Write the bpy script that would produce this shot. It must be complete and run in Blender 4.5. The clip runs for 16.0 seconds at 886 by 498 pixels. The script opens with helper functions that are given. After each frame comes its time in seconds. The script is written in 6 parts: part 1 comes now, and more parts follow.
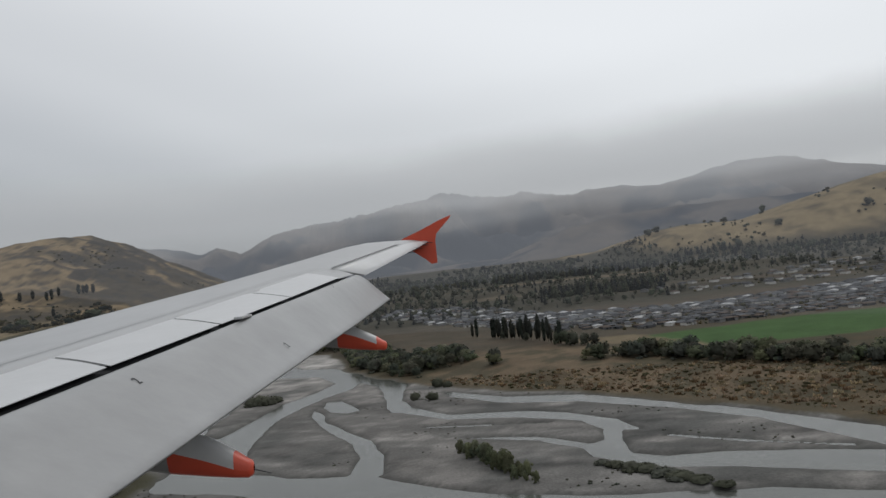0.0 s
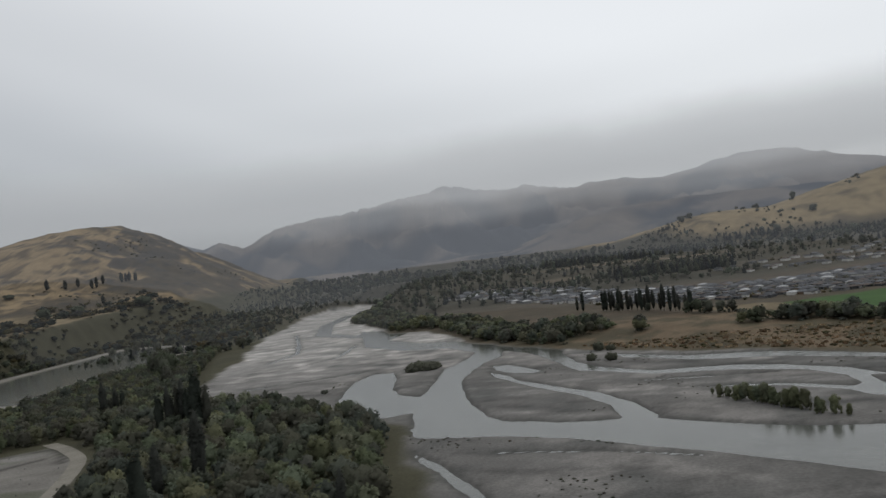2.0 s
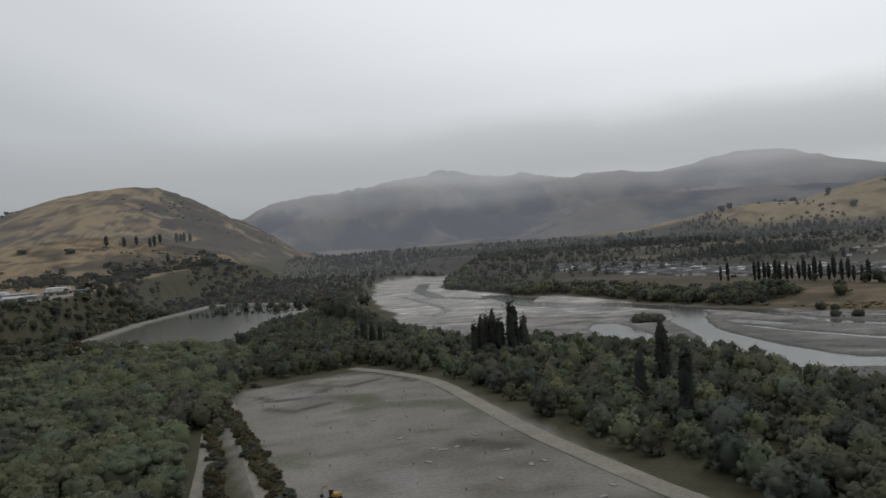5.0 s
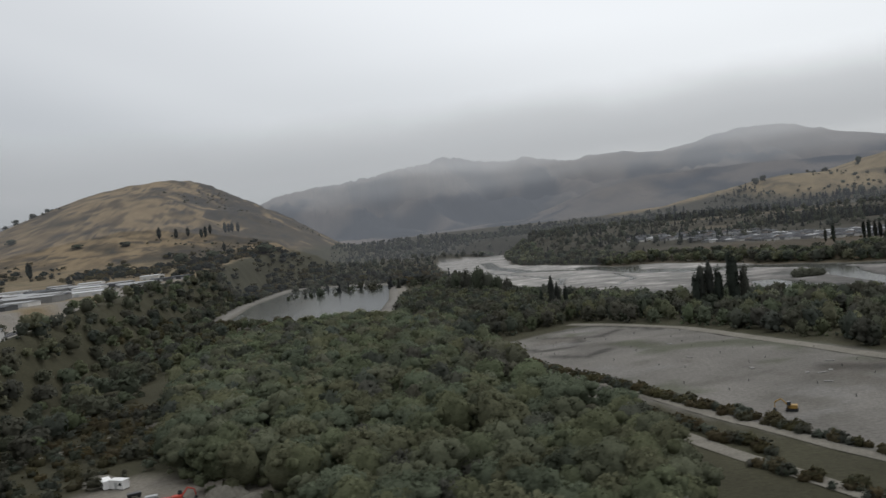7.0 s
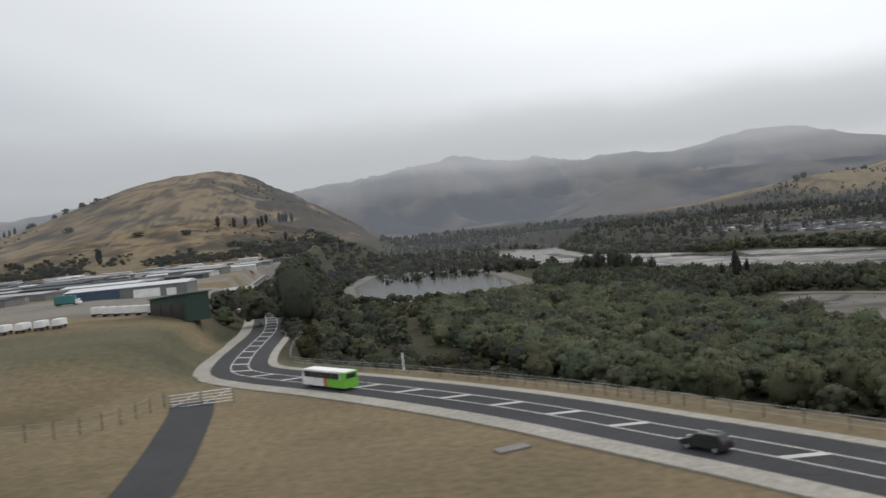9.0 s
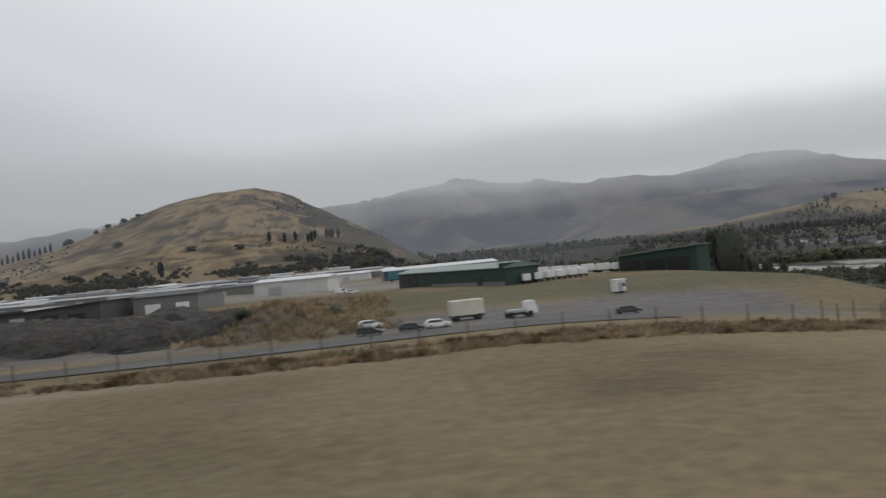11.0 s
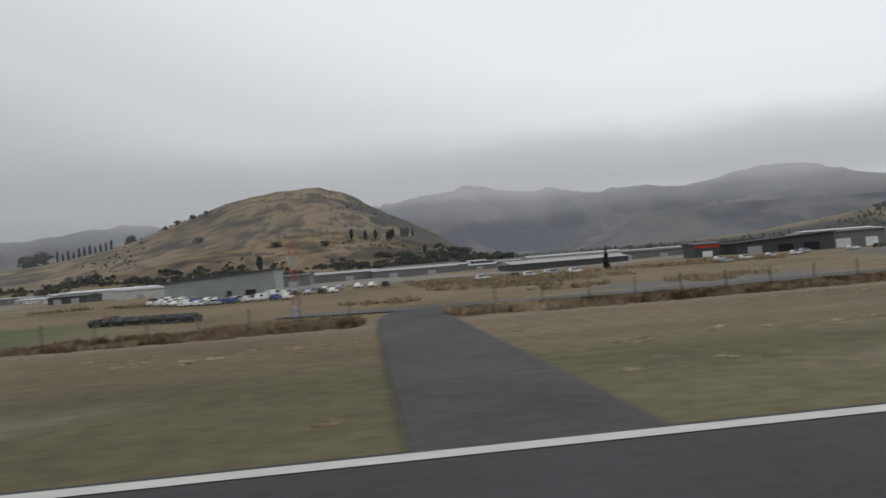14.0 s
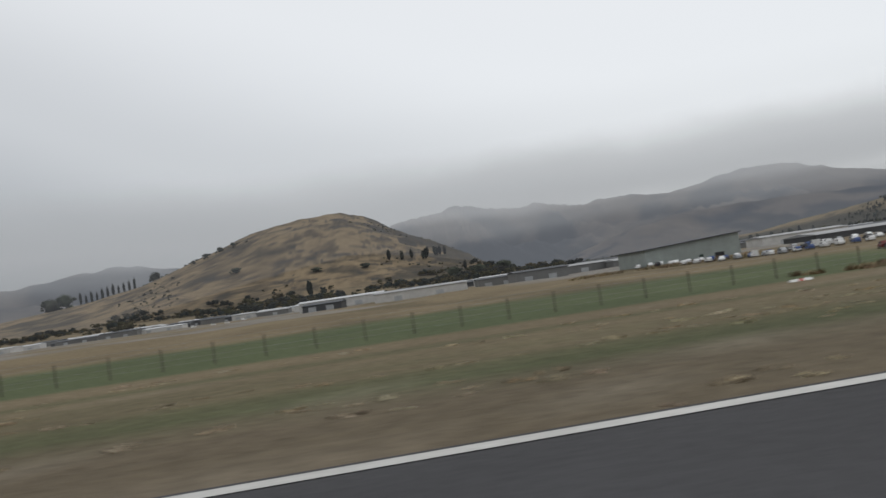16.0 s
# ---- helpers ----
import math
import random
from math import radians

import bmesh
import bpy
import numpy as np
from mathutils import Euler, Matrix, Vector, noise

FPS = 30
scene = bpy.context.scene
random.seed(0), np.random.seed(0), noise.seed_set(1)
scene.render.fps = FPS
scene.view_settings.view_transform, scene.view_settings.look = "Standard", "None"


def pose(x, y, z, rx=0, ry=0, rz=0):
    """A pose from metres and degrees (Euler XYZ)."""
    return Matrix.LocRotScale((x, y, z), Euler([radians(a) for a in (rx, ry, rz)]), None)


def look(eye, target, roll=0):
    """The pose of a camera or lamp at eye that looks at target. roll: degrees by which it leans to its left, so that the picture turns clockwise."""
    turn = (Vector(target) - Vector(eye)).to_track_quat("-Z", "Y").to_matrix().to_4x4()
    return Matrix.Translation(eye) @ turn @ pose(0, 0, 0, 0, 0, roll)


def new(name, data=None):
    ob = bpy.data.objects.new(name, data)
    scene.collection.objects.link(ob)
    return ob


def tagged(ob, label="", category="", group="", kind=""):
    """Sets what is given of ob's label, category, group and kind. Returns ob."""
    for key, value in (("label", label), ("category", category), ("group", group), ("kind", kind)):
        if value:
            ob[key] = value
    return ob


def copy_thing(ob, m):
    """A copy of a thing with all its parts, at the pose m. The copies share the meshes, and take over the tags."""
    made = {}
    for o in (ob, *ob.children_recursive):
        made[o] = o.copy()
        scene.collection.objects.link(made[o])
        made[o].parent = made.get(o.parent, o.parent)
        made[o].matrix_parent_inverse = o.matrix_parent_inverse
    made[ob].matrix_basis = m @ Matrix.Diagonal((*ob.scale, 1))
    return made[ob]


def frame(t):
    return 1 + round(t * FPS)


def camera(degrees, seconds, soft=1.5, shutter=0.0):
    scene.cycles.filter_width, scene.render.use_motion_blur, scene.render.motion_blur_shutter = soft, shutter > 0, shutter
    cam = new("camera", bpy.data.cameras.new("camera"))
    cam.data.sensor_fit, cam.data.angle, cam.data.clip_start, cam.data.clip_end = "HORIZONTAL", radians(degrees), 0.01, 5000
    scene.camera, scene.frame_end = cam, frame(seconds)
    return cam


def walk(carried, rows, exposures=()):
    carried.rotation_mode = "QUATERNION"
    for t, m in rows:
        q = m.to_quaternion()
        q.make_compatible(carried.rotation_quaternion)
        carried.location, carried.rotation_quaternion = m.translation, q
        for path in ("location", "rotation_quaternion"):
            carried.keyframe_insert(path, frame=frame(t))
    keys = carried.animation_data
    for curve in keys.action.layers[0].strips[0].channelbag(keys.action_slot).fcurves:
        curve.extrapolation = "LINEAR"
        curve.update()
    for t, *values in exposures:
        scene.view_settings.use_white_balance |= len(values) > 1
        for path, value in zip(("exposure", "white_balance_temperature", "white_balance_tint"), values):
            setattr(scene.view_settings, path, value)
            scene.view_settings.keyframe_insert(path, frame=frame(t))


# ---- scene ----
cam = camera(58.50, 16.0, shutter=0.2)

# seconds, way along the approach, height over the runway, turn to the left, tilt up, lean
ROWS = (
    (0, -0.00, 24.71, -1.26, 1.44, -6.49),
    (0.0334, 0.00, 24.71, -1.26, 1.44, -6.49),
    (0.0667, -0.65, 24.65, -1.33, 1.46, -6.45),
    (0.1, -1.75, 24.58, -1.40, 1.48, -6.41),
    (0.5, -17.05, 23.60, -1.93, 1.62, -6.09),
    (0.7, -24.72, 23.13, -2.02, 1.68, -5.96),
    (1, -35.39, 22.46, -2.11, 1.75, -5.82),
    (1.5, -53.24, 21.37, -2.18, 1.70, -6.38),
    (2, -71.20, 20.30, -1.90, 1.04, -6.84),
    (2.5, -89.25, 19.28, -2.04, 1.00, -6.27),
    (3, -107.39, 18.32, -2.46, 1.27, -5.12),
    (5.5, -199.25, 14.05, -3.69, -0.29, -4.16),
    (6, -217.81, 13.19, -3.72, -0.21, -5.56),
    (6.5, -236.43, 12.31, -3.99, -0.41, -5.89),
    (7, -255.09, 11.43, -4.06, -0.96, -6.16),
    (7.5, -273.79, 10.56, -4.31, -0.64, -6.98),
    (8, -292.52, 9.70, -4.30, -0.74, -6.34),
    (8.5, -311.28, 8.87, -4.29, -0.92, -6.16),
    (9, -330.07, 8.06, -4.27, -0.97, -5.61),
    (9.2, -337.59, 7.74, -4.28, -0.82, -6.15),
    (11.5, -424.17, 4.62, -5.26, 0.89, -5.28),
    (12, -442.98, 4.40, -5.30, 1.04, -5.65),
    (12.5, -461.78, 3.97, -5.51, 1.18, -5.33),
    (13, -480.56, 3.45, -5.57, 1.20, -4.29),
    (13.5, -499.31, 3.06, -5.81, 1.14, -3.65),
    (14, -518.03, 2.81, -5.87, 1.25, -4.54),
    (14.5, -536.72, 2.58, -5.97, 1.33, -4.00),
    (15, -555.36, 2.46, -6.83, 1.14, -4.08),
    (15.5, -573.95, 2.45, -7.59, 2.02, -3.92),
    (16, -592.49, 2.46, -7.62, 2.72, -8.27),
)


def flown(x, z, yaw, pitch, roll):
    turn = Euler((radians(90 + pitch), 0, radians(yaw))).to_matrix().to_4x4()
    return Matrix.Translation((x, 0, z)) @ turn @ pose(0, 0, 0, 0, 0, roll)


walk(cam, [(t, flown(*r)) for t, *r in ROWS], [(0, 0.1), (6, 0.1), (8, 0.33), (9.2, 0.35), (11.3, 0.12), (16, 0.08)])

# ---- light: a closed overcast, brighter overhead ----
world = bpy.data.worlds.new("overcast")
scene.world = world
world.use_nodes = True
wn, wl = world.node_tree.nodes, world.node_tree.links
wn.clear()
w_out = wn.new("ShaderNodeOutputWorld")
w_sky = wn.new("ShaderNodeTexSky")
w_sky.sky_type, w_sky.sun_disc = "NISHITA", False
w_sky.sun_elevation, w_sky.sun_rotation = radians(52), radians(25)
w_bg1 = wn.new("ShaderNodeBackground")
w_bg1.inputs["Strength"].default_value = 0.012
wl.new(w_sky.outputs[0], w_bg1.inputs["Color"])
w_co = wn.new("ShaderNodeTexCoord")
w_sep = wn.new("ShaderNodeSeparateXYZ")
wl.new(w_co.outputs["Generated"], w_sep.inputs[0])
w_map = wn.new("ShaderNodeMapping")
w_map.inputs["Scale"].default_value = (1, 1, 3.2)
wl.new(w_co.outputs["Generated"], w_map.inputs[0])
w_noise = wn.new("ShaderNodeTexNoise")
w_noise.inputs["Scale"].default_value, w_noise.inputs["Detail"].default_value = 2.1, 5
w_noise.inputs["Roughness"].default_value = 0.5
wl.new(w_map.outputs[0], w_noise.inputs["Vector"])
w_ma = wn.new("ShaderNodeMath")
w_ma.operation, w_ma.inputs[1].default_value, w_ma.inputs[2].default_value = "MULTIPLY_ADD", 0.04, -0.02
wl.new(w_noise.outputs[0], w_ma.inputs[0])
w_add = wn.new("ShaderNodeMath")
w_add.operation = "ADD"
w_dot = wn.new("ShaderNodeVectorMath")
w_dot.operation, w_dot.inputs[1].default_value = "DOT_PRODUCT", (0.33, 0.065, 1.0)
wl.new(w_co.outputs["Generated"], w_dot.inputs[0])
wl.new(w_dot.outputs["Value"], w_add.inputs[0])
wl.new(w_ma.outputs[0], w_add.inputs[1])
w_ramp = wn.new("ShaderNodeValToRGB")
w_ramp.color_ramp.interpolation = "EASE"
for n, (at, c) in enumerate(((0.0, (0.325, 0.334, 0.346)), (0.10, (0.415, 0.425, 0.436)), (0.20, (0.53, 0.540, 0.548)), (0.40, (0.700, 0.712, 0.720)), (1.0, (0.79, 0.802, 0.81)))):
    e = w_ramp.color_ramp.elements[n] if n < 2 else w_ramp.color_ramp.elements.new(at)
    e.position, e.color = at, (*c, 1)
wl.new(w_add.outputs[0], w_ramp.inputs[0])
w_bg2 = wn.new("ShaderNodeBackground")
w_bg2.inputs["Strength"].default_value = 1.0
wl.new(w_ramp.outputs[0], w_bg2.inputs["Color"])
w_sum = wn.new("ShaderNodeAddShader")
wl.new(w_bg1.outputs[0], w_sum.inputs[0])
wl.new(w_bg2.outputs[0], w_sum.inputs[1])
wl.new(w_sum.outputs[0], w_out.inputs["Surface"])

sun = new("sun", bpy.data.lights.new("sun", "SUN"))
sun.data.energy, sun.data.angle, sun.data.color = 0.6, radians(30), (1.0, 0.97, 0.93)
sun.matrix_world = look((200, 500, 700), (-200, 100, 0))

# ---- materials ----
def material(name, colour=(0.5, 0.5, 0.5), rough=0.7, metal=0.0, grain=(8.0, 0.12), wear=(0.6, 0.15), bump=0.15, random_hue=0.0, attr=None, spec=0.3, at_place=False):
    """A surface with variation at two scales: grain and wear are (scale, amount); attr: a colour attribute for the base."""
    m = bpy.data.materials.new(name)
    m.use_nodes = True
    n, l = m.node_tree.nodes, m.node_tree.links
    b = n["Principled BSDF"]
    b.inputs["Roughness"].default_value, b.inputs["Metallic"].default_value = rough, metal
    b.inputs["Specular IOR Level"].default_value = spec
    geo = n.new("ShaderNodeTexCoord")
    at = n.new("ShaderNodeNewGeometry").outputs["Position"] if at_place else geo.outputs["Object"]
    if attr:
        base = n.new("ShaderNodeAttribute")
        base.attribute_name = attr
        col = base.outputs["Color"]
    else:
        base = n.new("ShaderNodeRGB")
        base.outputs[0].default_value = (*colour, 1)
        col = base.outputs[0]
    factor = None
    noises = []
    for scale, amount in (grain, wear):
        t = n.new("ShaderNodeTexNoise")
        t.inputs["Scale"].default_value, t.inputs["Detail"].default_value = scale, 6
        t.inputs["Roughness"].default_value = 0.62
        l.new(at, t.inputs["Vector"])
        r = n.new("ShaderNodeMapRange")
        r.inputs[1].default_value, r.inputs[2].default_value = 0.28, 0.72
        r.inputs[3].default_value, r.inputs[4].default_value = 1 - amount, 1 + amount
        l.new(t.outputs[0], r.inputs[0])
        noises.append(t)
        if factor is None:
            factor = r.outputs[0]
        else:
            k = n.new("ShaderNodeMath")
            k.operation = "MULTIPLY"
            l.new(factor, k.inputs[0])
            l.new(r.outputs[0], k.inputs[1])
            factor = k.outputs[0]
    if random_hue:
        info = n.new("ShaderNodeObjectInfo")
        isl = n.new("ShaderNodeNewGeometry")
        s = n.new("ShaderNodeMath")
        s.operation = "ADD"
        l.new(info.outputs["Random"], s.inputs[0])
        l.new(isl.outputs["Random Per Island"], s.inputs[1])
        r = n.new("ShaderNodeMapRange")
        r.inputs[1].default_value, r.inputs[2].default_value = 0, 2
        r.inputs[3].default_value, r.inputs[4].default_value = 1 - random_hue, 1 + random_hue
        l.new(s.outputs[0], r.inputs[0])
        k = n.new("ShaderNodeMath")
        k.operation = "MULTIPLY"
        l.new(factor, k.inputs[0])
        l.new(r.outputs[0], k.inputs[1])
        factor = k.outputs[0]
    mul = n.new("ShaderNodeVectorMath")
    mul.operation = "SCALE"
    l.new(col, mul.inputs[0])
    l.new(factor, mul.inputs["Scale"])
    l.new(mul.outputs[0], b.inputs["Base Color"])
    if bump:
        u = n.new("ShaderNodeBump")
        u.inputs["Strength"].default_value, u.inputs["Distance"].default_value = bump, 0.5 / grain[0]
        l.new(noises[0].outputs[0], u.inputs["Height"])
        l.new(u.outputs[0], b.inputs["Normal"])
    return m


M_GROUND = material("ground_cover", attr="albedo", rough=0.95, grain=(1.4, 0.24), wear=(0.06, 0.2), bump=0.5, spec=0.1)
M_WATER = material("river_water", (0.072, 0.076, 0.068), rough=0.14, grain=(0.9, 0.06), wear=(0.05, 0.2), bump=0.05, spec=0.19)
M_ASPHALT = material("asphalt", (0.043, 0.043, 0.046), rough=0.9, grain=(3.0, 0.14), wear=(0.09, 0.22), bump=0.2, spec=0.2)
M_TAXI = material("weathered_asphalt", (0.058, 0.057, 0.056), rough=0.92, grain=(2.0, 0.2), wear=(0.16, 0.3), bump=0.2, spec=0.15)
M_WORN = material("worn_asphalt", (0.088, 0.086, 0.083), rough=0.92, grain=(2.5, 0.2), wear=(0.12, 0.25), bump=0.2, spec=0.15)
M_SPOIL = material("dark_spoil", (0.062, 0.058, 0.054), rough=0.95, grain=(1.6, 0.4), wear=(0.25, 0.3), bump=0.7, spec=0.1)
M_GRIT = material("pale_gravel", (0.30, 0.285, 0.25), rough=0.95, grain=(2.2, 0.22), wear=(0.2, 0.15), bump=0.4, spec=0.1)
M_TRACK = material("pale_dirt", (0.165, 0.155, 0.132), rough=0.95, grain=(1.8, 0.25), wear=(0.15, 0.2), bump=0.4, spec=0.1)
M_PAINT = material("road_paint", (0.43, 0.425, 0.405), rough=0.7, grain=(5.0, 0.12), wear=(0.5, 0.15), bump=0.05)
M_CONCRETE = material("concrete", (0.18, 0.176, 0.165), rough=0.85, grain=(4.0, 0.12), wear=(0.3, 0.18), bump=0.15)

# ---- the lie of the land (all heights over the runway) ----
def fade(a, b, v):
    u = np.clip((v - a) / (b - a), 0, 1)
    return u * u * (3 - 2 * u)


def lattice(i, j, seed):
    v = np.sin(i * 127.1 + j * 311.7 + seed * 74.7) * 43758.5453
    return v - np.floor(v)


def ripple(x, y, size, seed=0, octaves=4, gain=0.5):
    """Fractal value noise, about -1 to 1."""
    x, y = np.asarray(x, float) / size, np.asarray(y, float) / size
    total, amp, norm = 0, 1.0, 0
    for o in range(octaves):
        i, j = np.floor(x), np.floor(y)
        u, v = fade(0, 1, x - i), fade(0, 1, y - j)
        a, b, c, d = (lattice(i + p, j + q, seed + o) for p, q in ((0, 0), (1, 0), (0, 1), (1, 1)))
        total = total + amp * (2 * (a * (1 - u) * (1 - v) + b * u * (1 - v) + c * (1 - u) * v + d * u * v) - 1)
        norm += amp
        amp *= gain
        x, y = x * 2.03 + 17.3, y * 2.03 + 9.1
    return total / norm


def along(x, y, line):
    """Distance from a polyline."""
    best = np.full(np.shape(x), 1e9)
    for (ax, ay), (bx, by) in zip(line, line[1:]):
        dx, dy = bx - ax, by - ay
        u = np.clip(((x - ax) * dx + (y - ay) * dy) / (dx * dx + dy * dy), 0, 1)
        best = np.minimum(best, np.hypot(x - ax - u * dx, y - ay - u * dy))
    return best


def inside(x, y, ring):
    """Signed distance to a closed ring, positive within."""
    x, y = np.asarray(x, float), np.asarray(y, float)
    odd = np.zeros(np.shape(x), bool)
    for (ax, ay), (bx, by) in zip(ring, ring[1:] + ring[:1]):
        cut = (ay > y) != (by > y)
        odd ^= cut & (x < (bx - ax) * (y - ay) / ((by - ay) or 1e-9) + ax)
    away = along(x, y, ring + ring[:1])
    return np.where(odd, away, -away)


RIVER_Z, FLAT_Z = -23.45, -22.9
NEAR_BANK = [(-110, -1500), (-80, -60), (-79, 40), (-79, 133), (-80, 166), (-84, 223), (-94, 245), (-123, 287), (-154, 304), (-176, 345), (-185, 470), (-198, 600), (-204, 868), (-190, 1010)]
FAR_BANK = [(-100, 1040), (-125, 880), (-140, 700), (-121, 660), (-95, 545), (-66, 525), (-49, 428), (-30, 385), (-4, 335), (25, 296), (58, 262), (84, 228), (106, 188), (140, 110), (190, -60), (330, -1500)]
RIVER = NEAR_BANK + FAR_BANK
# open water: the main stream with its backwater, the side streams, pools
STREAMS = (
    [(-105, 280), (-103, 322), (-96, 342), (-87, 341), (-85, 313), (-86, 291), (-83, 277), (-76, 267), (-71, 290), (-66, 328), (-54, 355), (-46, 390), (-36, 372), (-40, 349), (-49, 333), (-57, 307), (-61, 287), (-61, 262), (-60, 241), (-57, 221), (-53, 212), (-41, 202), (-27, 197), (-20, 196)]
    + [(-8, 182), (7, 168), (28, 158), (60, 150), (120, 118), (260, 20), (250, -40), (110, 70), (40, 110), (3, 132), (-16, 156), (-31, 172), (-42, 184), (-58, 195), (-75, 202), (-82, 210), (-87, 224), (-78, 217), (-78, 240), (-87, 237), (-98, 252)],
    [(-120, 595), (-99, 576), (-77, 558), (-96, 494), (-77, 455), (-59, 443), (-34, 401), (-21, 368), (-13, 351), (-17, 309), (-16, 291), (-12, 281), (-13, 275), (-18, 279), (-21, 289), (-22, 322), (-28, 349), (-36, 368), (-47, 371), (-61, 407), (-84, 421), (-108, 468)],
    [(-49, 305), (-45, 296), (-40, 273), (-30, 252), (-22, 236), (-18, 216), (-16, 194), (-25, 197), (-24, 215), (-28, 234), (-36, 253), (-44, 275), (-49, 295)],
    [(-46, 321), (-41, 320), (-34, 303), (-30, 291), (-34, 288), (-42, 295), (-46, 307)],
    [(-28, 368), (-16, 344), (-15, 303), (-11, 286), (2, 263), (23, 256), (37, 245), (49, 226), (52, 209), (47, 212), (44, 200), (43, 187), (50, 181), (60, 180), (76, 174), (91, 166), (130, 125), (110, 130), (83, 151), (61, 166), (47, 172), (40, 178), (34, 188), (33, 197), (24, 211), (-1, 228), (25, 216), (36, 201), (40, 203), (42, 215), (39, 230), (22, 245), (1, 255), (-13, 274), (-21, 299)],
    [(1, 313), (22, 287), (48, 273), (70, 246), (86, 218), (100, 188), (150, 100), (140, 95), (94, 168), (82, 207), (67, 233), (45, 259), (20, 274), (3, 299)],
)
# fine rills: half width, then the way
RILLS = (
    (6, ((-92, 540), (-117, 548), (-150, 610), (-160, 720), (-150, 850))),
    (1.6, ((-160, 440), (-150, 480), (-158, 540), (-175, 640))),
    (1.4, ((-140, 400), (-120, 430), (-115, 490))),
    (1.5, ((-150, 340), (-120, 345), (-96, 352))),
    (0.6, ((-20, 156), (-36, 168), (-58, 178))),
    (1.5, ((-79, 190), (-72, 170), (-66, 150), (-60, 120))),
    (1.0, ((56, 200), (70, 186), (88, 172))),
    (1.0, ((-6, 246), (10, 240), (30, 232))),
)
SCARP = ((-100, -282), (0, -292), (25, -299), (40, -304), (56, -313), (74, -328), (97, -348), (130, -362), (200, -366), (300, -372), (450, -385), (600, -395), (900, -405), (3000, -420))
ROAD_Z = -4.2
ROAD = [(-330, -900), (-300, -300), (-297, -80), (-298, -10), (-300, 8), (-304, 23), (-310, 35), (-316, 45), (-319, 50), (-322, 54.6), (-325.2, 59), (-328.4, 63.2), (-334.5, 70.6), (-342, 79), (-346.5, 86), (-348, 97), (-348.5, 110), (-349.5, 130), (-354, 160), (-361, 190), (-378, 300), (-394, 450)]
LOT = [(-228, 234), (-192, 256), (-172, 228), (-152, 158), (-143, 110), (-135, 60), (-185, 70), (-194, 98), (-208, 134), (-221, 178), (-227, 210)]
POND = [(-330, 396), (-300, 390), (-263, 384), (-257, 470), (-256, 632), (-300, 690), (-339, 715), (-352, 560), (-346, 440)]
HILL = ((-1500, 20), (-1116, 46), (-984, 57), (-894, 74), (-820, 100), (-754, 126), (-687, 144), (-640, 150), (-582, 152), (-537, 138), (-500, 116), (-470, 99), (-417, 71), (-374, 44), (-338, 22), (-300, 6), (-260, 0), (0, 0))
RIDGE = ((230, 0), (308, 27), (371, 46), (419, 50), (514, 50), (561, 57), (631, 73), (710, 93), (777, 104), (900, 135), (1200, 170), (1800, 190))
PEAKS = ((-3200, 300), (-2600, 300), (-2322, 306), (-2045, 322), (-1789, 371), (-1650, 352), (-1409, 277), (-1256, 246), (-1159, 282), (-1022, 248), (-777, 336), (-580, 352), (-381, 370), (-250, 398), (-124, 424), (100, 446), (260, 405), (414, 389), (591, 388), (700, 352), (812, 332), (960, 345), (1108, 338), (1220, 308), (1379, 304), (1520, 338), (1690, 372), (1849, 392), (2085, 402), (2295, 342), (2560, 277), (3200, 250))


def table(v, rows):
    return np.interp(v, [r[0] for r in rows], [r[1] for r in rows])


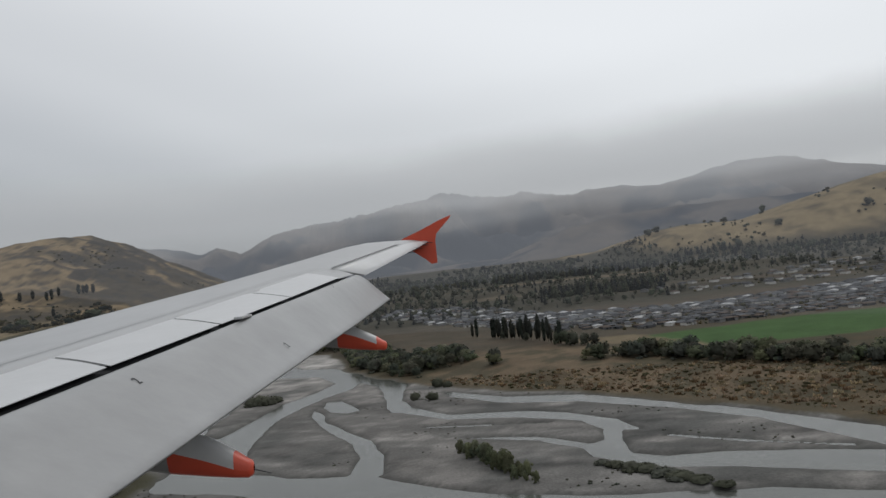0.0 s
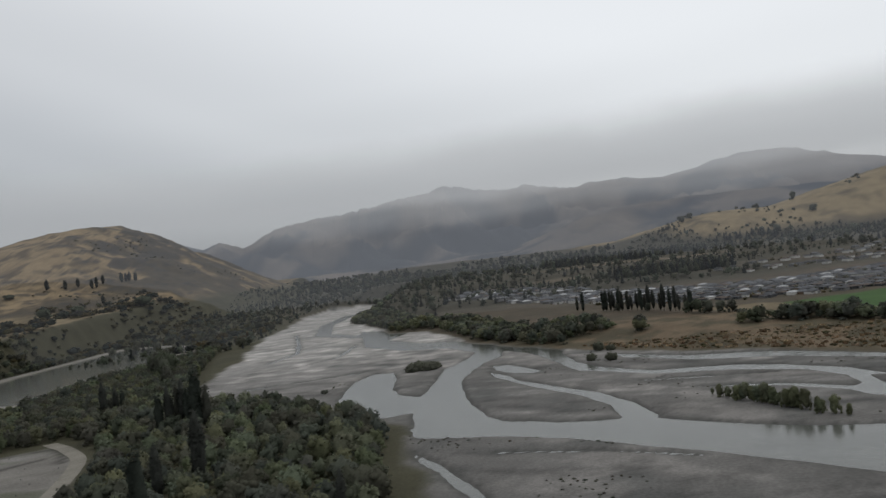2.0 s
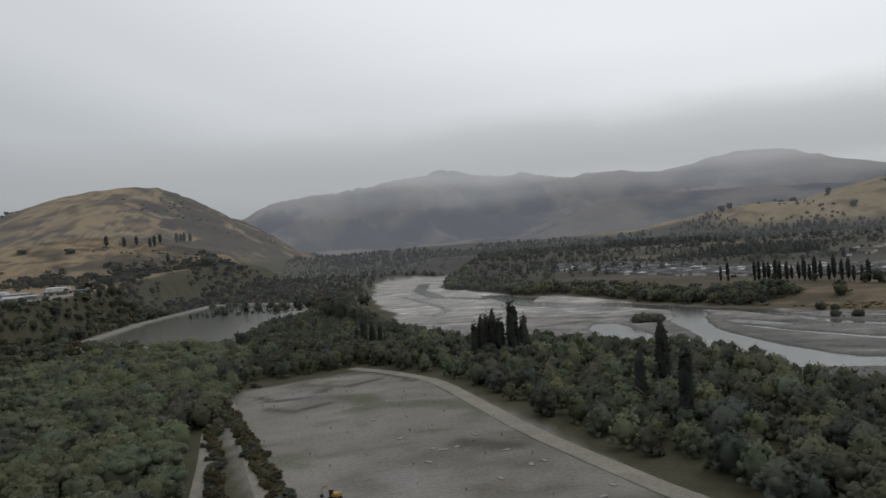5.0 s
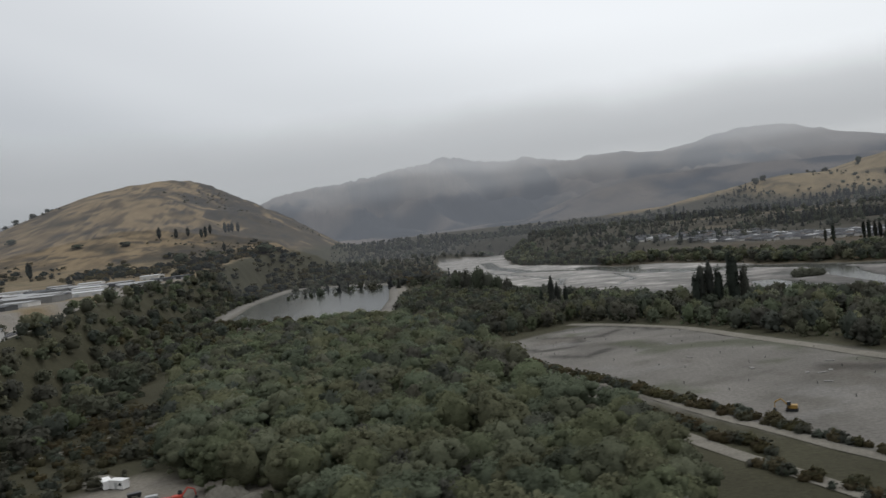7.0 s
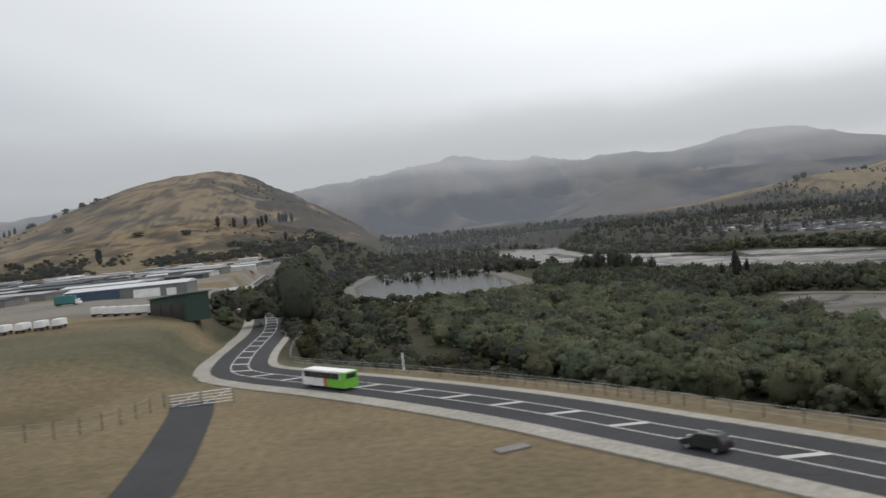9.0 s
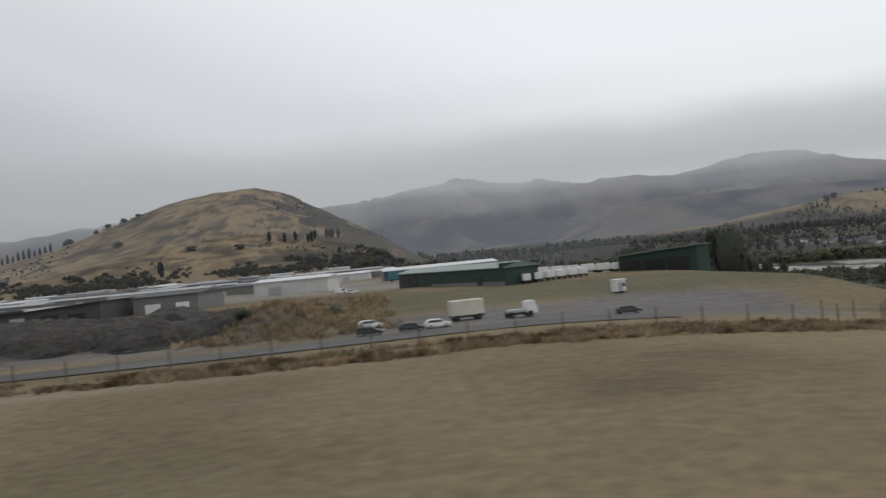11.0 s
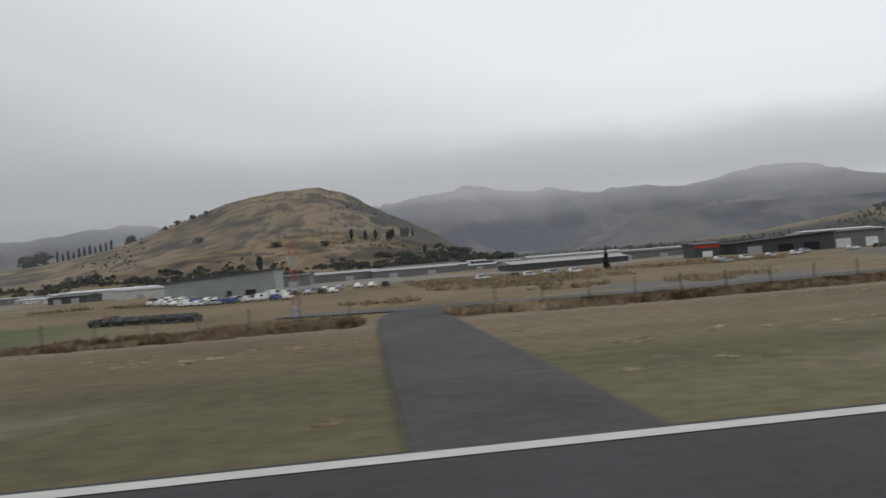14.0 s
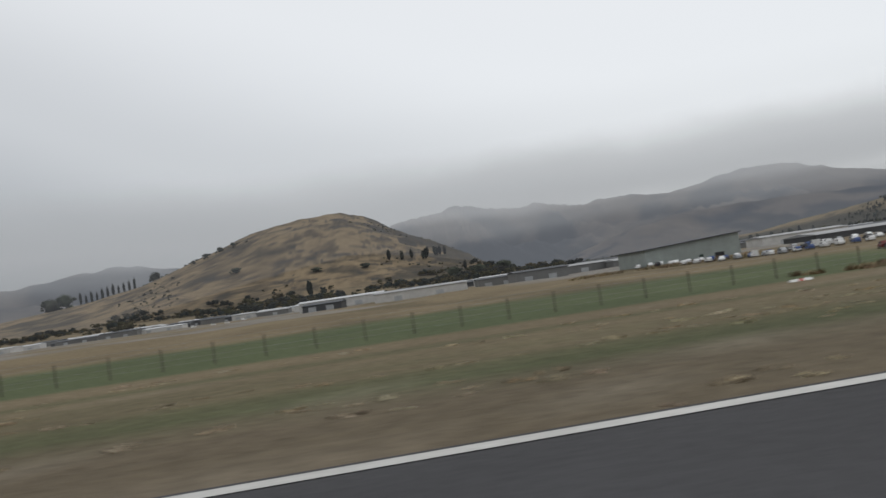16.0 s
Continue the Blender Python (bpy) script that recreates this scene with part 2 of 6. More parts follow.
def lie(x, y):
    """Height of the ground."""
    x, y = np.asarray(x, float), np.asarray(y, float)
    # flats, rising beyond the river
    beyond = inside(x, y, RIVER) + 7 * ripple(x, y, 34, 15, 4)
    right = fade(-60, 40, x - table(y, [(-60, 130), (110, 130), (228, 60), (335, -50), (545, -140), (1040, -150), (3000, -200)]))
    z = FLAT_Z + 0.35 * ripple(x, y, 14, 3)
    shore = fade(2, 45, -beyond)
    z = z + right * shore * (fade(180, 480, y + 0.6 * x) * 4.6 + fade(480, 1000, y) * 13 + 1.2 * ripple(x, y, 60, 5) * fade(300, 500, y))
    z = z + (1 - right) * fade(650, 1500, y) * 18
    # terraces above the town
    z = z + right * shore * 3.0 * (fade(610, 625, y - 0.15 * x) + fade(760, 775, y - 0.1 * x))
    # river bed and braids
    bed = fade(-2, 5, beyond)
    bar = -22.98 + 0.24 * ripple(x, y, 26, 11, 4) + 0.12 * ripple(x, y, 6, 12, 3)
    if np.size(x) and np.max(beyond) > -3:
        wob = ripple(x, y, 9, 21, 4, 0.6)
        near = beyond > -3
        qx, qy, deep = x[near], y[near], np.full(int(near.sum()), -60.0)
        for ring in STREAMS:
            deep = np.maximum(deep, inside(qx, qy, ring) + 0.9 * wob[near])
        for half, line in RILLS:
            deep = np.maximum(deep, half - along(qx, qy, line) + 0.9 * wob[near])
        cut = np.full(np.shape(x), -60.0)
        cut[near] = deep
        bar = bar * (1 - fade(-1.6, 0.2, cut)) + (-23.44 - 0.5 * fade(-0.2, 2.2, cut)) * fade(-1.6, 0.2, cut)
    streak = ripple(0.25 * (-0.9 * x + 0.43 * y), 0.43 * x + 0.9 * y + 6 * ripple(x, y, 40, 126, 2), 9, 127, 3, 0.55)
    bar = bar - 0.6 * fade(0.5, 0.75, streak) * fade(4, 12, beyond) * fade(280, 420, y)
    z = z * (1 - bed) + bar * bed
    # pond
    p = inside(x, y, POND)
    z = np.where(p > -14, z * (1 - fade(-14, -6, p)) + fade(-14, -6, p) * (-22.4 - 1.8 * fade(-2, 3, p)), z)
    # the airfield's terrace and its scarp
    s = x - table(y, SCARP)
    top = -4.25 * (fade(-400, -338, x) * (1 - fade(66, 82, y)) + fade(-362, -344, x) * fade(66, 82, y)) - 0.05 + fade(62, 110, y) * (0.8 + 0.6 * ripple(x, y, 20, 31)) * fade(-345, -400, x)
    top = top + fade(500, 900, y) * 10
    cut = fade(0, 26, s + 2.5 * ripple(x, y, 18, 33) * fade(2, 8, s))
    z = top * (1 - cut) + z * cut
    d = along(x, y, ROAD)
    z = z + (ROAD_Z - 0.10 - z) * (1 - fade(5.6, 9, d))
    # spoil heaps beside the perimeter road
    for cx, cy, rx, ry, h in ((-441, 67, 8, 6, 1.4), (-431, 69, 8, 6, 1.6), (-424, 71, 6, 6, 1.4), (-436, 76, 12, 5, 1.2), (-413, 65.5, 6, 5, 2.3), (-459, 64, 8, 4.5, 1.9), (-451, 64.5, 6, 4, 1.4)):
        r2 = ((x - cx) / rx) ** 2 + ((y - cy) / ry) ** 2
        z = z + h * np.exp(-r2 * 1.3) * (1 + 0.5 * ripple(x, y, 5, 41))
    # golden hill
    front = np.where(y < 1358, 0.5 + 0.5 * np.cos(np.pi * np.clip((1358 - y) / 700, 0, 1)), 0.5 + 0.5 * np.cos(np.pi * np.clip((y - 1358) / 800, 0, 1)))
    lump = table(x, HILL) * np.where(y < 1358, front ** 1.4, front)
    rug = fade(-650, -480, x)
    lump = lump * (1 - (0.05 + 0.05 * rug) * np.abs(ripple(x, y, 110, 51, 5))) + fade(5, 60, lump) * (2.2 + 5.0 * rug) * ripple(x, y, 40, 52, 5, 0.6)
    z = np.maximum(z, z * 0 + lump + np.minimum(z, 0) * np.exp(-lump / 25)) * fade(2, 14, lump) + z * (1 - fade(2, 14, lump))
    # golden ridge over the town
    front = np.where(y < 1300, 0.5 + 0.5 * np.cos(np.pi * np.clip((1300 - y) / 380, 0, 1)), 1 - 0.6 * np.clip((y - 1300) / 900, 0, 1))
    lump = (table(x, RIDGE) + 28) * front
    lump = lump + fade(30, 70, lump) * (2.5 * ripple(x, y, 90, 61, 4) + 1.2 * ripple(x, y, 25, 62, 3))
    z = np.where(x > 150, np.maximum(z, lump - 28), z)
    # valley side hills half way to the ranges
    z = z + fade(1700, 2300, y) * (1 - fade(2600, 3200, y)) * (18 + 14 * ripple(x, y, 420, 71, 3))
    # the ranges, on a wide arc
    vx, vy = x + 330, np.maximum(y, 1)
    r = np.hypot(vx, vy)
    px = vx / vy * 4400 - 330
    lift = fade(3420, 4640, r)
    high = (table(px, PEAKS) - 8 + 34 * ripple(px, 0 * r, 170, 84, 5, 0.7) + 7 * ripple(px, 0 * r, 420, 86, 2)) * (4640 / np.hypot(px + 330, 4400))
    rock = np.abs(ripple(px + 0.6 * r, r * 0.8, 430, 81, 4, 0.5))
    # foothills and spurs before them
    spur = table(px, ((-900, 30), (100, 30), (560, 42), (800, 86), (1000, 126), (1311, 156), (1580, 152), (1853, 153), (2128, 148), (2590, 135), (3200, 130))) + 12 * ripple(px, 0 * r, 170, 83, 4)
    fold = np.abs(ripple(px + 0.4 * r, r, 300, 85, 5, 0.6))
    z = np.where(r < 2360, z, np.maximum(z, fade(-0.2, 0.35, vy / r) * fade(2350, 3050, r) * (1 - fade(3080, 3500, r)) * spur * (1 - 0.35 * fold * (1 - fade(2850, 3050, r)))))
    z = z + fade(-0.2, 0.35, vy / r) * lift * high * (1 - 1.35 * rock * (1 - fade(0.80, 1.0, lift))) * (1 - 0.5 * fade(4660, 5200, r))
    return z


def cover(x, y, z):
    """Base colour of the ground."""
    n1, n2, n3 = ripple(x, y, 38, 101), ripple(x, y, 9, 102, 3), ripple(x, y, 160, 103)

    def mix(c, new_c, k):
        return c * (1 - k[..., None]) + np.asarray(new_c) * k[..., None]

    c = np.zeros((*np.shape(x), 3)) + (0.048, 0.046, 0.026)
    river = inside(x, y, RIVER) + 7 * ripple(x, y, 34, 15, 4)
    # far bank scrub, paddocks and terraces
    right = fade(-5, 8, -river) * fade(-60, 0, x - table(y, [(-60, 80), (228, 30), (335, -60), (1040, -220), (3000, -300)]))
    c = mix(c, (0.070, 0.054, 0.030), right)
    c = mix(c, (0.118, 0.087, 0.052), right * fade(-0.3, 0.3, n1 + 0.3 * n2) * (1 - 0.7 * fade(400, 520, y)))
    c = mix(c, (0.046, 0.044, 0.026), right * fade(-0.15, 0.3, n2 + 0.5 * n3) * 0.75)
    c = mix(c, (0.066, 0.055, 0.040), right * fade(395, 430, y + 0.5 * x) * (1 - fade(640, 700, y - 0.2 * x)) * 0.6)
    c = mix(c, (0.105, 0.082, 0.052), right * (0.4 + 0.6 * fade(-40, 120, x)) * fade(600, 650, y) * fade(0.05, 0.2, ripple(x * 0.5, y * 2.0, 120, 111, 3)))
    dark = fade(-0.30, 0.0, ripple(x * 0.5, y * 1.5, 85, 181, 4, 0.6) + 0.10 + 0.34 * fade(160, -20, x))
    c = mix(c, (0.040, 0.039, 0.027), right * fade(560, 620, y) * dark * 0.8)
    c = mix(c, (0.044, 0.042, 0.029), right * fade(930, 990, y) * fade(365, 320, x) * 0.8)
    c = mix(c, (0.042, 0.085, 0.024), fade(-2, 2, inside(x, y, [(88, 378), (120, 384), (176, 388), (250, 380), (230, 330), (168, 312), (120, 322)])))
    c = mix(c, (0.130, 0.104, 0.060), fade(-2, 2, inside(x, y, [(60, 405), (98, 392), (118, 324), (92, 352)])))
    # gravel bed
    wet = fade(-23.0, -23.35, z)
    g = mix(np.zeros_like(c) + (0.112, 0.108, 0.096), (0.162, 0.154, 0.136), fade(0.1, 0.6, n2 + 0.6 * n1))
    g = mix(g, (0.074, 0.075, 0.067), fade(0.1, 0.7, ripple(x, y, 18, 121) - 0.5 * n2) * 0.8)
    g = mix(g, (0.055, 0.055, 0.048), wet * 0.8)
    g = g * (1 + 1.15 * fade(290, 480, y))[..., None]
    streak = ripple(0.25 * (-0.9 * x + 0.43 * y), 0.43 * x + 0.9 * y + 3 * n1, 5, 125, 4, 0.6)
    g = g * (1 + 0.55 * fade(0.1, 0.6, streak) - 0.35 * fade(-0.1, -0.6, streak))[..., None]
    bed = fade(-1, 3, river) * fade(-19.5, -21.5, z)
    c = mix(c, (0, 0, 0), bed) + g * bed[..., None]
    # cleared lot, tracks and works yard
    lot = fade(-1.5, 1.5, inside(x, y, LOT))
    g = mix(np.zeros_like(c) + (0.140, 0.132, 0.112), (0.108, 0.102, 0.084), fade(0.0, 0.5, n2 + 0.5 * n1))
    g = mix(g, (0.065, 0.072, 0.042), fade(0.25, 0.5, ripple(x, y, 16, 131)) * 0.7)
    for line in ([(-205, 247), (-190, 252), (-184, 243), (-178, 228)], [(-222, 224), (-216, 214), (-206, 216), (-200, 232)], [(-210, 236), (-196, 228), (-188, 236)], [(-216, 204), (-208, 196), (-200, 204)]):
        g = mix(g, (0.045, 0.043, 0.036), 0.85 * (1 - fade(0.9, 2.2, along(x, y, line) + 1.2 * n2)))
    g = mix(g, (0.038, 0.037, 0.032), fade(0.5, -0.3, np.hypot((x + 163) / 9, (y - 148) / 7) + 0.9 * n2 - 0.6) * 0.85)
    g = mix(g, (0.085, 0.074, 0.058), fade(0.2, 0.5, ripple(x, y, 21, 133, 4, 0.6)) * 0.5)
    g = mix(g, (0.160, 0.154, 0.136), fade(0.2, 0.5, ripple(x, y, 13, 134, 4, 0.6)) * 0.7)
    c = c * (1 - lot[..., None]) + g * lot[..., None]
    yard = fade(-3, 3, inside(x, y, [(-312, 122), (-300, 135), (-280, 124), (-266, 104), (-258, 92), (-268, 84), (-284, 97), (-300, 112)]))
    c = mix(c, (0.200, 0.182, 0.145), yard * (0.8 + 0.2 * n2))
    p = inside(x, y, POND)
    c = mix(c, (0.17, 0.16, 0.135), fade(-14, -10, p) * (1 - fade(-3, 2, p)))
    # terrace: rough golden grass, mown strips beside the runway
    s = x - table(y, SCARP)
    on = 1 - fade(-2, 3, s)
    d = mix(np.zeros_like(c) + (0.165, 0.128, 0.070), (0.115, 0.092, 0.050), fade(0.0, 0.5, n2 + 0.7 * n1))
    strip = fade(-395, -425, x) * (1 - fade(41.5, 42.5, y))
    mown = np.zeros_like(c) + (0.146, 0.114, 0.064)
    belt = fade(25.2, 23.8, y + 0.6 * ripple(x, y, 30, 144)) * (0.30 + 0.45 * fade(-443, -450, x) * fade(-488, -476, x))
    mown = mix(mown, (0.088, 0.083, 0.044), belt)
    for mid, half, k in ((14.5, 2.5, 0.55), (21.5, 3.5, 0.85), (29, 1.2, 0.5), (34.5, 1.5, 0.5)):
        band = fade(-438, -450, x) * np.exp(-((y - mid + 1.5 * ripple(x, y, 60, 140)) / half) ** 2) * k * (0.7 + 0.45 * fade(-545, -558, x)) * fade(-0.6, 0.2, ripple(x, y * 4, 70, 141) + 0.3 * fade(-470, -520, x))
        mown = mix(mown, (0.064, 0.076, 0.031), band)
    mown = mix(mown, (0.24, 0.205, 0.140), fade(0.25, 0.5, ripple(x, y * 3, 10, 143, 3)) * (0.25 + 0.25 * fade(21, 15, y)))
    mown = mix(mown, (0.105, 0.082, 0.052), fade(-540, -562, x) * (1 - fade(18, 22, y)) * (0.7 + 0.3 * n1))
    mown = mix(mown, (0.26, 0.225, 0.160), fade(-550, -560, x) * fade(0.28, 0.42, ripple(x, y * 3.5, 6, 145, 3, 0.6)) * fade(12, 14, y) * (1 - fade(19, 23, y)) * 0.3)
    mown = mix(mown, (0.205, 0.175, 0.125), 0.75 * fade(39.6, 40.6, y + 0.5 * n2) * fade(-560, -540, x))
    d = d * (1 - strip[..., None]) + mown * strip[..., None]
    d = mix(d, (0.060, 0.086, 0.034), fade(-530, -548, x) * fade(41, 44, y) * (1 - fade(72, 80, y)) * 0.85)
    d = mix(d, (0.20, 0.190, 0.165), fade(120, 150, y) * (1 - fade(560, 640, y)) * fade(-0.1, 0.4, n1 + 0.2) * 0.8)
    for ring in ([(-409, 57), (-372, 56), (-366, 74), (-380, 78), (-402, 73)], [(-500, 58), (-482, 57), (-480, 66), (-497, 69)], [(-466, 58), (-452, 60), (-450, 84), (-444, 104), (-452, 106), (-462, 80)], [(-446, 59), (-414, 58), (-412, 84), (-446, 92)]):
        d = mix(d, (0.118, 0.114, 0.106), fade(-3, 3, inside(x, y, ring) + 3 * n2) * 0.9)
    d = mix(d, (0.048, 0.046, 0.044), fade(-450, -444, x) * (1 - fade(-422, -416, x)) * fade(58, 61, y) * (1 - fade(84, 90, y)) * fade(0.2, 0.8, z + 0.4 * n2))
    d = mix(d, (0.075, 0.078, 0.045), fade(74, 80, y) * (1 - fade(100, 110, y)) * fade(-420, -400, x) * 0.7)
    c = c * (1 - on[..., None]) + d * on[..., None]
    # golden hills
    gold = mix(np.zeros_like(c) + (0.205, 0.152, 0.082), (0.140, 0.104, 0.058), fade(0.0, 0.5, n1 + 0.5 * n2))
    gold = mix(gold, (0.070, 0.056, 0.036), fade(0.0, 0.35, ripple(x, y, 24, 155, 4, 0.6)) * 0.85)
    gold = mix(gold, (0.050, 0.044, 0.031), fade(0.06, 0.40, ripple(x, y, 52, 151, 5) + 0.45 * fade(-640, -430, x) * fade(-300, -360, x) - 0.08) * 0.9)
    crag = ripple(x + 12 * n2, y * 1.6, 19, 157, 4, 0.65) + 0.5 * fade(-600, -470, x) * fade(-330, -380, x) * fade(40, 90, z) - 0.28
    gold = mix(gold, (0.045, 0.042, 0.036), fade(0.0, 0.12, crag) * 0.9)
    ledge = ripple(0.35 * x + 8 * n1, y + 1.6 * z, 13, 159, 4, 0.65)
    gold = mix(gold, (0.055, 0.048, 0.036), fade(0.22, 0.40, ledge + 0.16 * fade(-640, -480, x)) * 0.5)
    k = fade(4, 16, table(x, HILL) * (y > 640) * (y < 2200)) * fade(8, 22, z) * (1 - fade(1900, 2300, y))
    c = c * (1 - k[..., None]) + gold * k[..., None]
    gold = mix(np.zeros_like(c) + (0.185, 0.143, 0.076), (0.125, 0.098, 0.054), fade(0.05, 0.5, n1 + 0.4 * n2))
    gold = mix(gold, (0.075, 0.062, 0.040), fade(0.1, 0.4, ripple(x, y, 34, 158, 4, 0.6)) * 0.8)
    k = fade(8, 24, z + 6 * n1) * fade(300, 350, x + 12 * n1) * fade(950, 1050, y) * (1 - fade(1900, 2300, y))
    c = c * (1 - k[..., None]) + gold * k[..., None]
    # ranges: rock, tussock and scree
    far = fade(2000, 2900, np.hypot(x + 330, y))
    m = mix(np.zeros_like(c) + (0.120, 0.098, 0.074), (0.020, 0.023, 0.027), fade(-0.15, 0.25, ripple(x, y, 260, 161, 3, 0.5)))
    m = mix(m, (0.017, 0.021, 0.022), fade(0.0, 0.2, ripple(x, y, 190, 163, 3, 0.5)) * (1 - fade(60, 190, z)) * 0.9)
    m = mix(m, (0.150, 0.118, 0.080), fade(0.05, 0.35, ripple(x, y, 420, 162, 3)) * (1 - fade(90, 260, z)))
    c = c * (1 - far[..., None]) + m * far[..., None]
    # the last factor puts a little of the haze's blue into the colour
    return (c * 0.92 + 0.08 * c.mean(-1, keepdims=True)) * (1.0, 1.0, 1.06)


def steps(*runs):
    out = []
    for a, b, d in runs:
        out += list(np.arange(a, b - 1e-6, d))
    return np.array(out + [runs[-1][1]])


def sheet(name, xs, ys, height, shade=None):
    """A grid mesh over xs and ys with its base colours."""
    gx, gy = np.meshgrid(xs, ys)
    gz = height(gx, gy)
    nx, ny = len(xs), len(ys)
    co = np.stack([gx, gy, gz], -1).reshape(-1, 3)
    i = (np.arange(ny - 1)[:, None] * nx + np.arange(nx - 1)).ravel()
    quads = np.stack([i, i + 1, i + nx + 1, i + nx], -1)
    me = bpy.data.meshes.new(name)
    me.vertices.add(len(co))
    me.vertices.foreach_set("co", co.ravel())
    me.loops.add(quads.size)
    me.loops.foreach_set("vertex_index", quads.ravel())
    me.polygons.add(len(quads))
    me.polygons.foreach_set("loop_start", np.arange(len(quads)) * 4)
    me.update(calc_edges=True)
    me.polygons.foreach_set("use_smooth", np.ones(len(quads), bool))
    if shade:
        col = shade(gx, gy, gz)
        at = me.color_attributes.new("albedo", "FLOAT_COLOR", "POINT")
        at.data.foreach_set("color", np.concatenate([np.clip(col, 0.01, 1), np.ones((*col.shape[:2], 1))], -1).ravel().astype(np.float32))
    return me


GX = steps((-6000, -2600, 340), (-2600, -1200, 35), (-1200, -660, 9), (-660, -110, 2.5), (-110, 100, 1.5), (100, 260, 4), (260, 900, 10), (900, 2800, 38), (2800, 6000, 320))
GY = steps((-3000, -200, 280), (-200, -20, 12), (-20, 120, 2.2), (120, 330, 1.7), (330, 560, 3), (560, 1000, 6.5), (1000, 1700, 11), (1700, 2600, 30), (2600, 4720, 42), (4720, 6000, 320))
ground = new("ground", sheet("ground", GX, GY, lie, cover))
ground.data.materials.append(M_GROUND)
tagged(ground, "river flats, dry golden grassland and tussock hills", "ground", kind="structure")


def plate(name, ring, z, mat, label, category="water"):
    me = bpy.data.meshes.new(name)
    me.from_pydata([(x, y, z) for x, y in ring], [], [list(range(len(ring)))])
    me.materials.append(mat)
    return tagged(new(name, me), label, category, kind="structure")


plate("river_water", [(-112, -1500), (330, -1500), (215, -60), (160, 100), (115, 190), (60, 275), (-20, 370), (-40, 440), (-60, 540), (-130, 700), (-110, 1060), (-200, 1060), (-215, 700), (-200, 420), (-150, 295), (-95, 240), (-90, 100)], RIVER_Z, M_WATER, "shallow grey water of a braided river")
plate("pond_water", POND, -23.15, M_WATER, "still grey settling pond with pale banks")


# ---- runway, roads and their paint ----
def part(name, data, mat, parent=None, label="", at=None):
    """One mesh object, from a bmesh, a mesh or (verts, faces), under a thing or under a part."""
    if isinstance(data, bmesh.types.BMesh):
        me = bpy.data.meshes.new(name)
        data.to_mesh(me)
        data.free()
    elif isinstance(data, tuple):
        me = bpy.data.meshes.new(name)
        me.from_pydata([tuple(v) for v in data[0]], [], [tuple(f) for f in data[1]])
    else:
        me = data
    if mat and not me.materials:
        me.materials.append(mat)
    ob = new(name, me)
    if parent:
        ob.parent = parent
    if at is not None:
        ob.matrix_basis = at
    if label:
        ob["label"] = label
    return ob


def smooth(line, n=5):
    """A polyline rounded by Catmull-Rom."""
    p = [np.array(v, float) for v in line]
    p = [2 * p[0] - p[1], *p, 2 * p[-1] - p[-2]]
    out = []
    for a, b, c, d in zip(p, p[1:], p[2:], p[3:]):
        for k in range(n):
            t = k / n
            out.append(0.5 * (2 * b + (c - a) * t + (2 * a - 5 * b + 4 * c - d) * t * t + (3 * b - a - 3 * c + d) * t ** 3))
    return np.array(out + [p[-2]])


def ribbon(line, left, right, z, thick=0.0):
    """A strip beside a line, from left to right of it; z: a number or a function of x and y."""
    p = np.array(line, float)
    d = np.gradient(p, axis=0)
    nrm = np.stack([-d[:, 1], d[:, 0]], 1) / np.hypot(*d.T)[:, None]
    a, b = p + nrm * left, p - nrm * right
    za, zb = ((z(q[:, 0], q[:, 1]) if callable(z) else np.full(len(q), z)) for q in (a, b))
    n = len(p)
    v = [(*q, w) for q, w in zip(a, za)] + [(*q, w) for q, w in zip(b, zb)]
    f = [(i + n, i + n + 1, i + 1, i) for i in range(n - 1)]
    if thick:
        v += [(x, y, w - thick) for x, y, w in v]
        f += [(i, i + 1, i + 1 + 2 * n, i + 2 * n) for i in range(n - 1)] + [(i + n + 1, i + n, i + 3 * n, i + 3 * n + 1) for i in range(n - 1)]
    return v, f


def crate(bm, x0, x1, y0, y1, z0, z1, bevel=0.0):
    """Adds a box to a bmesh."""
    r = bmesh.ops.create_cube(bm, size=1, matrix=Matrix.Translation(((x0 + x1) / 2, (y0 + y1) / 2, (z0 + z1) / 2)) @ Matrix.Diagonal((x1 - x0, y1 - y0, z1 - z0, 1)))
    if bevel:
        es = list({e for v in r["verts"] for e in v.link_edges})
        bmesh.ops.bevel(bm, geom=es, offset=bevel, segments=2, affect="EDGES")
    return bm


def box_bm(x0, x1, y0, y1, z0, z1, bevel=0.0):
    return crate(bmesh.new(), x0, x1, y0, y1, z0, z1, bevel)


def tube(bm, a, b, r0, r1=None, n=8):
    """Adds a tapered tube from a to b."""
    a, b = Vector(a), Vector(b)
    m = Matrix.Translation((a + b) / 2) @ (b - a).to_track_quat("Z", "Y").to_matrix().to_4x4()
    bmesh.ops.create_cone(bm, cap_ends=True, segments=n, radius1=r0, radius2=r0 if r1 is None else r1, depth=(b - a).length, matrix=m)
    return bm


def strand(points, r):
    """One square wire through all the points."""
    v, f = [], []
    for k, p in enumerate(points):
        v += [(p[0] + a, p[1] + a, p[2] + b) for a, b in ((r, 0), (0, r), (-r, 0), (0, -r))]
        if k:
            f += [(4 * k - 4 + i, 4 * k - 4 + (i + 1) % 4, 4 * k + (i + 1) % 4, 4 * k + i) for i in range(4)]
    return v, f


def here(x, y):
    return float(lie(np.array([x]), np.array([y]))[0])


def lay(name, data, mat, label, category, z=None):
    return tagged(part(name, data, mat), label, category, kind="structure")


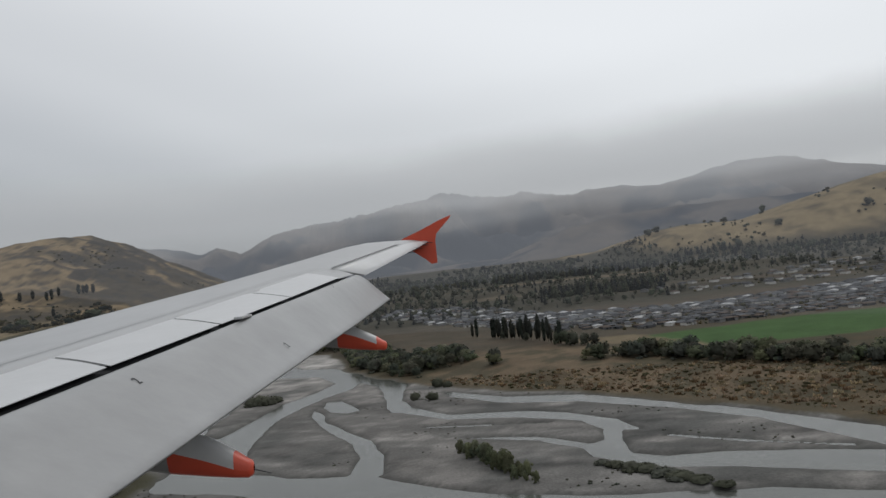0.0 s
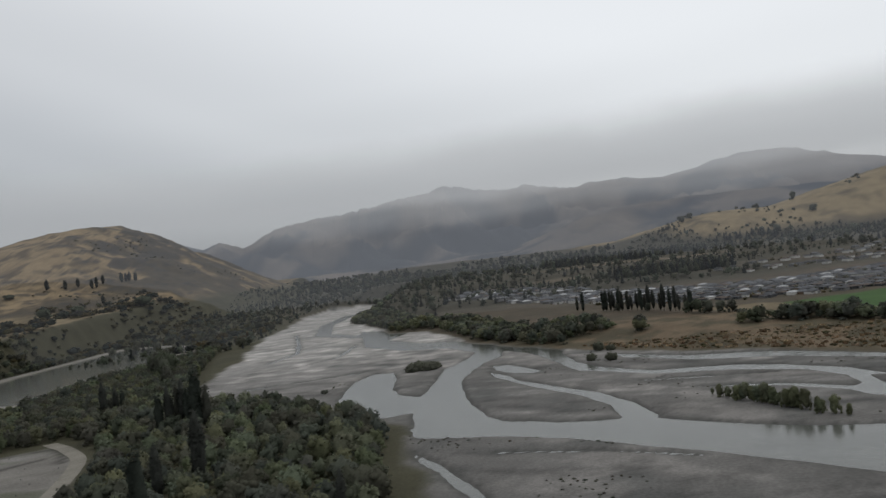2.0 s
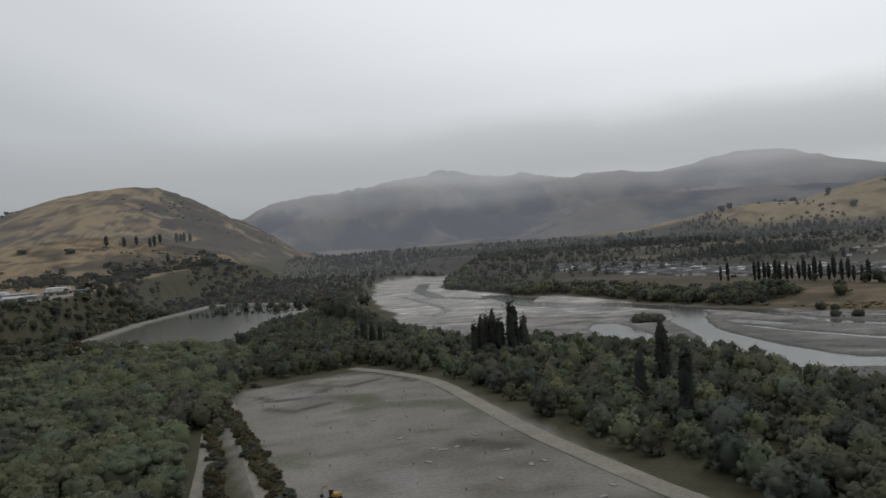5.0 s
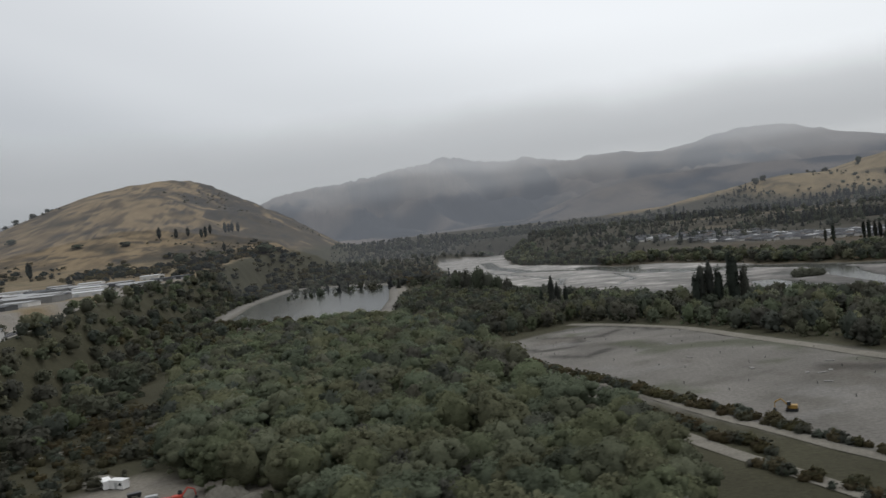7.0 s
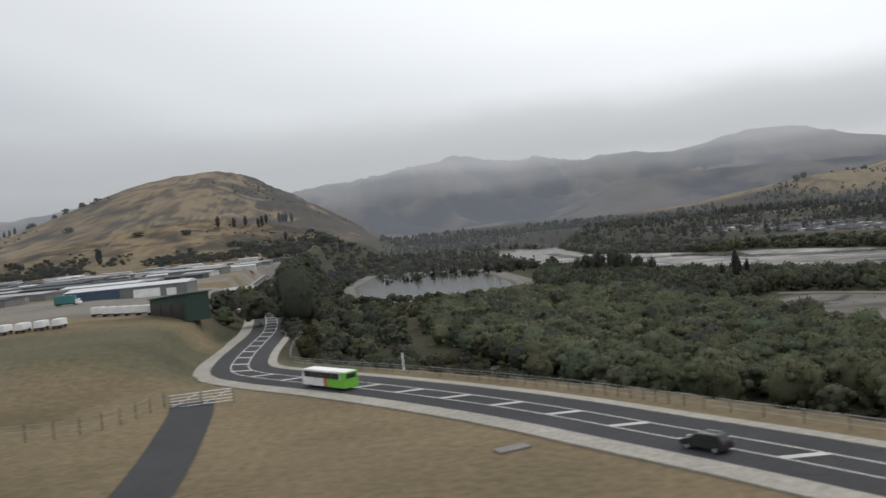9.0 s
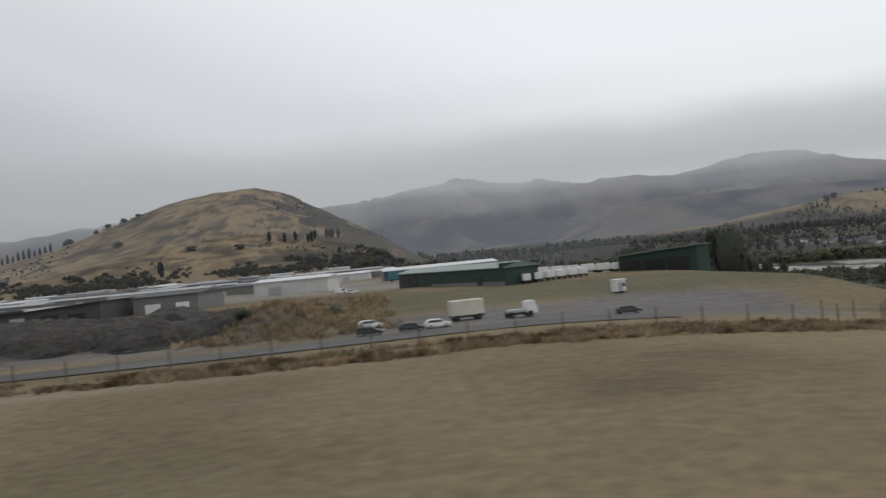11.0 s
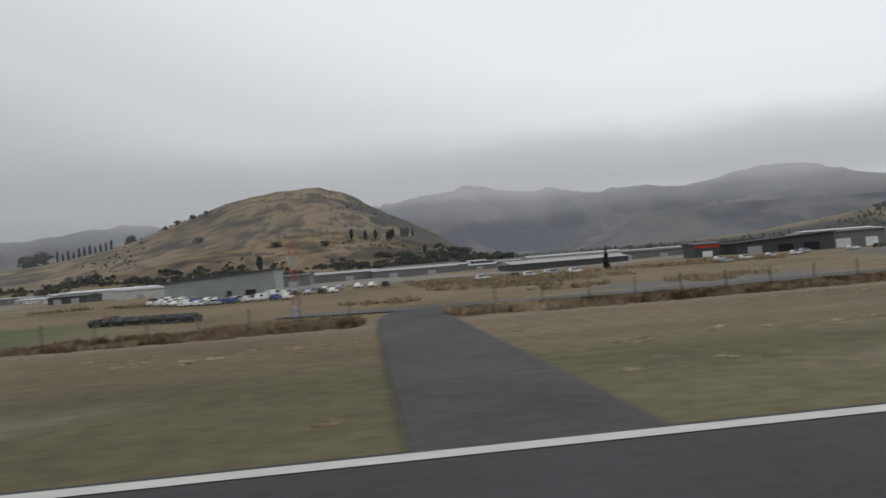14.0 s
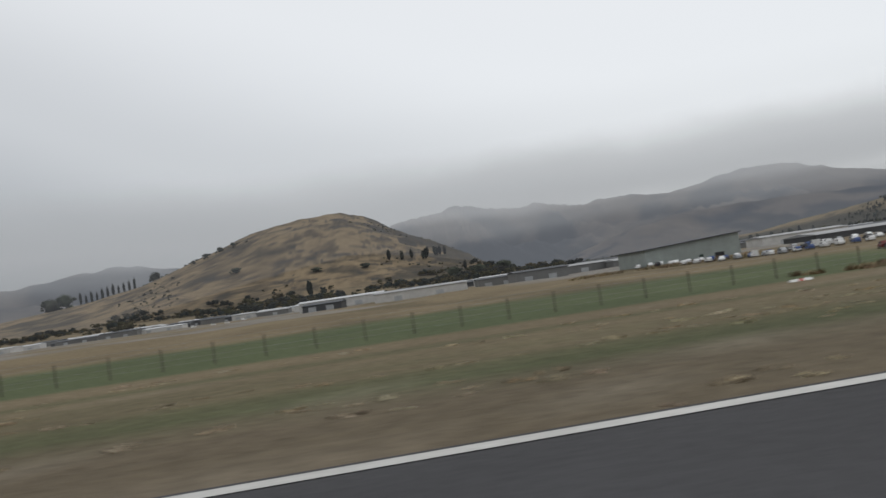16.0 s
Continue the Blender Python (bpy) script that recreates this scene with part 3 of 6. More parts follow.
lay("runway", ribbon([(-405, 0.6), (-1800, 0.6)], 11.6, 11.6, 0.03, 0.3), M_ASPHALT, "dark grey asphalt runway between mown grass", "runway")
lay("runway_edge_line", ribbon([(-405, 11.75), (-1800, 11.75)], 0.23, 0.23, 0.045), M_PAINT, "white painted line along the runway edge", "road marking")
lay("taxiway", ribbon(smooth([(-515.5, 11.5), (-515.5, 30), (-515.3, 46), (-514, 54)]), 2.05, 2.15, 0.035, 0.3), M_TAXI, "narrow grey taxiway joining the runway", "taxiway")
lay("perimeter_road", ribbon(smooth([(-384, 57), (-412, 53.5), (-440, 53), (-470, 54), (-500, 54), (-514, 56), (-524, 60)]), 2.3, 2.3, lambda x, y: lie(x, y) + 0.07), M_WORN, "worn grey perimeter road behind the fence", "road")
road_line = smooth(ROAD)
lay("road", ribbon(road_line, 3.1, 3.1, ROAD_Z, 0.3), M_ASPHALT, "dark two-lane asphalt road on the terrace edge", "road")
lay("road_shoulder", ribbon(road_line, 4.9, -3.12, ROAD_Z + 0.03, 0.3), M_GRIT, "pale gravel shoulder of the road", "shoulder")
lay("road_shoulder", ribbon(road_line, -3.12, 4.1, ROAD_Z + 0.05, 0.3), M_GRIT, "pale concrete edging beside the road", "shoulder")
lay("road_centre_line", ribbon(road_line, 1.02, -0.88, ROAD_Z + 0.012), M_PAINT, "thin white line edging the painted median", "road marking")
lay("road_centre_line", ribbon(road_line, -0.88, 1.02, ROAD_Z + 0.012), M_PAINT, "thin white line edging the painted median", "road marking")
lay("airfield_track", ribbon(smooth([(-342, -60), (-343, 0), (-344, 40), (-346, 60), (-347.5, 69)]), 1.75, 1.75, lambda x, y: lie(x, y) + 0.06), M_ASPHALT, "short dark asphalt track leading to a gate", "track")
for line, half, tag in (
    ([(-236, 246), (-229, 222), (-220, 188), (-212, 157), (-204, 127), (-197, 104), (-188, 78), (-176, 40)], 1.25, "pale gravel track between hedge and wood"),
    ([(-226, 186), (-219, 152), (-215, 130), (-211, 108), (-204, 84), (-192, 50)], 1.5, "pale dirt track along the wood"),
    ([(-197, 262), (-184, 246), (-171, 222), (-158, 165), (-147, 126), (-137, 98), (-118, 55)], 2.2, "broad pale haul road beside the cleared lot"),
    ([(-250, 640), (-248, 560), (-248, 470), (-250, 410), (-254, 372)], 3.0, "pale track on the bank of the pond"),
    ([(-328, 152), (-318, 164), (-307, 178), (-296, 186)], 1.6, "pale dirt clearing in the scrub"),
):
    lay("gravel_track", ribbon(smooth(line), half, half, lambda x, y: lie(x, y) + 0.10), M_TRACK, tag, "track")

# hatch bars of the painted median, every 5.5 m
seg = np.r_[0, np.cumsum(np.hypot(*np.diff(road_line, axis=0).T))]
bar_me = bpy.data.meshes.new("hatch_bar")
bar_me.from_pydata([(-0.95, -0.9, 0), (-0.30, -0.9, 0), (0.95, 0.9, 0), (0.30, 0.9, 0)], [], [(0, 1, 2, 3)])
bar_me.materials.append(M_PAINT)
road_ob = bpy.data.objects["road"]
for dist in np.arange(seg[10] + 20, seg[10] + 260, 5.5):
    x, y = (np.interp(dist, seg, road_line[:, k]) for k in (0, 1))
    x2, y2 = (np.interp(dist + 1, seg, road_line[:, k]) for k in (0, 1))
    part("hatch_bar", bar_me, None, road_ob, at=pose(x, y, ROAD_Z + 0.016, 0, 0, math.degrees(math.atan2(y2 - y, x2 - x))))

# threshold stripes on the runway
stripe_me = bpy.data.meshes.new("stripe")
stripe_me.from_pydata([(0, -0.08, 0), (29, -0.08, 0), (29, 0.08, 0), (0, 0.08, 0)], [], [(0, 1, 2, 3)])
stripe_me.materials.append(M_PAINT)
runway_ob = bpy.data.objects["runway"]
for n in range(34):
    part("stripe", stripe_me, None, runway_ob, at=pose(-569 - (0.3 if n % 2 else 0), 10.0 - n * 0.33, 0.046))

# ---- low cloud and haze before the ranges, as glowing sheets ----
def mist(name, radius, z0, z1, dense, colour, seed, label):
    """Glowing sheet on a wide arc imitating cloud and haze, its density by height."""
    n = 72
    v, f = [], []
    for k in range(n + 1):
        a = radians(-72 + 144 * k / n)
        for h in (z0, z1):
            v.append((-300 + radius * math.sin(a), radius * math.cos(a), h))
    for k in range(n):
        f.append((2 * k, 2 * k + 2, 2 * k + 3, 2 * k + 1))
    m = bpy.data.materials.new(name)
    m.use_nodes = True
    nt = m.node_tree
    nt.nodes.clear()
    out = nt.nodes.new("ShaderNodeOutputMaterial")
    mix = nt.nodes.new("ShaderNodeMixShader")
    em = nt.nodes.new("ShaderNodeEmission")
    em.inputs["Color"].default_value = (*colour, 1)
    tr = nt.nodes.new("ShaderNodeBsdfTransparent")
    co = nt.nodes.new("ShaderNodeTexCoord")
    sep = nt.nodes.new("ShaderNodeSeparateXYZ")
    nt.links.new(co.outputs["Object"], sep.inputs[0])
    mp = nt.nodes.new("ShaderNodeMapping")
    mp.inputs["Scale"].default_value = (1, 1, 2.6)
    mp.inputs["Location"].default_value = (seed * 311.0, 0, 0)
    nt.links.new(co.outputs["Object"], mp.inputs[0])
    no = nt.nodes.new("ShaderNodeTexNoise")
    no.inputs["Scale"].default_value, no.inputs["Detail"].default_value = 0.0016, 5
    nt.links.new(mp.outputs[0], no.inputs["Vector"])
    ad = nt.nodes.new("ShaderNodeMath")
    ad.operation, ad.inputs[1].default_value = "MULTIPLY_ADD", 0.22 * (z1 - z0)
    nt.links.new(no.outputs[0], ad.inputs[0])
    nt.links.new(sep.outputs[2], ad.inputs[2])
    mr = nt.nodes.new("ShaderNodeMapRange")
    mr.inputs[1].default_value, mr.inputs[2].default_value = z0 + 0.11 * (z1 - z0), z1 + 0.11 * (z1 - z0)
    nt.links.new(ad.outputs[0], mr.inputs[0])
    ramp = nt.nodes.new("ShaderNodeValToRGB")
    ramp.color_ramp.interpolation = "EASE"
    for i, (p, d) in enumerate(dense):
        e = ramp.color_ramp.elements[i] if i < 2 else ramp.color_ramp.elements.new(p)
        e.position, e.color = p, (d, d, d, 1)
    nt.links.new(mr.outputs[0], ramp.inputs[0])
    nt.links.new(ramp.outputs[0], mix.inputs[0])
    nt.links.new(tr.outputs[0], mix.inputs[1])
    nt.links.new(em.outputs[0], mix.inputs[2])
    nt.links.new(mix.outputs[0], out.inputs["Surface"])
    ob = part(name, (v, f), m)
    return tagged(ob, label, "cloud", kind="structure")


# emissive sheets imitate cloud and haze by veiling what stands behind
mist("backdrop_mist", 3560, -40, 640, ((0.0, 0.04), (0.28, 0.08), (0.42, 0.38), (0.54, 0.74), (0.70, 0.62), (1.0, 0.0)), (0.455, 0.467, 0.478), 1, "glowing sheet imitating grey low cloud over the ranges")
mist("backdrop_haze", 2350, -40, 420, ((0.0, 0.40), (0.3, 0.36), (0.6, 0.18), (1.0, 0.0)), (0.145, 0.163, 0.195), 2, "glowing sheet imitating thin grey haze before the ranges")
# added glow that lifts the dark tones beyond it, like haze
mist("backdrop_haze", 620, -40, 160, ((0.0, 0.06), (0.5, 0.05), (0.8, 0.02), (1.0, 0.0)), (0.22, 0.23, 0.245), 4, "faint glowing sheet lifting dark tones like haze beyond the river flat")
mist("backdrop_haze", 1050, -40, 260, ((0.0, 0.11), (0.5, 0.10), (0.8, 0.04), (1.0, 0.0)), (0.22, 0.235, 0.262), 3, "glowing sheet imitating thin grey haze over the valley")


# ---- trees ----
def leafage(name, colour):
    """Foliage: the tint of its tree, a faint sheen, and light passing through the leaves."""
    m = material(name, colour, rough=0.85, grain=(2.6, 0.24), wear=(0.10, 0.34), bump=0.3, random_hue=0.14, spec=0.05, at_place=True)
    n, l = m.node_tree.nodes, m.node_tree.links
    b = n["Principled BSDF"]
    src = b.inputs["Base Color"].links[0].from_socket
    tint = n.new("ShaderNodeAttribute")
    tint.attribute_name = "tint"
    mul = n.new("ShaderNodeVectorMath")
    mul.operation = "MULTIPLY"
    l.new(src, mul.inputs[0])
    l.new(tint.outputs["Color"], mul.inputs[1])
    l.new(mul.outputs[0], b.inputs["Base Color"])
    tr = n.new("ShaderNodeBsdfTranslucent")
    l.new(mul.outputs[0], tr.inputs["Color"])
    mix = n.new("ShaderNodeMixShader")
    mix.inputs[0].default_value = 0.5
    l.new(b.outputs[0], mix.inputs[1])
    l.new(tr.outputs[0], mix.inputs[2])
    l.new(mix.outputs[0], n["Material Output"].inputs["Surface"])
    return m


def dress(me, normals, tints):
    """Rounded shading normals and a tint for every corner of a crown."""
    me.polygons.foreach_set("use_smooth", np.ones(len(me.polygons), bool))
    a = me.attributes.new("custom_normal", "FLOAT_VECTOR", "POINT")
    a.data.foreach_set("vector", np.asarray(normals, np.float32).ravel())
    c = me.color_attributes.new("tint", "FLOAT_COLOR", "POINT")
    c.data.foreach_set("color", np.concatenate([tints, np.ones((len(tints), 1))], 1).astype(np.float32).ravel())


M_WILLOW = leafage("willow_leaves", (0.136, 0.150, 0.100))
M_DARKLEAF = leafage("dark_leaves", (0.098, 0.105, 0.084))
M_CONIFER = leafage("conifer_needles", (0.056, 0.062, 0.060))
M_POPLAR = leafage("poplar_leaves", (0.056, 0.062, 0.056))
M_SCRUB = leafage("scrub_leaves", (0.088, 0.079, 0.047))
M_DRY = leafage("dry_grass", (0.36, 0.295, 0.195))
M_BROWN = leafage("brown_scrub", (0.29, 0.228, 0.155))
M_STRAW = leafage("pale_straw", (0.56, 0.48, 0.35))
M_BARK_PALE = leafage("grey_drift_wood", (0.075, 0.068, 0.058))
M_BRACKEN = leafage("bracken", (0.135, 0.094, 0.058))
M_BARK = material("bark", (0.085, 0.068, 0.050), rough=0.9, grain=(6, 0.25), wear=(0.8, 0.2), bump=0.5)
rng = np.random.default_rng(7)


def cards(centres, normals, size, spread=0.42):
    """Small leaf sprays: one bent quad at each centre."""
    n = len(centres)
    d = normals + rng.normal(0, spread, (n, 3))
    d /= np.linalg.norm(d, axis=1, keepdims=True)
    u = np.cross(d, rng.normal(0, 1, (n, 3)))
    u /= np.linalg.norm(u, axis=1, keepdims=True) + 1e-9
    w = np.cross(d, u)
    s = size * rng.uniform(0.6, 1.35, (n, 1))
    u, w = u * s * 0.5, w * s * 0.5 * rng.uniform(0.6, 1.0, (n, 1))
    v = np.stack([centres - u - w, centres + u - w * 0.6, centres + u * 0.8 + w, centres - u * 0.7 + w * 0.9], 1)
    soft = normals + (0, 0, 0.25)
    soft = soft / (np.linalg.norm(soft, axis=1, keepdims=True) + 1e-9) * 0.9 + 0.22 * d
    soft /= np.linalg.norm(soft, axis=1, keepdims=True) + 1e-9
    return v.reshape(-1, 3), np.arange(4 * n).reshape(-1, 4), np.repeat(soft, 4, axis=0)


def ball(n):
    """A cube blown up to a unit sphere, n quads along each edge."""
    u = np.linspace(-1, 1, n + 1)
    v, f = [], []
    for axis in range(3):
        for side in (-1, 1):
            off = len(v)
            for a in u:
                for b in u:
                    p = [0, 0, 0]
                    p[axis], p[(axis + 1) % 3], p[(axis + 2) % 3] = side, a * side, b
                    v.append(p)
            for i in range(n):
                for j in range(n):
                    k = off + i * (n + 1) + j
                    f.append((k, k + n + 1, k + n + 2, k + 1))
    v = np.array(v, float)
    return v / np.linalg.norm(v, axis=1, keepdims=True), np.array(f)


def crown(kind, quads, size, seed, fine=2):
    """One crown, about 1 m wide and 1 m high, foot at z = 0: lumps of foliage, leaf sprays standing out of them."""
    g = np.random.default_rng(seed)
    pts, nor = [], []
    if kind == "round":
        lumps = [((0, 0, 0.48), (0.34, 0.34, 0.40))]
        for k in range(5 if fine == 1 else 16):
            a, d, r = g.uniform(0, 6.28), g.uniform(0.16, 0.43), g.uniform(0.07, 0.15) * (1.25 if fine == 1 else 1)
            lumps.append(((d * math.cos(a), d * math.sin(a), g.uniform(0.20, 0.90) - 0.5 * d), (r, r, r * g.uniform(0.8, 1.05))))
    elif kind == "poplar":
        lumps = [((0, 0, 0.47), (0.075, 0.075, 0.50))] + [((0.03 * math.cos(a), 0.03 * math.sin(a), g.uniform(0.25, 0.6)), (0.055, 0.055, g.uniform(0.22, 0.32))) for a in g.uniform(0, 6.28, 3)]
    elif kind == "conifer":
        lumps = [((0, 0, 0.12 + 0.15 * k), (0.21 * (1 - 0.17 * k), 0.21 * (1 - 0.17 * k), 0.15)) for k in range(6)]
    elif kind == "grass":
        lumps = []
    else:
        lumps = [((0, 0, 0.25), (0.42, 0.42, 0.55))] + [((0.3 * math.cos(a), 0.3 * math.sin(a), g.uniform(0.1, 0.4)), (0.24, 0.24, g.uniform(0.25, 0.5))) for a in g.uniform(0, 6.28, 2 if fine == 1 else 4)]
    if kind == "grass":
        n = quads
        a, d = g.uniform(0, 6.28, n), 0.5 * np.sqrt(g.random(n))
        foot = np.stack([d * np.cos(a), d * np.sin(a), np.zeros(n)], 1)
        b = g.uniform(0, 6.28, n)
        side = np.stack([np.cos(b), np.sin(b), np.zeros(n)], 1) * (size * g.uniform(0.6, 1.4, n))[:, None]
        tip = foot * 1.12 + np.stack([g.normal(0, 0.07, n), g.normal(0, 0.07, n), g.uniform(0.45, 1.0, n)], 1)
        v = np.stack([foot - side, foot + side, tip + side * 0.35, tip - side * 0.35], 1).reshape(-1, 3)
        return v, np.arange(4 * n).reshape(-1, 4), np.tile((0.0, -0.35, 0.94), (4 * n, 1))
    bv, bf = ball(fine)
    vs, fs, ns, off = [], [], [], 0
    for c, r in lumps:
        wob = 1 + 0.34 * np.sin(bv @ g.normal(0, 3.0, (3, 1)) + g.uniform(0, 6)) * np.sin(bv @ g.normal(0, 3.0, (3, 1)) + g.uniform(0, 6))
        v = np.array(c) + bv * wob * np.array(r) * 0.88
        v[:, 2] = np.maximum(v[:, 2], 0.01)
        vs.append(v)
        fs.append(bf + off)
        ns.append(bv + (0, 0, 0.25))
        off += len(v)
    area = np.array([r[0] * r[2] for c, r in lumps])
    for k in g.choice(len(lumps), quads, p=area / area.sum()):
        n = g.normal(0, 1, 3)
        n /= np.linalg.norm(n)
        if n[2] < -0.3:
            n[2] = -n[2]
        c, r = lumps[k]
        p = np.array(c) + n * np.array(r) * g.uniform(0.82, 1.12)
        pts.append((p[0], p[1], max(0.02, p[2])))
        nor.append(n)
    v, f, n = cards(np.array(pts, float), np.array(nor, float), size, 0.8)
    hull_n = np.concatenate(ns)
    hull_n /= np.linalg.norm(hull_n, axis=1, keepdims=True)
    nrm = np.concatenate([hull_n, n])
    return np.concatenate([*vs, v]), np.concatenate([*fs, f + off]), nrm


def trunk_bm(height, r, limbs, lean=0.02, seed=0):
    g = random.Random(seed)
    bm = bmesh.new()
    top = (g.uniform(-lean, lean), g.uniform(-lean, lean), height)
    tube(bm, (0, 0, -0.04), top, r, r * 0.35, 6)
    for k in range(limbs):
        a, z = g.uniform(0, 6.28), height * g.uniform(0.45, 0.85)
        tube(bm, (top[0] * z / height, top[1] * z / height, z), (0.24 * math.cos(a), 0.24 * math.sin(a), min(0.8, z + g.uniform(0.12, 0.3))), r * 0.5, r * 0.15, 4)
    return bm


def tree_kind(kind, mat, quads, size, seed, width=1.0):
    """A model tree one metre high, kept aside as meshes: crown and trunk."""
    c = bpy.data.meshes.new("crown")
    v, f, nrm = crown(kind, quads, size, seed, 2)
    v = v * (width, width, 1)
    c.from_pydata(v.tolist(), [], f.tolist())
    g = np.random.default_rng(seed + 500)
    dress(c, nrm, np.ones((len(v), 3)) * (g.uniform(0.92, 1.08), 1, g.uniform(0.88, 1.04)))
    c.materials.append(mat)
    t = bpy.data.meshes.new("trunk")
    bm = trunk_bm(0.5 if kind == "round" else 0.9, 0.022 if kind == "round" else 0.012, 5 if kind == "round" else 0, seed=seed)
    bm.to_mesh(t)
    bm.free()
    t.materials.append(M_BARK)
    return c, t


TREES = {
    "willow": [tree_kind("round", M_WILLOW, 820, 0.046, 11 + s, 1.0) for s in range(5)],
    "dark": [tree_kind("round", M_DARKLEAF, 560, 0.052, 31 + s, 0.95) for s in range(3)],
    "poplar": [tree_kind("poplar", M_POPLAR, 420, 0.032, 51 + s, 1.0) for s in range(3)],
    "conifer": [tree_kind("conifer", M_CONIFER, 320, 0.06, 71 + s) for s in range(3)],
    "shrub": [tree_kind("bush", M_DARKLEAF, 150, 0.12, 95 + s, 1.2) for s in range(3)],
}


def tree(kind, x, y, height, label, width=1.0, group="", z=None):
    """One tree: an empty at its foot, over trunk and crown."""
    c, t = TREES[kind][int(rng.integers(len(TREES[kind])))]
    root = new("shrub" if kind == "shrub" else "tree")
    root.matrix_basis = pose(x, y, here(x, y) - 0.05 if z is None else z, 0, 0, float(rng.uniform(0, 360))) @ Matrix.Diagonal((height * width, height * width, height, 1))
    part("trunk", t, None, root)
    part("crown", c, None, root)
    return tagged(root, label, "shrub" if kind == "shrub" else "tree", group)


def wood(name, kinds, spots, heights, label, quads, size, mats, width=1.0, fine=1):
    """Many trees in one mesh, for woods that nobody could count."""
    base = [crown(k, quads, size, 200 + n, fine) for n, k in enumerate(kinds)]
    vs, fs, mi, ns, ts, off = [], [], [], [], [], 0
    zs = lie(np.array([p[0] for p in spots]), np.array([p[1] for p in spots]))
    for (x, y), h, z in zip(spots, heights, zs):
        k = int(rng.integers(len(base)))
        v, f, nrm = base[k]
        a = rng.uniform(0, 6.28)
        w = h * width * rng.uniform(0.85, 1.2)
        ca, sa = math.cos(a) * w, math.sin(a) * w
        vs.append(np.stack([v[:, 0] * ca - v[:, 1] * sa + x, v[:, 0] * sa + v[:, 1] * ca + y, v[:, 2] * h + z - 0.05 * h], 1))
        fs.append(f + off)
        ca, sa = math.cos(a), math.sin(a)
        ns.append(np.stack([nrm[:, 0] * ca - nrm[:, 1] * sa, nrm[:, 0] * sa + nrm[:, 1] * ca, nrm[:, 2]], 1))
        ts.append(np.ones((len(v), 3)) * (rng.uniform(0.82, 1.18) * np.array((rng.uniform(0.92, 1.10), 1, rng.uniform(0.88, 1.06)))))
        mi.append(np.full(len(f), k % len(mats)))
        off += len(v)
    co, quad = np.concatenate(vs), np.concatenate(fs)
    me = bpy.data.meshes.new(name)
    me.vertices.add(len(co))
    me.vertices.foreach_set("co", co.ravel())
    me.loops.add(quad.size)
    me.loops.foreach_set("vertex_index", quad.ravel())
    me.polygons.add(len(quad))
    me.polygons.foreach_set("loop_start", np.arange(len(quad)) * 4)
    for m in mats:
        me.materials.append(m)
    me.polygons.foreach_set("material_index", np.concatenate(mi))
    me.update(calc_edges=True)
    dress(me, np.concatenate(ns), np.concatenate(ts))
    return tagged(new(name, me), label, "trees", kind="stuff")


def scatter(x0, x1, y0, y1, gap, keep):
    """Jittered spots in a rectangle where keep(x, y) holds."""
    gx, gy = np.meshgrid(np.arange(x0, x1, gap), np.arange(y0, y1, gap))
    gx, gy = gx + rng.uniform(-0.42, 0.42, gx.shape) * gap, gy + rng.uniform(-0.42, 0.42, gy.shape) * gap
    ok = keep(gx, gy)
    return list(zip(gx[ok].tolist(), gy[ok].tolist()))


WOOD_A = [(-262, 60), (-262, 88), (-269, 105), (-282, 117), (-295, 130), (-301, 150), (-309, 185), (-318, 225), (-318, 300), (-298, 345), (-262, 350), (-250, 332), (-236, 300), (-230, 262), (-228, 205), (-223, 158), (-219, 132), (-217, 112), (-222, 84), (-235, 60)]
WOOD_B = [(-254, 362), (-250, 430), (-232, 500), (-215, 560), (-203, 480), (-188, 400), (-178, 350), (-161, 312), (-196, 264), (-231, 246), (-234, 300)]
WOOD_C = [(-190, 266), (-178, 335), (-156, 300), (-124, 283), (-97, 241), (-87, 220), (-83, 160), (-83, 110), (-100, 70), (-122, 76), (-136, 112), (-148, 152), (-166, 228)]

near_spots = scatter(-320, -205, 60, 190, 5.2, lambda x, y: inside(x, y, WOOD_A) > 0.5)
for x, y in near_spots[:185]:
    kind = "willow" if rng.random() < 0.9 else "dark"
    tree(kind, x, y, float(rng.choice([5.8, 6.6, 7.4, 8.4]) * rng.uniform(0.92, 1.08)), "bushy grey-green willow in a dense wood" if kind == "willow" else "dark green tree in a dense wood", 1.05, "willows of the wood")
rest = near_spots[185:]
rest += scatter(-330, -205, 190, 352, 5.6, lambda x, y: inside(x, y, WOOD_A) > 0.5)
wood("willow_wood", ["round"] * 4, rest, rng.uniform(5.6, 8.4, len(rest)), "dense grey-green willow wood on the river flat", 260, 0.062, [M_WILLOW, M_WILLOW, M_DARKLEAF, M_WILLOW], 1.12, 2)
spots = scatter(-260, -150, 240, 565, 4.4, lambda x, y: inside(x, y, WOOD_B) > 0.5)
wood("dark_wood", ["round"] * 3, spots, rng.uniform(4.5, 8.0, len(spots)), "dark green trees along the river bank", 100, 0.11, [M_DARKLEAF, M_DARKLEAF, M_WILLOW], 0.9, 1)
spots = scatter(-200, -80, 60, 340, 5.6, lambda x, y: inside(x, y, WOOD_C) > 0.5)
wood("bank_wood", ["round"] * 3, spots, rng.uniform(4.6, 8.2, len(spots)), "dense dark green willows between lot and river", 180, 0.075, [M_DARKLEAF, M_WILLOW, M_DARKLEAF], 0.95, 2)

spots = scatter(-265, -88, -170, 62, 10.5, lambda x, y: (ripple(x, y, 60, 225, 3) > -0.25) & (along(x, y, [(-176, 60), (-170, -200)]) > 6))
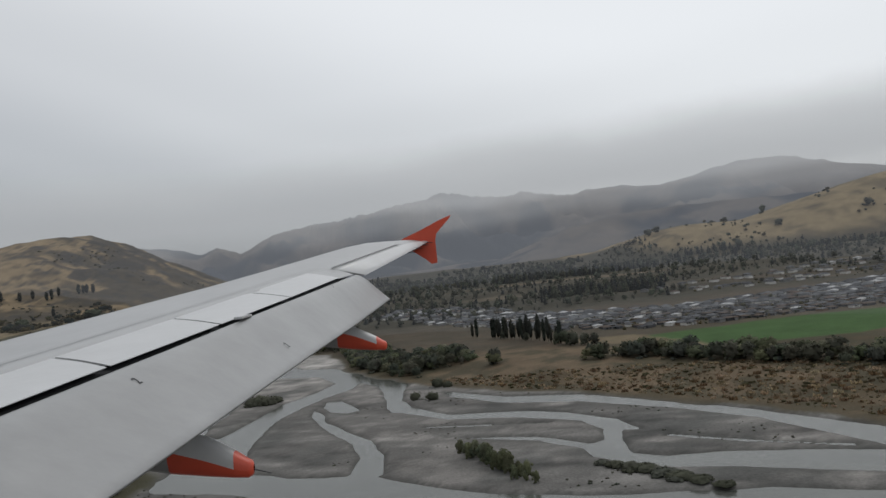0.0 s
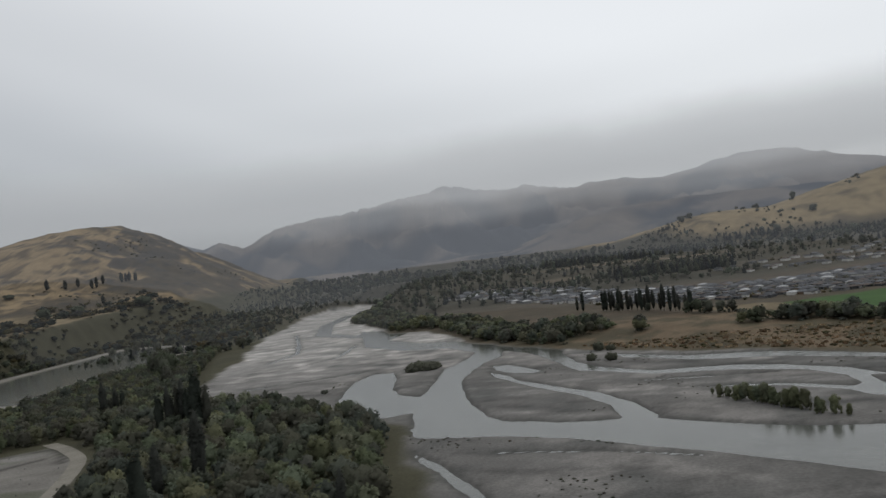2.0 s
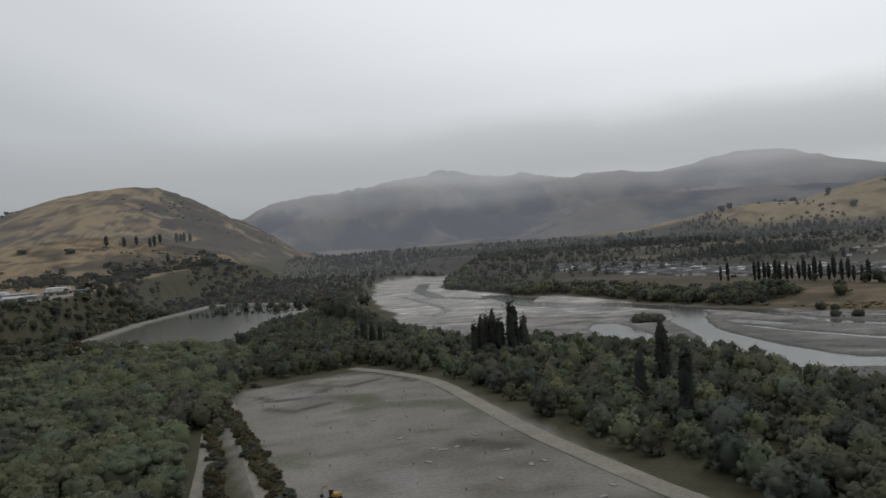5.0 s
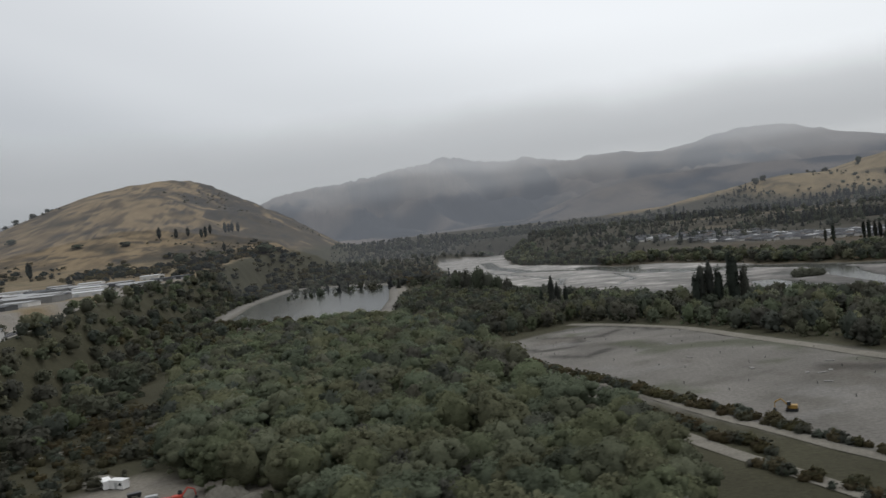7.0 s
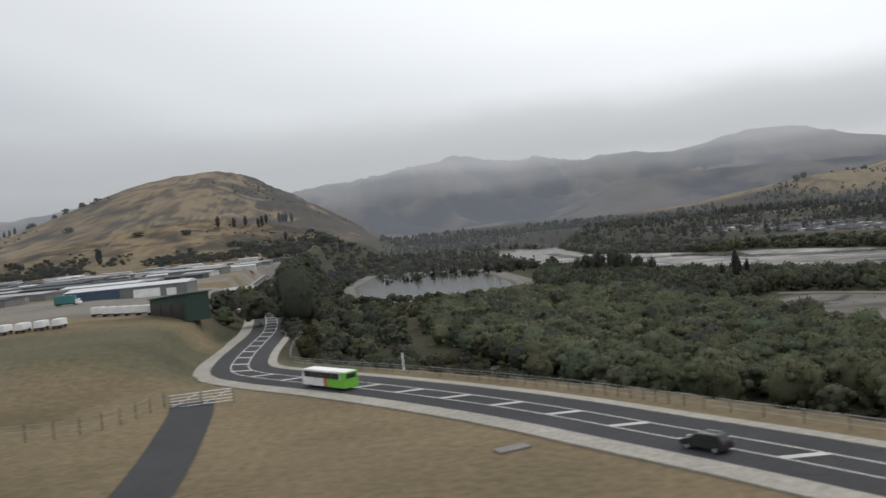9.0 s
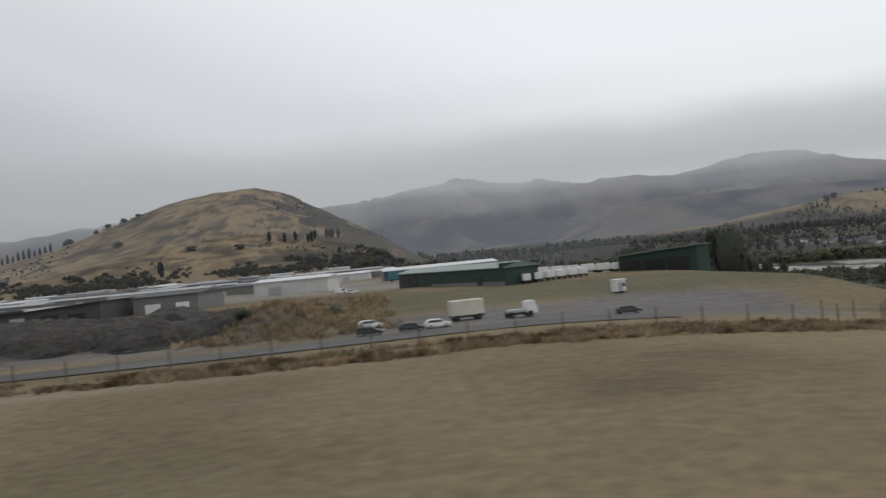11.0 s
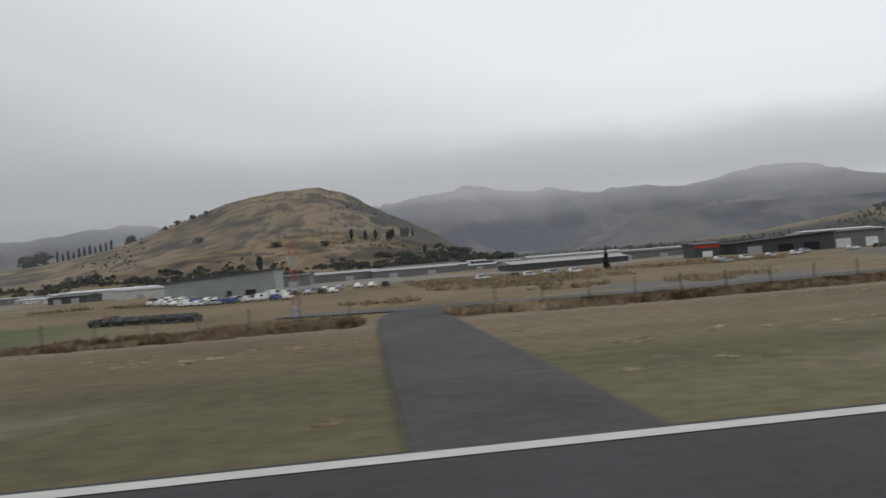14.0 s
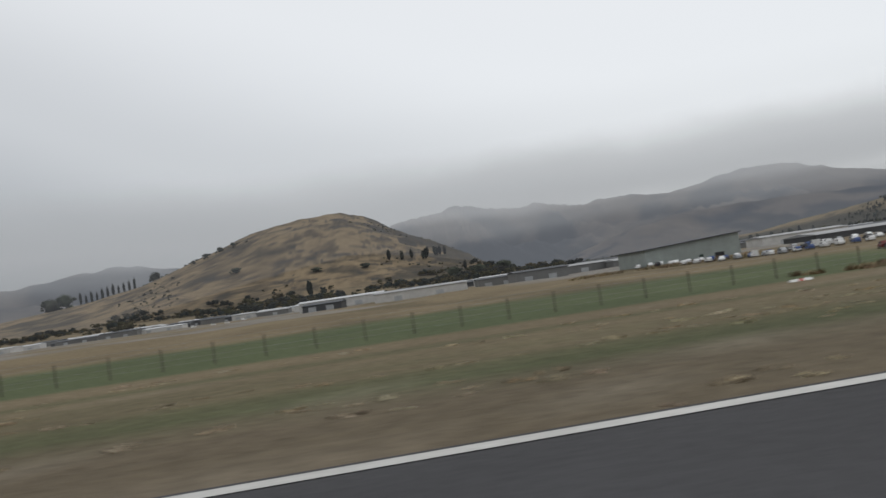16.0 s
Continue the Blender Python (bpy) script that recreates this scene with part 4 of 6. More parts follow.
wood("south_wood", ["round"] * 2, spots, rng.uniform(5, 8, len(spots)), "grey-green willows on the river flat", 60, 0.15, [M_WILLOW, M_DARKLEAF], 1.15)
# poplars
for x, y, h in ((-145, 249, 18.6), (-141.5, 248, 14), (-148.5, 252, 13.5), (-150.5, 254, 15), (-152.5, 255, 14.5), (-154.5, 252, 13.8), (-157, 250, 12.5), (-123, 172, 16.5), (-127, 147, 15), (-194, 300, 13), (-191, 304, 10.5), (-188, 303, 9.5), (-197, 306, 9), (-89, 138, 9), (-130, 166, 12)):
    tree("poplar", x, y, h * 1.12, "tall dark Lombardy poplar on the river flat", 1.2, "poplars of the river flat")
for t in [0.02, 0.06] + [0.225 + 0.585 * k / 19 for k in range(20)]:
    tree("poplar", 22 + 48 * t + float(rng.uniform(-0.8, 0.8)), 487 - 118 * t, float(rng.uniform(8.5, 14.5)), "dark poplar in a row before the houses", 1.25, "poplar row before the houses")
for x, y, h in ((60, 392, 7), (63, 386, 8), (66, 380, 7.5), (70, 376, 6.5), (74, 371, 7), (48, 420, 5), (38, 446, 5)):
    tree("dark", x, y, h, "dark round tree beside the poplar row", 0.95, "trees before the houses")
for x, y, h in ((-529, 990, 15), (-512, 1002, 13), (-499, 1009, 13), (-484, 1013, 12), (-480, 1018, 14), (-476, 1030, 13), (-463, 1058, 14), (-459, 1063, 13), (-455, 1065, 14), (-448, 1068, 13), (-443, 940, 12), (-626, 850, 18)):
    tree("poplar", x, y, h, "dark poplar on the golden hillside", 2.3, "trees of the golden hill")
for k in range(11):
    tree("poplar", -1005 + 8.5 * k, 1330, float(rng.uniform(17, 23)), "dark poplar in a row on the hill shoulder", 1.3, "row on the hill shoulder")
for x, y, h, w in ((-1050, 1330, 24, 1.6), (-1030, 1335, 28, 1.2), (-880, 1300, 17, 1.4), (-800, 1190, 7, 1.4), (-780, 1180, 9, 1.3), (-760, 1190, 8, 1.6), (-742, 1200, 6, 1.8), (-722, 1030, 8, 2.2), (-471, 850, 14, 1.6), (-440, 862, 13, 1.8), (-396, 940, 13, 2.4), (-560, 960, 7, 2.4), (-619, 968, 6, 2.6)):
    tree("dark", x, y, h, "dark round tree on the golden hillside", w, "trees of the golden hill")
for x, y, h, w in ((564, 1305, 17, 0.7), (532, 1180, 11, 1.4), (661, 1160, 14, 1.3), (356, 1255, 12, 1.4), (371, 1262, 11, 1.2), (490, 1280, 8, 1.6), (437, 1100, 14, 1.0)):
    tree("dark", x, y, h, "dark tree on the golden ridge", w, "trees of the golden ridge")
for x, y, h in ((-341, 124, 17), (-337, 128, 19), (-333, 131, 18), (-329, 128, 17), (-338, 136, 20), (-332, 141, 20), (-345, 130, 19), (-326, 134, 16), (-322, 130, 13)):
    tree("dark", x, y, h * 0.62, "tall dark tree below the road bank", 0.75, "trees below the road")
for x, y, h in ((-219, 431, 15), (-214, 424, 17), (-209, 414, 18), (-205, 404, 15), (-201, 396, 13), (-222, 440, 13), (-198, 386, 12), (-212, 440, 14)):
    tree("dark", x, y, h, "tall dark tree at the bend of the river", 0.62, "tall trees at the river bend")
tree("conifer", -481, 118, 3.6, "small dark conifer among dry grass", 0.7)
# shrubs of the river bars
for k in range(30):
    t = k / 29 + float(rng.uniform(-0.02, 0.02))
    tree("willow", 3.0 + 14 * t + float(rng.uniform(-1.6, 1.6)), 208 - 38 * t + float(rng.uniform(-1.2, 1.2)), float(rng.uniform(2.6, 5.6)) * (1.1 - 0.25 * abs(2 * t - 1)), "upright green willow shrub on a gravel bar", float(rng.uniform(0.5, 0.75)), "shrubs of the gravel bars")
for x, y, h, w in ((-76, 334, 4.8, 1.6), (-72, 331, 4.4, 1.7), (-79, 331, 4.0, 1.5), (-69, 334, 3.4, 1.6), (-10, 299, 3.6, 1.0), (-4, 295, 3.8, 1.1), (34, 178, 1.3, 2.6), (36.5, 175.5, 1.5, 2.8), (39, 172.5, 1.7, 3.0), (41.5, 169, 1.8, 3.0), (44, 165, 1.8, 3.0), (46.5, 161, 1.7, 3.0), (49, 157, 1.6, 3.0), (52, 153, 1.4, 2.8), (42, 171, 1.5, 2.6), (47, 163, 1.5, 2.6), (38, 170, 1.2, 2.4), (45, 160, 1.3, 2.6), (-112, 300, 2.0, 1.3), (-1, 326, 4.5, 1.0), (3, 322, 3, 1.2)):
    tree("shrub", x, y, h, "dark green shrub on a gravel bar", w, "shrubs of the gravel bars")

# scrub and far trees
def free(x, y):
    return (inside(x, y, RIVER) < -3) & (inside(x, y, LOT) < -1)


spots = scatter(-20, 160, 190, 345, 2.4, lambda x, y: free(x, y) & (x - table(y, [(-60, 180), (110, 140), (228, 84), (335, -4), (545, -90)]) > 0) & (ripple(x, y, 20, 171) > -0.45) & (y + 0.55 * x < 345))
wood("bank_scrub", ["grass", "bush", "grass"], spots, 0.25 + 0.9 * rng.random(len(spots)) ** 2, "low brown and olive scrub on the far bank", 20, 0.14, [M_BROWN, M_SCRUB, M_BRACKEN], 2.2)
spots = scatter(-60, 90, 330, 430, 4.5, lambda x, y: free(x, y) & (y + 0.75 * x > 352) & (y + 0.95 * x < 408) & (ripple(x, y, 30, 215) > -0.25)) + scatter(75, 240, 180, 335, 4.2, lambda x, y: np.abs(y + 1.05 * x - 409 + 0.2 * (x - 100)) < 9 + 0.03 * x)
wood("far_bank_trees", ["round"] * 3, spots, rng.uniform(2.5, 8.5, len(spots)), "dark green willows along the far bank", 90, 0.13, [M_DARKLEAF, M_DARKLEAF, M_WILLOW], 1.15)
spots = scatter(-140, -20, 400, 1040, 5.6, lambda x, y: free(x, y) & (inside(x, y, RIVER) > -26) & (x > table(y, [(380, -60), (545, -100), (700, -150), (1040, -150)])))
wood("river_edge_trees", ["round"] * 2, spots, rng.uniform(4, 7.5, len(spots)), "dark trees along the upper river", 60, 0.17, [M_DARKLEAF, M_WILLOW], 1.2)
spots = scatter(-330, 720, 560, 1290, 11, lambda x, y: free(x, y) & (ripple(x * 0.5, y * 1.5, 85, 181, 4, 0.6) > -0.10 - 0.34 * fade(160, -20, x) + 0.24 * fade(620, 560, y)) & ((lie(x, y) < 14) | ((x > 200) & (x < 345) & (lie(x, y) < 40))) & ((x < -60) | (y - 0.1 * x > 610)))
wood("valley_trees", ["round", "conifer", "round"], spots, 2.6 + 6.5 * rng.random(len(spots)) ** 2, "dark woods on the terraces of the valley", 16, 0.24, [M_DARKLEAF, M_CONIFER, M_DARKLEAF], 1.1)
spots = scatter(100, 200, 672, 712, 5, lambda x, y: x > 0) + scatter(40, 260, 900, 985, 9, lambda x, y: ripple(x, y, 60, 183) > -0.2) + scatter(330, 620, 985, 1110, 8, lambda x, y: np.abs(y - 1120 + 0.35 * (x - 330)) < 14)
wood("conifer_belt", ["conifer"] * 3, spots, rng.uniform(6.5, 10.5, len(spots)), "dark conifer shelter belts on the terraces", 90, 0.13, [M_CONIFER, M_CONIFER, M_DARKLEAF], 1.3)
spots = scatter(-700, 900, 1300, 2300, 24, lambda x, y: (lie(x, y) < 12) & (ripple(x, y, 150, 191, 3) > -0.15))
wood("distant_trees", ["round", "conifer"], spots, rng.uniform(5, 11, len(spots)), "distant dark woods in the valley", 40, 0.26, [M_DARKLEAF, M_CONIFER], 1.2)
spots = scatter(-900, -330, 640, 960, 9, lambda x, y: (lie(x, y) < 20) & (ripple(x, y, 45, 195, 3) > 0.16) & (x < table(y, SCARP) - 5)) + scatter(-420, -215, 590, 1020, 10, lambda x, y: (inside(x, y, POND) < -10) & (inside(x, y, RIVER) < -4) & (ripple(x, y, 50, 196, 3) > -0.2))
wood("hill_foot_trees", ["round"] * 2, spots, 2.5 + 6 * rng.random(len(spots)) ** 2, "dark trees and scrub along the foot of the hill", 26, 0.18, [M_POPLAR, M_SCRUB], 1.9)
spots = scatter(-900, -360, 760, 1340, 11, lambda x, y: (lie(x, y) > 16) & (lie(x, y) < 118) & (ripple(x, y, 75, 197, 4) > 0.10 - 0.12 * fade(-620, -480, x)))
wood("hill_scrub", ["bush"] * 2, spots, (0.7 + 2.2 * rng.random(len(spots)) ** 2), "dark scrub patches on the golden hill", 40, 0.34, [M_SCRUB, M_DARKLEAF], 1.7)
spots = scatter(230, 1000, 1000, 1330, 15, lambda x, y: (lie(x, y) > 14) & (ripple(x, y, 60, 198, 4, 0.6) > 0.20 + 0.14 * fade(20, 60, lie(x, y))))
wood("ridge_scrub", ["bush", "round"], spots, rng.uniform(1.5, 5.5, len(spots)), "dark scrub and small trees on the golden ridge", 40, 0.25, [M_DARKLEAF, M_SCRUB], 1.4)
# hedges and scrub round the lot, scarp and pond
spots = []
for a, b, n in (((-229, 215), (-192, 96), 190), ((-224, 180), (-206, 104), 90), ((-232, 238), (-224, 240), 6), ((-210, 100), (-196, 66), 60)):
    for k in range(n):
        t = rng.random()
        spots.append((a[0] + (b[0] - a[0]) * t + rng.uniform(-1.3, 1.3), a[1] + (b[1] - a[1]) * t + rng.uniform(-1.3, 1.3)))
wood("hedge", ["bush"] * 2, spots, rng.uniform(1.0, 2.1, len(spots)), "dark green hedge beside the gravel track", 60, 0.2, [M_DARKLEAF, M_SCRUB], 1.4)
spots = scatter(-345, -262, 60, 200, 3.2, lambda x, y: (x - table(y, SCARP) > 8) & (inside(x, y, WOOD_A) < 0) & (inside(x, y, [(-312, 122), (-300, 135), (-280, 124), (-262, 104), (-255, 88), (-268, 80), (-286, 97), (-302, 112)]) < 0) & (ripple(x, y, 16, 199) > -0.3))
wood("scarp_scrub", ["bush", "round"], spots, rng.uniform(0.9, 3.2, len(spots)), "olive scrub on the slope below the road", 60, 0.12, [M_SCRUB, M_DARKLEAF], 1.4)
spots = scatter(-360, -300, 300, 420, 5, lambda x, y: (inside(x, y, POND) < -2) & (x > table(y, SCARP) + 12) & (ripple(x, y, 25, 203) > -0.3)) + scatter(-300, -255, 345, 362, 4.5, lambda x, y: inside(x, y, POND) < 6)
wood("pond_trees", ["round", "bush"], spots, rng.uniform(2, 5, len(spots)), "green scrub on the near bank of the pond", 120, 0.18, [M_WILLOW, M_SCRUB], 1.1)
spots = scatter(-420, -325, 132, 640, 6.5, lambda x, y: (x - table(y, SCARP) > 3) & (x - table(y, SCARP) < 46) & (inside(x, y, POND) < -9) & (ripple(x, y, 40, 217) > -0.6))
wood("scarp_trees", ["round"] * 3, spots, rng.uniform(3.0, 7.0, len(spots)), "dark green trees and scrub on the terrace scarp", 110, 0.13, [M_DARKLEAF, M_DARKLEAF, M_WILLOW], 1.15)
# rank dry grass along the fence
spots = scatter(-640, -372, 42.0, 48.5, 0.62, lambda x, y: (np.abs(x + 515.4) > 3.6) & (ripple(x, y * 2, 9, 208) > -0.3 + 0.9 * fade(-552, -572, x)) & (y < 47.4 + 1.5 * ripple(x, y, 14, 206)) & (y > 42.6 + 1.2 * ripple(x, y, 11, 205)))
wood("rank_grass", ["grass"] * 4, spots, 0.18 + 0.34 * rng.random(len(spots)) ** 1.5, "rank dry grass and weeds along the fence", 34, 0.055, [M_DRY, M_BROWN, M_BRACKEN, M_BROWN], 2.8)
spots = scatter(-560, -404, 62, 112, 1.6, lambda x, y: (ripple(x, y, 18, 207) > 0.06) & ((x < -462) | (y > 84) | (x > -420)) & ((x > -520) | (y > 82)))
wood("rough_grass", ["grass"] * 2, spots, rng.uniform(0.25, 0.6, len(spots)), "tufts of dry grass on rough ground", 26, 0.06, [M_DRY, M_BROWN], 3.2)
spots = scatter(-527, -518, 43.6, 48.0, 0.75, lambda x, y: ripple(x, y, 4, 209) > -0.4) + scatter(-512.5, -507, 44, 47, 0.9, lambda x, y: y > 0) + scatter(-466, -445, 58, 70, 0.9, lambda x, y: lie(x, y) > 0.3) + scatter(-421, -403, 57, 74, 0.9, lambda x, y: lie(x, y) > 0.1)
wood("mound_grass", ["grass"] * 3, spots, rng.uniform(0.3, 0.65, len(spots)), "tall dry grass on overgrown spoil mounds", 28, 0.06, [M_DRY, M_BROWN, M_BROWN], 2.4)
for x, y, h in ((-464.5, 62, 0.9), (-462, 60.5, 0.7), (-457, 61, 0.6), (-452, 60, 0.6), (-418, 69, 1.3), (-416, 64, 0.9), (-409, 66, 1.0), (-443, 80, 1.6), (-440, 82, 1.4), (-467, 63.5, 0.8)):
    tree("shrub", x, y, h, "dark weedy bush on a spoil mound", 1.3, "bushes of the spoil mounds")
spots = scatter(-620, -425, 13.2, 40, 1.5, lambda x, y: (ripple(x, y * 2.5, 8, 210, 3) > 0.18 - 0.2 * fade(-545, -565, x) * fade(24, 18, y)) & (np.abs(x + 515.4) > 3))
wood("pale_tufts", ["grass"] * 3, spots, rng.uniform(0.04, 0.10, len(spots)), "short pale tufts in the mown grass", 16, 0.07, [M_STRAW, M_STRAW, M_DRY], 9.0)
# drift wood and tufts left on the gravel bars
spots = scatter(-110, 150, 90, 330, 2.4, lambda x, y: (inside(x, y, RIVER) > 4) & (lie(x, y) > -23.2) & (ripple(x, y, 24, 221, 3) > 0.28) & (ripple(x, y, 3, 222, 1) > 0.1))
wood("drift_wood", ["bush"] * 2, spots, rng.uniform(0.12, 0.45, len(spots)), "dark tufts and drift wood on the gravel bars", 8, 0.4, [M_BARK_PALE, M_DARKLEAF], 2.2)


# ---- houses of the town ----
def plain(name, colour, rough=0.6, metal=0.0, spec=0.4):
    return material(name, colour, rough, metal, grain=(5, 0.08), wear=(0.5, 0.14), bump=0.03, random_hue=0.12, spec=spec)


M_ROOFS = [plain("charcoal_roof", (0.050, 0.052, 0.057), 0.85, 0.0, 0.12), plain("grey_roof", (0.095, 0.10, 0.107), 0.85, 0.0, 0.12), plain("pale_roof", (0.30, 0.305, 0.31), 0.7, 0.0, 0.2), plain("brown_roof", (0.075, 0.060, 0.052), 0.85, 0.0, 0.12), plain("white_roof", (0.50, 0.51, 0.52), 0.7, 0.0, 0.2)]
M_WALLS = [plain("white_wall", (0.50, 0.49, 0.47)), plain("grey_wall", (0.16, 0.16, 0.157)), plain("timber_wall", (0.14, 0.10, 0.07)), plain("dark_wall", (0.06, 0.062, 0.066))]
M_PANE = plain("window_glass", (0.02, 0.025, 0.03), 0.08, 0.0, 0.6)
M_GREENWALL = plain("green_cladding", (0.022, 0.045, 0.036))
M_PALEGREEN = plain("pale_green_roof", (0.16, 0.20, 0.18), 0.5)
M_BLUEWALL = plain("blue_cladding", (0.050, 0.078, 0.120))
M_TEAL = plain("teal_paint", (0.05, 0.17, 0.17))
M_RED = plain("red_paint", (0.40, 0.050, 0.034))
M_DARKRED = plain("dark_red_paint", (0.16, 0.030, 0.028))
M_YELLOW = plain("yellow_paint", (0.30, 0.18, 0.04))
M_BLUE = plain("blue_paint", (0.045, 0.085, 0.22))
M_CREAM = plain("cream_paint", (0.52, 0.50, 0.42))
M_WHITE = plain("white_paint", (0.70, 0.70, 0.69))
M_SILVER = plain("silver_paint", (0.36, 0.37, 0.38), 0.35, 0.3)
M_BLACK = plain("black_paint", (0.018, 0.018, 0.02), 0.35)
M_LIME = plain("lime_green_paint", (0.16, 0.46, 0.05), 0.4)
M_TYRE = plain("tyre_rubber", (0.02, 0.02, 0.02), 0.9)
M_STEEL = plain("galvanised_steel", (0.30, 0.31, 0.31), 0.45, 0.6)
M_TIMBER = plain("weathered_timber", (0.095, 0.082, 0.066), 0.9)


def hip_roof(w, d, z, rise, over=0.3, gable=False):
    x, y = w / 2 + over, d / 2 + over
    r = max(0.05, x - (0 if gable else y))
    v = [(-x, -y, z), (x, -y, z), (x, y, z), (-x, y, z), (-r, 0, z + rise), (r, 0, z + rise), (-x, -y, z - 0.12), (x, -y, z - 0.12), (x, y, z - 0.12), (-x, y, z - 0.12)]
    f = [(0, 1, 5, 4), (1, 2, 5), (2, 3, 4, 5), (3, 0, 4), (6, 7, 1, 0), (7, 8, 2, 1), (8, 9, 3, 2), (9, 6, 0, 3), (9, 8, 7, 6)]
    return v, f


def house(w, d, wall, roof, label, wing_side=1):
    """A low single-storey house: hipped roof, an ell with its garage door, windows."""
    w, d = w * 1.15, d * 1.15
    root = new("house")
    part("wall", box_bm(-w / 2, w / 2, -d / 2, d / 2, -0.6, 1.45), wall, root)
    part("roof", hip_roof(w, d, 1.45, 0.85), roof, root)
    e = w * 0.22 * wing_side
    part("wall", box_bm(e - 1.5, e + 1.5, -d / 2 - 1.7, -d / 2 + 0.4, -0.6, 1.42), wall, root)
    v, f = hip_roof(3.0, 3.6, 1.42, 0.7, 0.25)
    part("roof", ([(x + e, y - d / 2 + 0.1, z) for x, y, z in v], f), roof, root)
    part("garage_door", box_bm(e - 1.1, e + 1.1, -d / 2 - 1.76, -d / 2 - 1.7, -0.5, 1.1), M_WALLS[1], root)
    for x in (-w * 0.33 * wing_side, -w * 0.12 * wing_side):
        part("window", box_bm(x - 0.5, x + 0.5, -d / 2 - 0.05, -d / 2 + 0.02, 0.35, 1.15), M_PANE, root)
    return tagged(root, label, "house", "houses of the town")


HOUSES = [
    house(6.6, 4.6, M_WALLS[0], M_ROOFS[0], "white single-storey house with charcoal hipped roof", 1),
    house(7.4, 4.8, M_WALLS[1], M_ROOFS[0], "grey single-storey house with charcoal hipped roof", -1),
    house(6.0, 4.4, M_WALLS[2], M_ROOFS[1], "timber single-storey house with grey hipped roof", 1),
    house(7.0, 4.4, M_WALLS[0], M_ROOFS[2], "white single-storey house with pale metal roof", -1),
    house(6.8, 5.0, M_WALLS[3], M_ROOFS[3], "dark single-storey house with brown hipped roof", 1),
    house(7.2, 4.6, M_WALLS[3], M_ROOFS[0], "dark clad house with charcoal hipped roof", -1),
]
SUBURB = [(-50, 665), (-15, 620), (30, 545), (70, 455), (110, 408), (190, 398), (262, 392), (330, 450), (400, 560), (330, 575), (250, 540), (160, 525), (95, 575), (20, 680), (-30, 720)]
UPPER = [(170, 650), (260, 605), (420, 640), (520, 720), (380, 730), (250, 690)]
lots = scatter(-60, 400, 390, 720, 7.6, lambda x, y: (inside(x, y, SUBURB) > 0)) + scatter(160, 520, 600, 730, 16.5, lambda x, y: inside(x, y, UPPER) > 0)
lots.sort(key=lambda p: p[1] + 0.3 * abs(p[0] - 120))
garden = scatter(-60, 420, 390, 730, 8.5, lambda x, y: ((inside(x, y, SUBURB) > -6) | (inside(x, y, UPPER) > -4)) & (ripple(x, y, 22, 213) > -0.1))
wood("garden_trees", ["round", "bush"], garden, 1.0 + 2.2 * rng.random(len(garden)) ** 2, "small dark garden trees among the houses", 14, 0.24, [M_DARKLEAF, M_SCRUB], 1.2)
more_lots, lots = lots[299:], lots[:299]
for k, (x, y) in enumerate(lots):
    m = pose(x, y, here(x, y) + 0.3, 0, 0, float(rng.choice([0, 180, 180, 270])) + 24 + float(rng.normal(0, 7))) @ Matrix.Scale(0.8, 4)
    pick = int(rng.choice(6, p=[0.14, 0.26, 0.18, 0.05, 0.15, 0.22]))
    if k < 6:
        HOUSES[k].matrix_basis = m
    else:
        copy_thing(HOUSES[pick], m)
vs, fs, mi = [], [], []
for x, y in more_lots:
    a = radians(24 + float(rng.choice([0, 90])) + float(rng.normal(0, 7)))
    w, d, z0 = float(rng.uniform(5.4, 7.6)), float(rng.uniform(4.0, 5.2)), here(x, y) + 0.3
    pick = int(rng.choice(4, p=[0.5, 0.3, 0.12, 0.08]))
    box = [(sx * w / 2, sy * d / 2, sz) for sz in (-0.6, 1.45) for sx, sy in ((-1, -1), (1, -1), (1, 1), (-1, 1))]
    rv, rf = hip_roof(w, d, 1.45, 0.85)
    for verts, faces, slot in ((box, [(0, 1, 5, 4), (1, 2, 6, 5), (2, 3, 7, 6), (3, 0, 4, 7)], 4 if rng.random() < 0.55 else 5), (rv, rf, pick)):
        off = len(vs)
        vs += [(x + p[0] * math.cos(a) - p[1] * math.sin(a), y + p[0] * math.sin(a) + p[1] * math.cos(a), z0 + p[2]) for p in verts]
        fs += [tuple(i + off for i in f) for f in faces]
        mi += [slot] * len(faces)
far_town = part("far_houses", (vs, fs), None)
for m in (M_ROOFS[0], M_ROOFS[1], M_ROOFS[3], M_ROOFS[2], M_WALLS[0], M_WALLS[1]):
    far_town.data.materials.append(m)
far_town.data.polygons.foreach_set("material_index", mi)
tagged(far_town, "far single-storey houses with dark hipped roofs", "houses", kind="stuff")


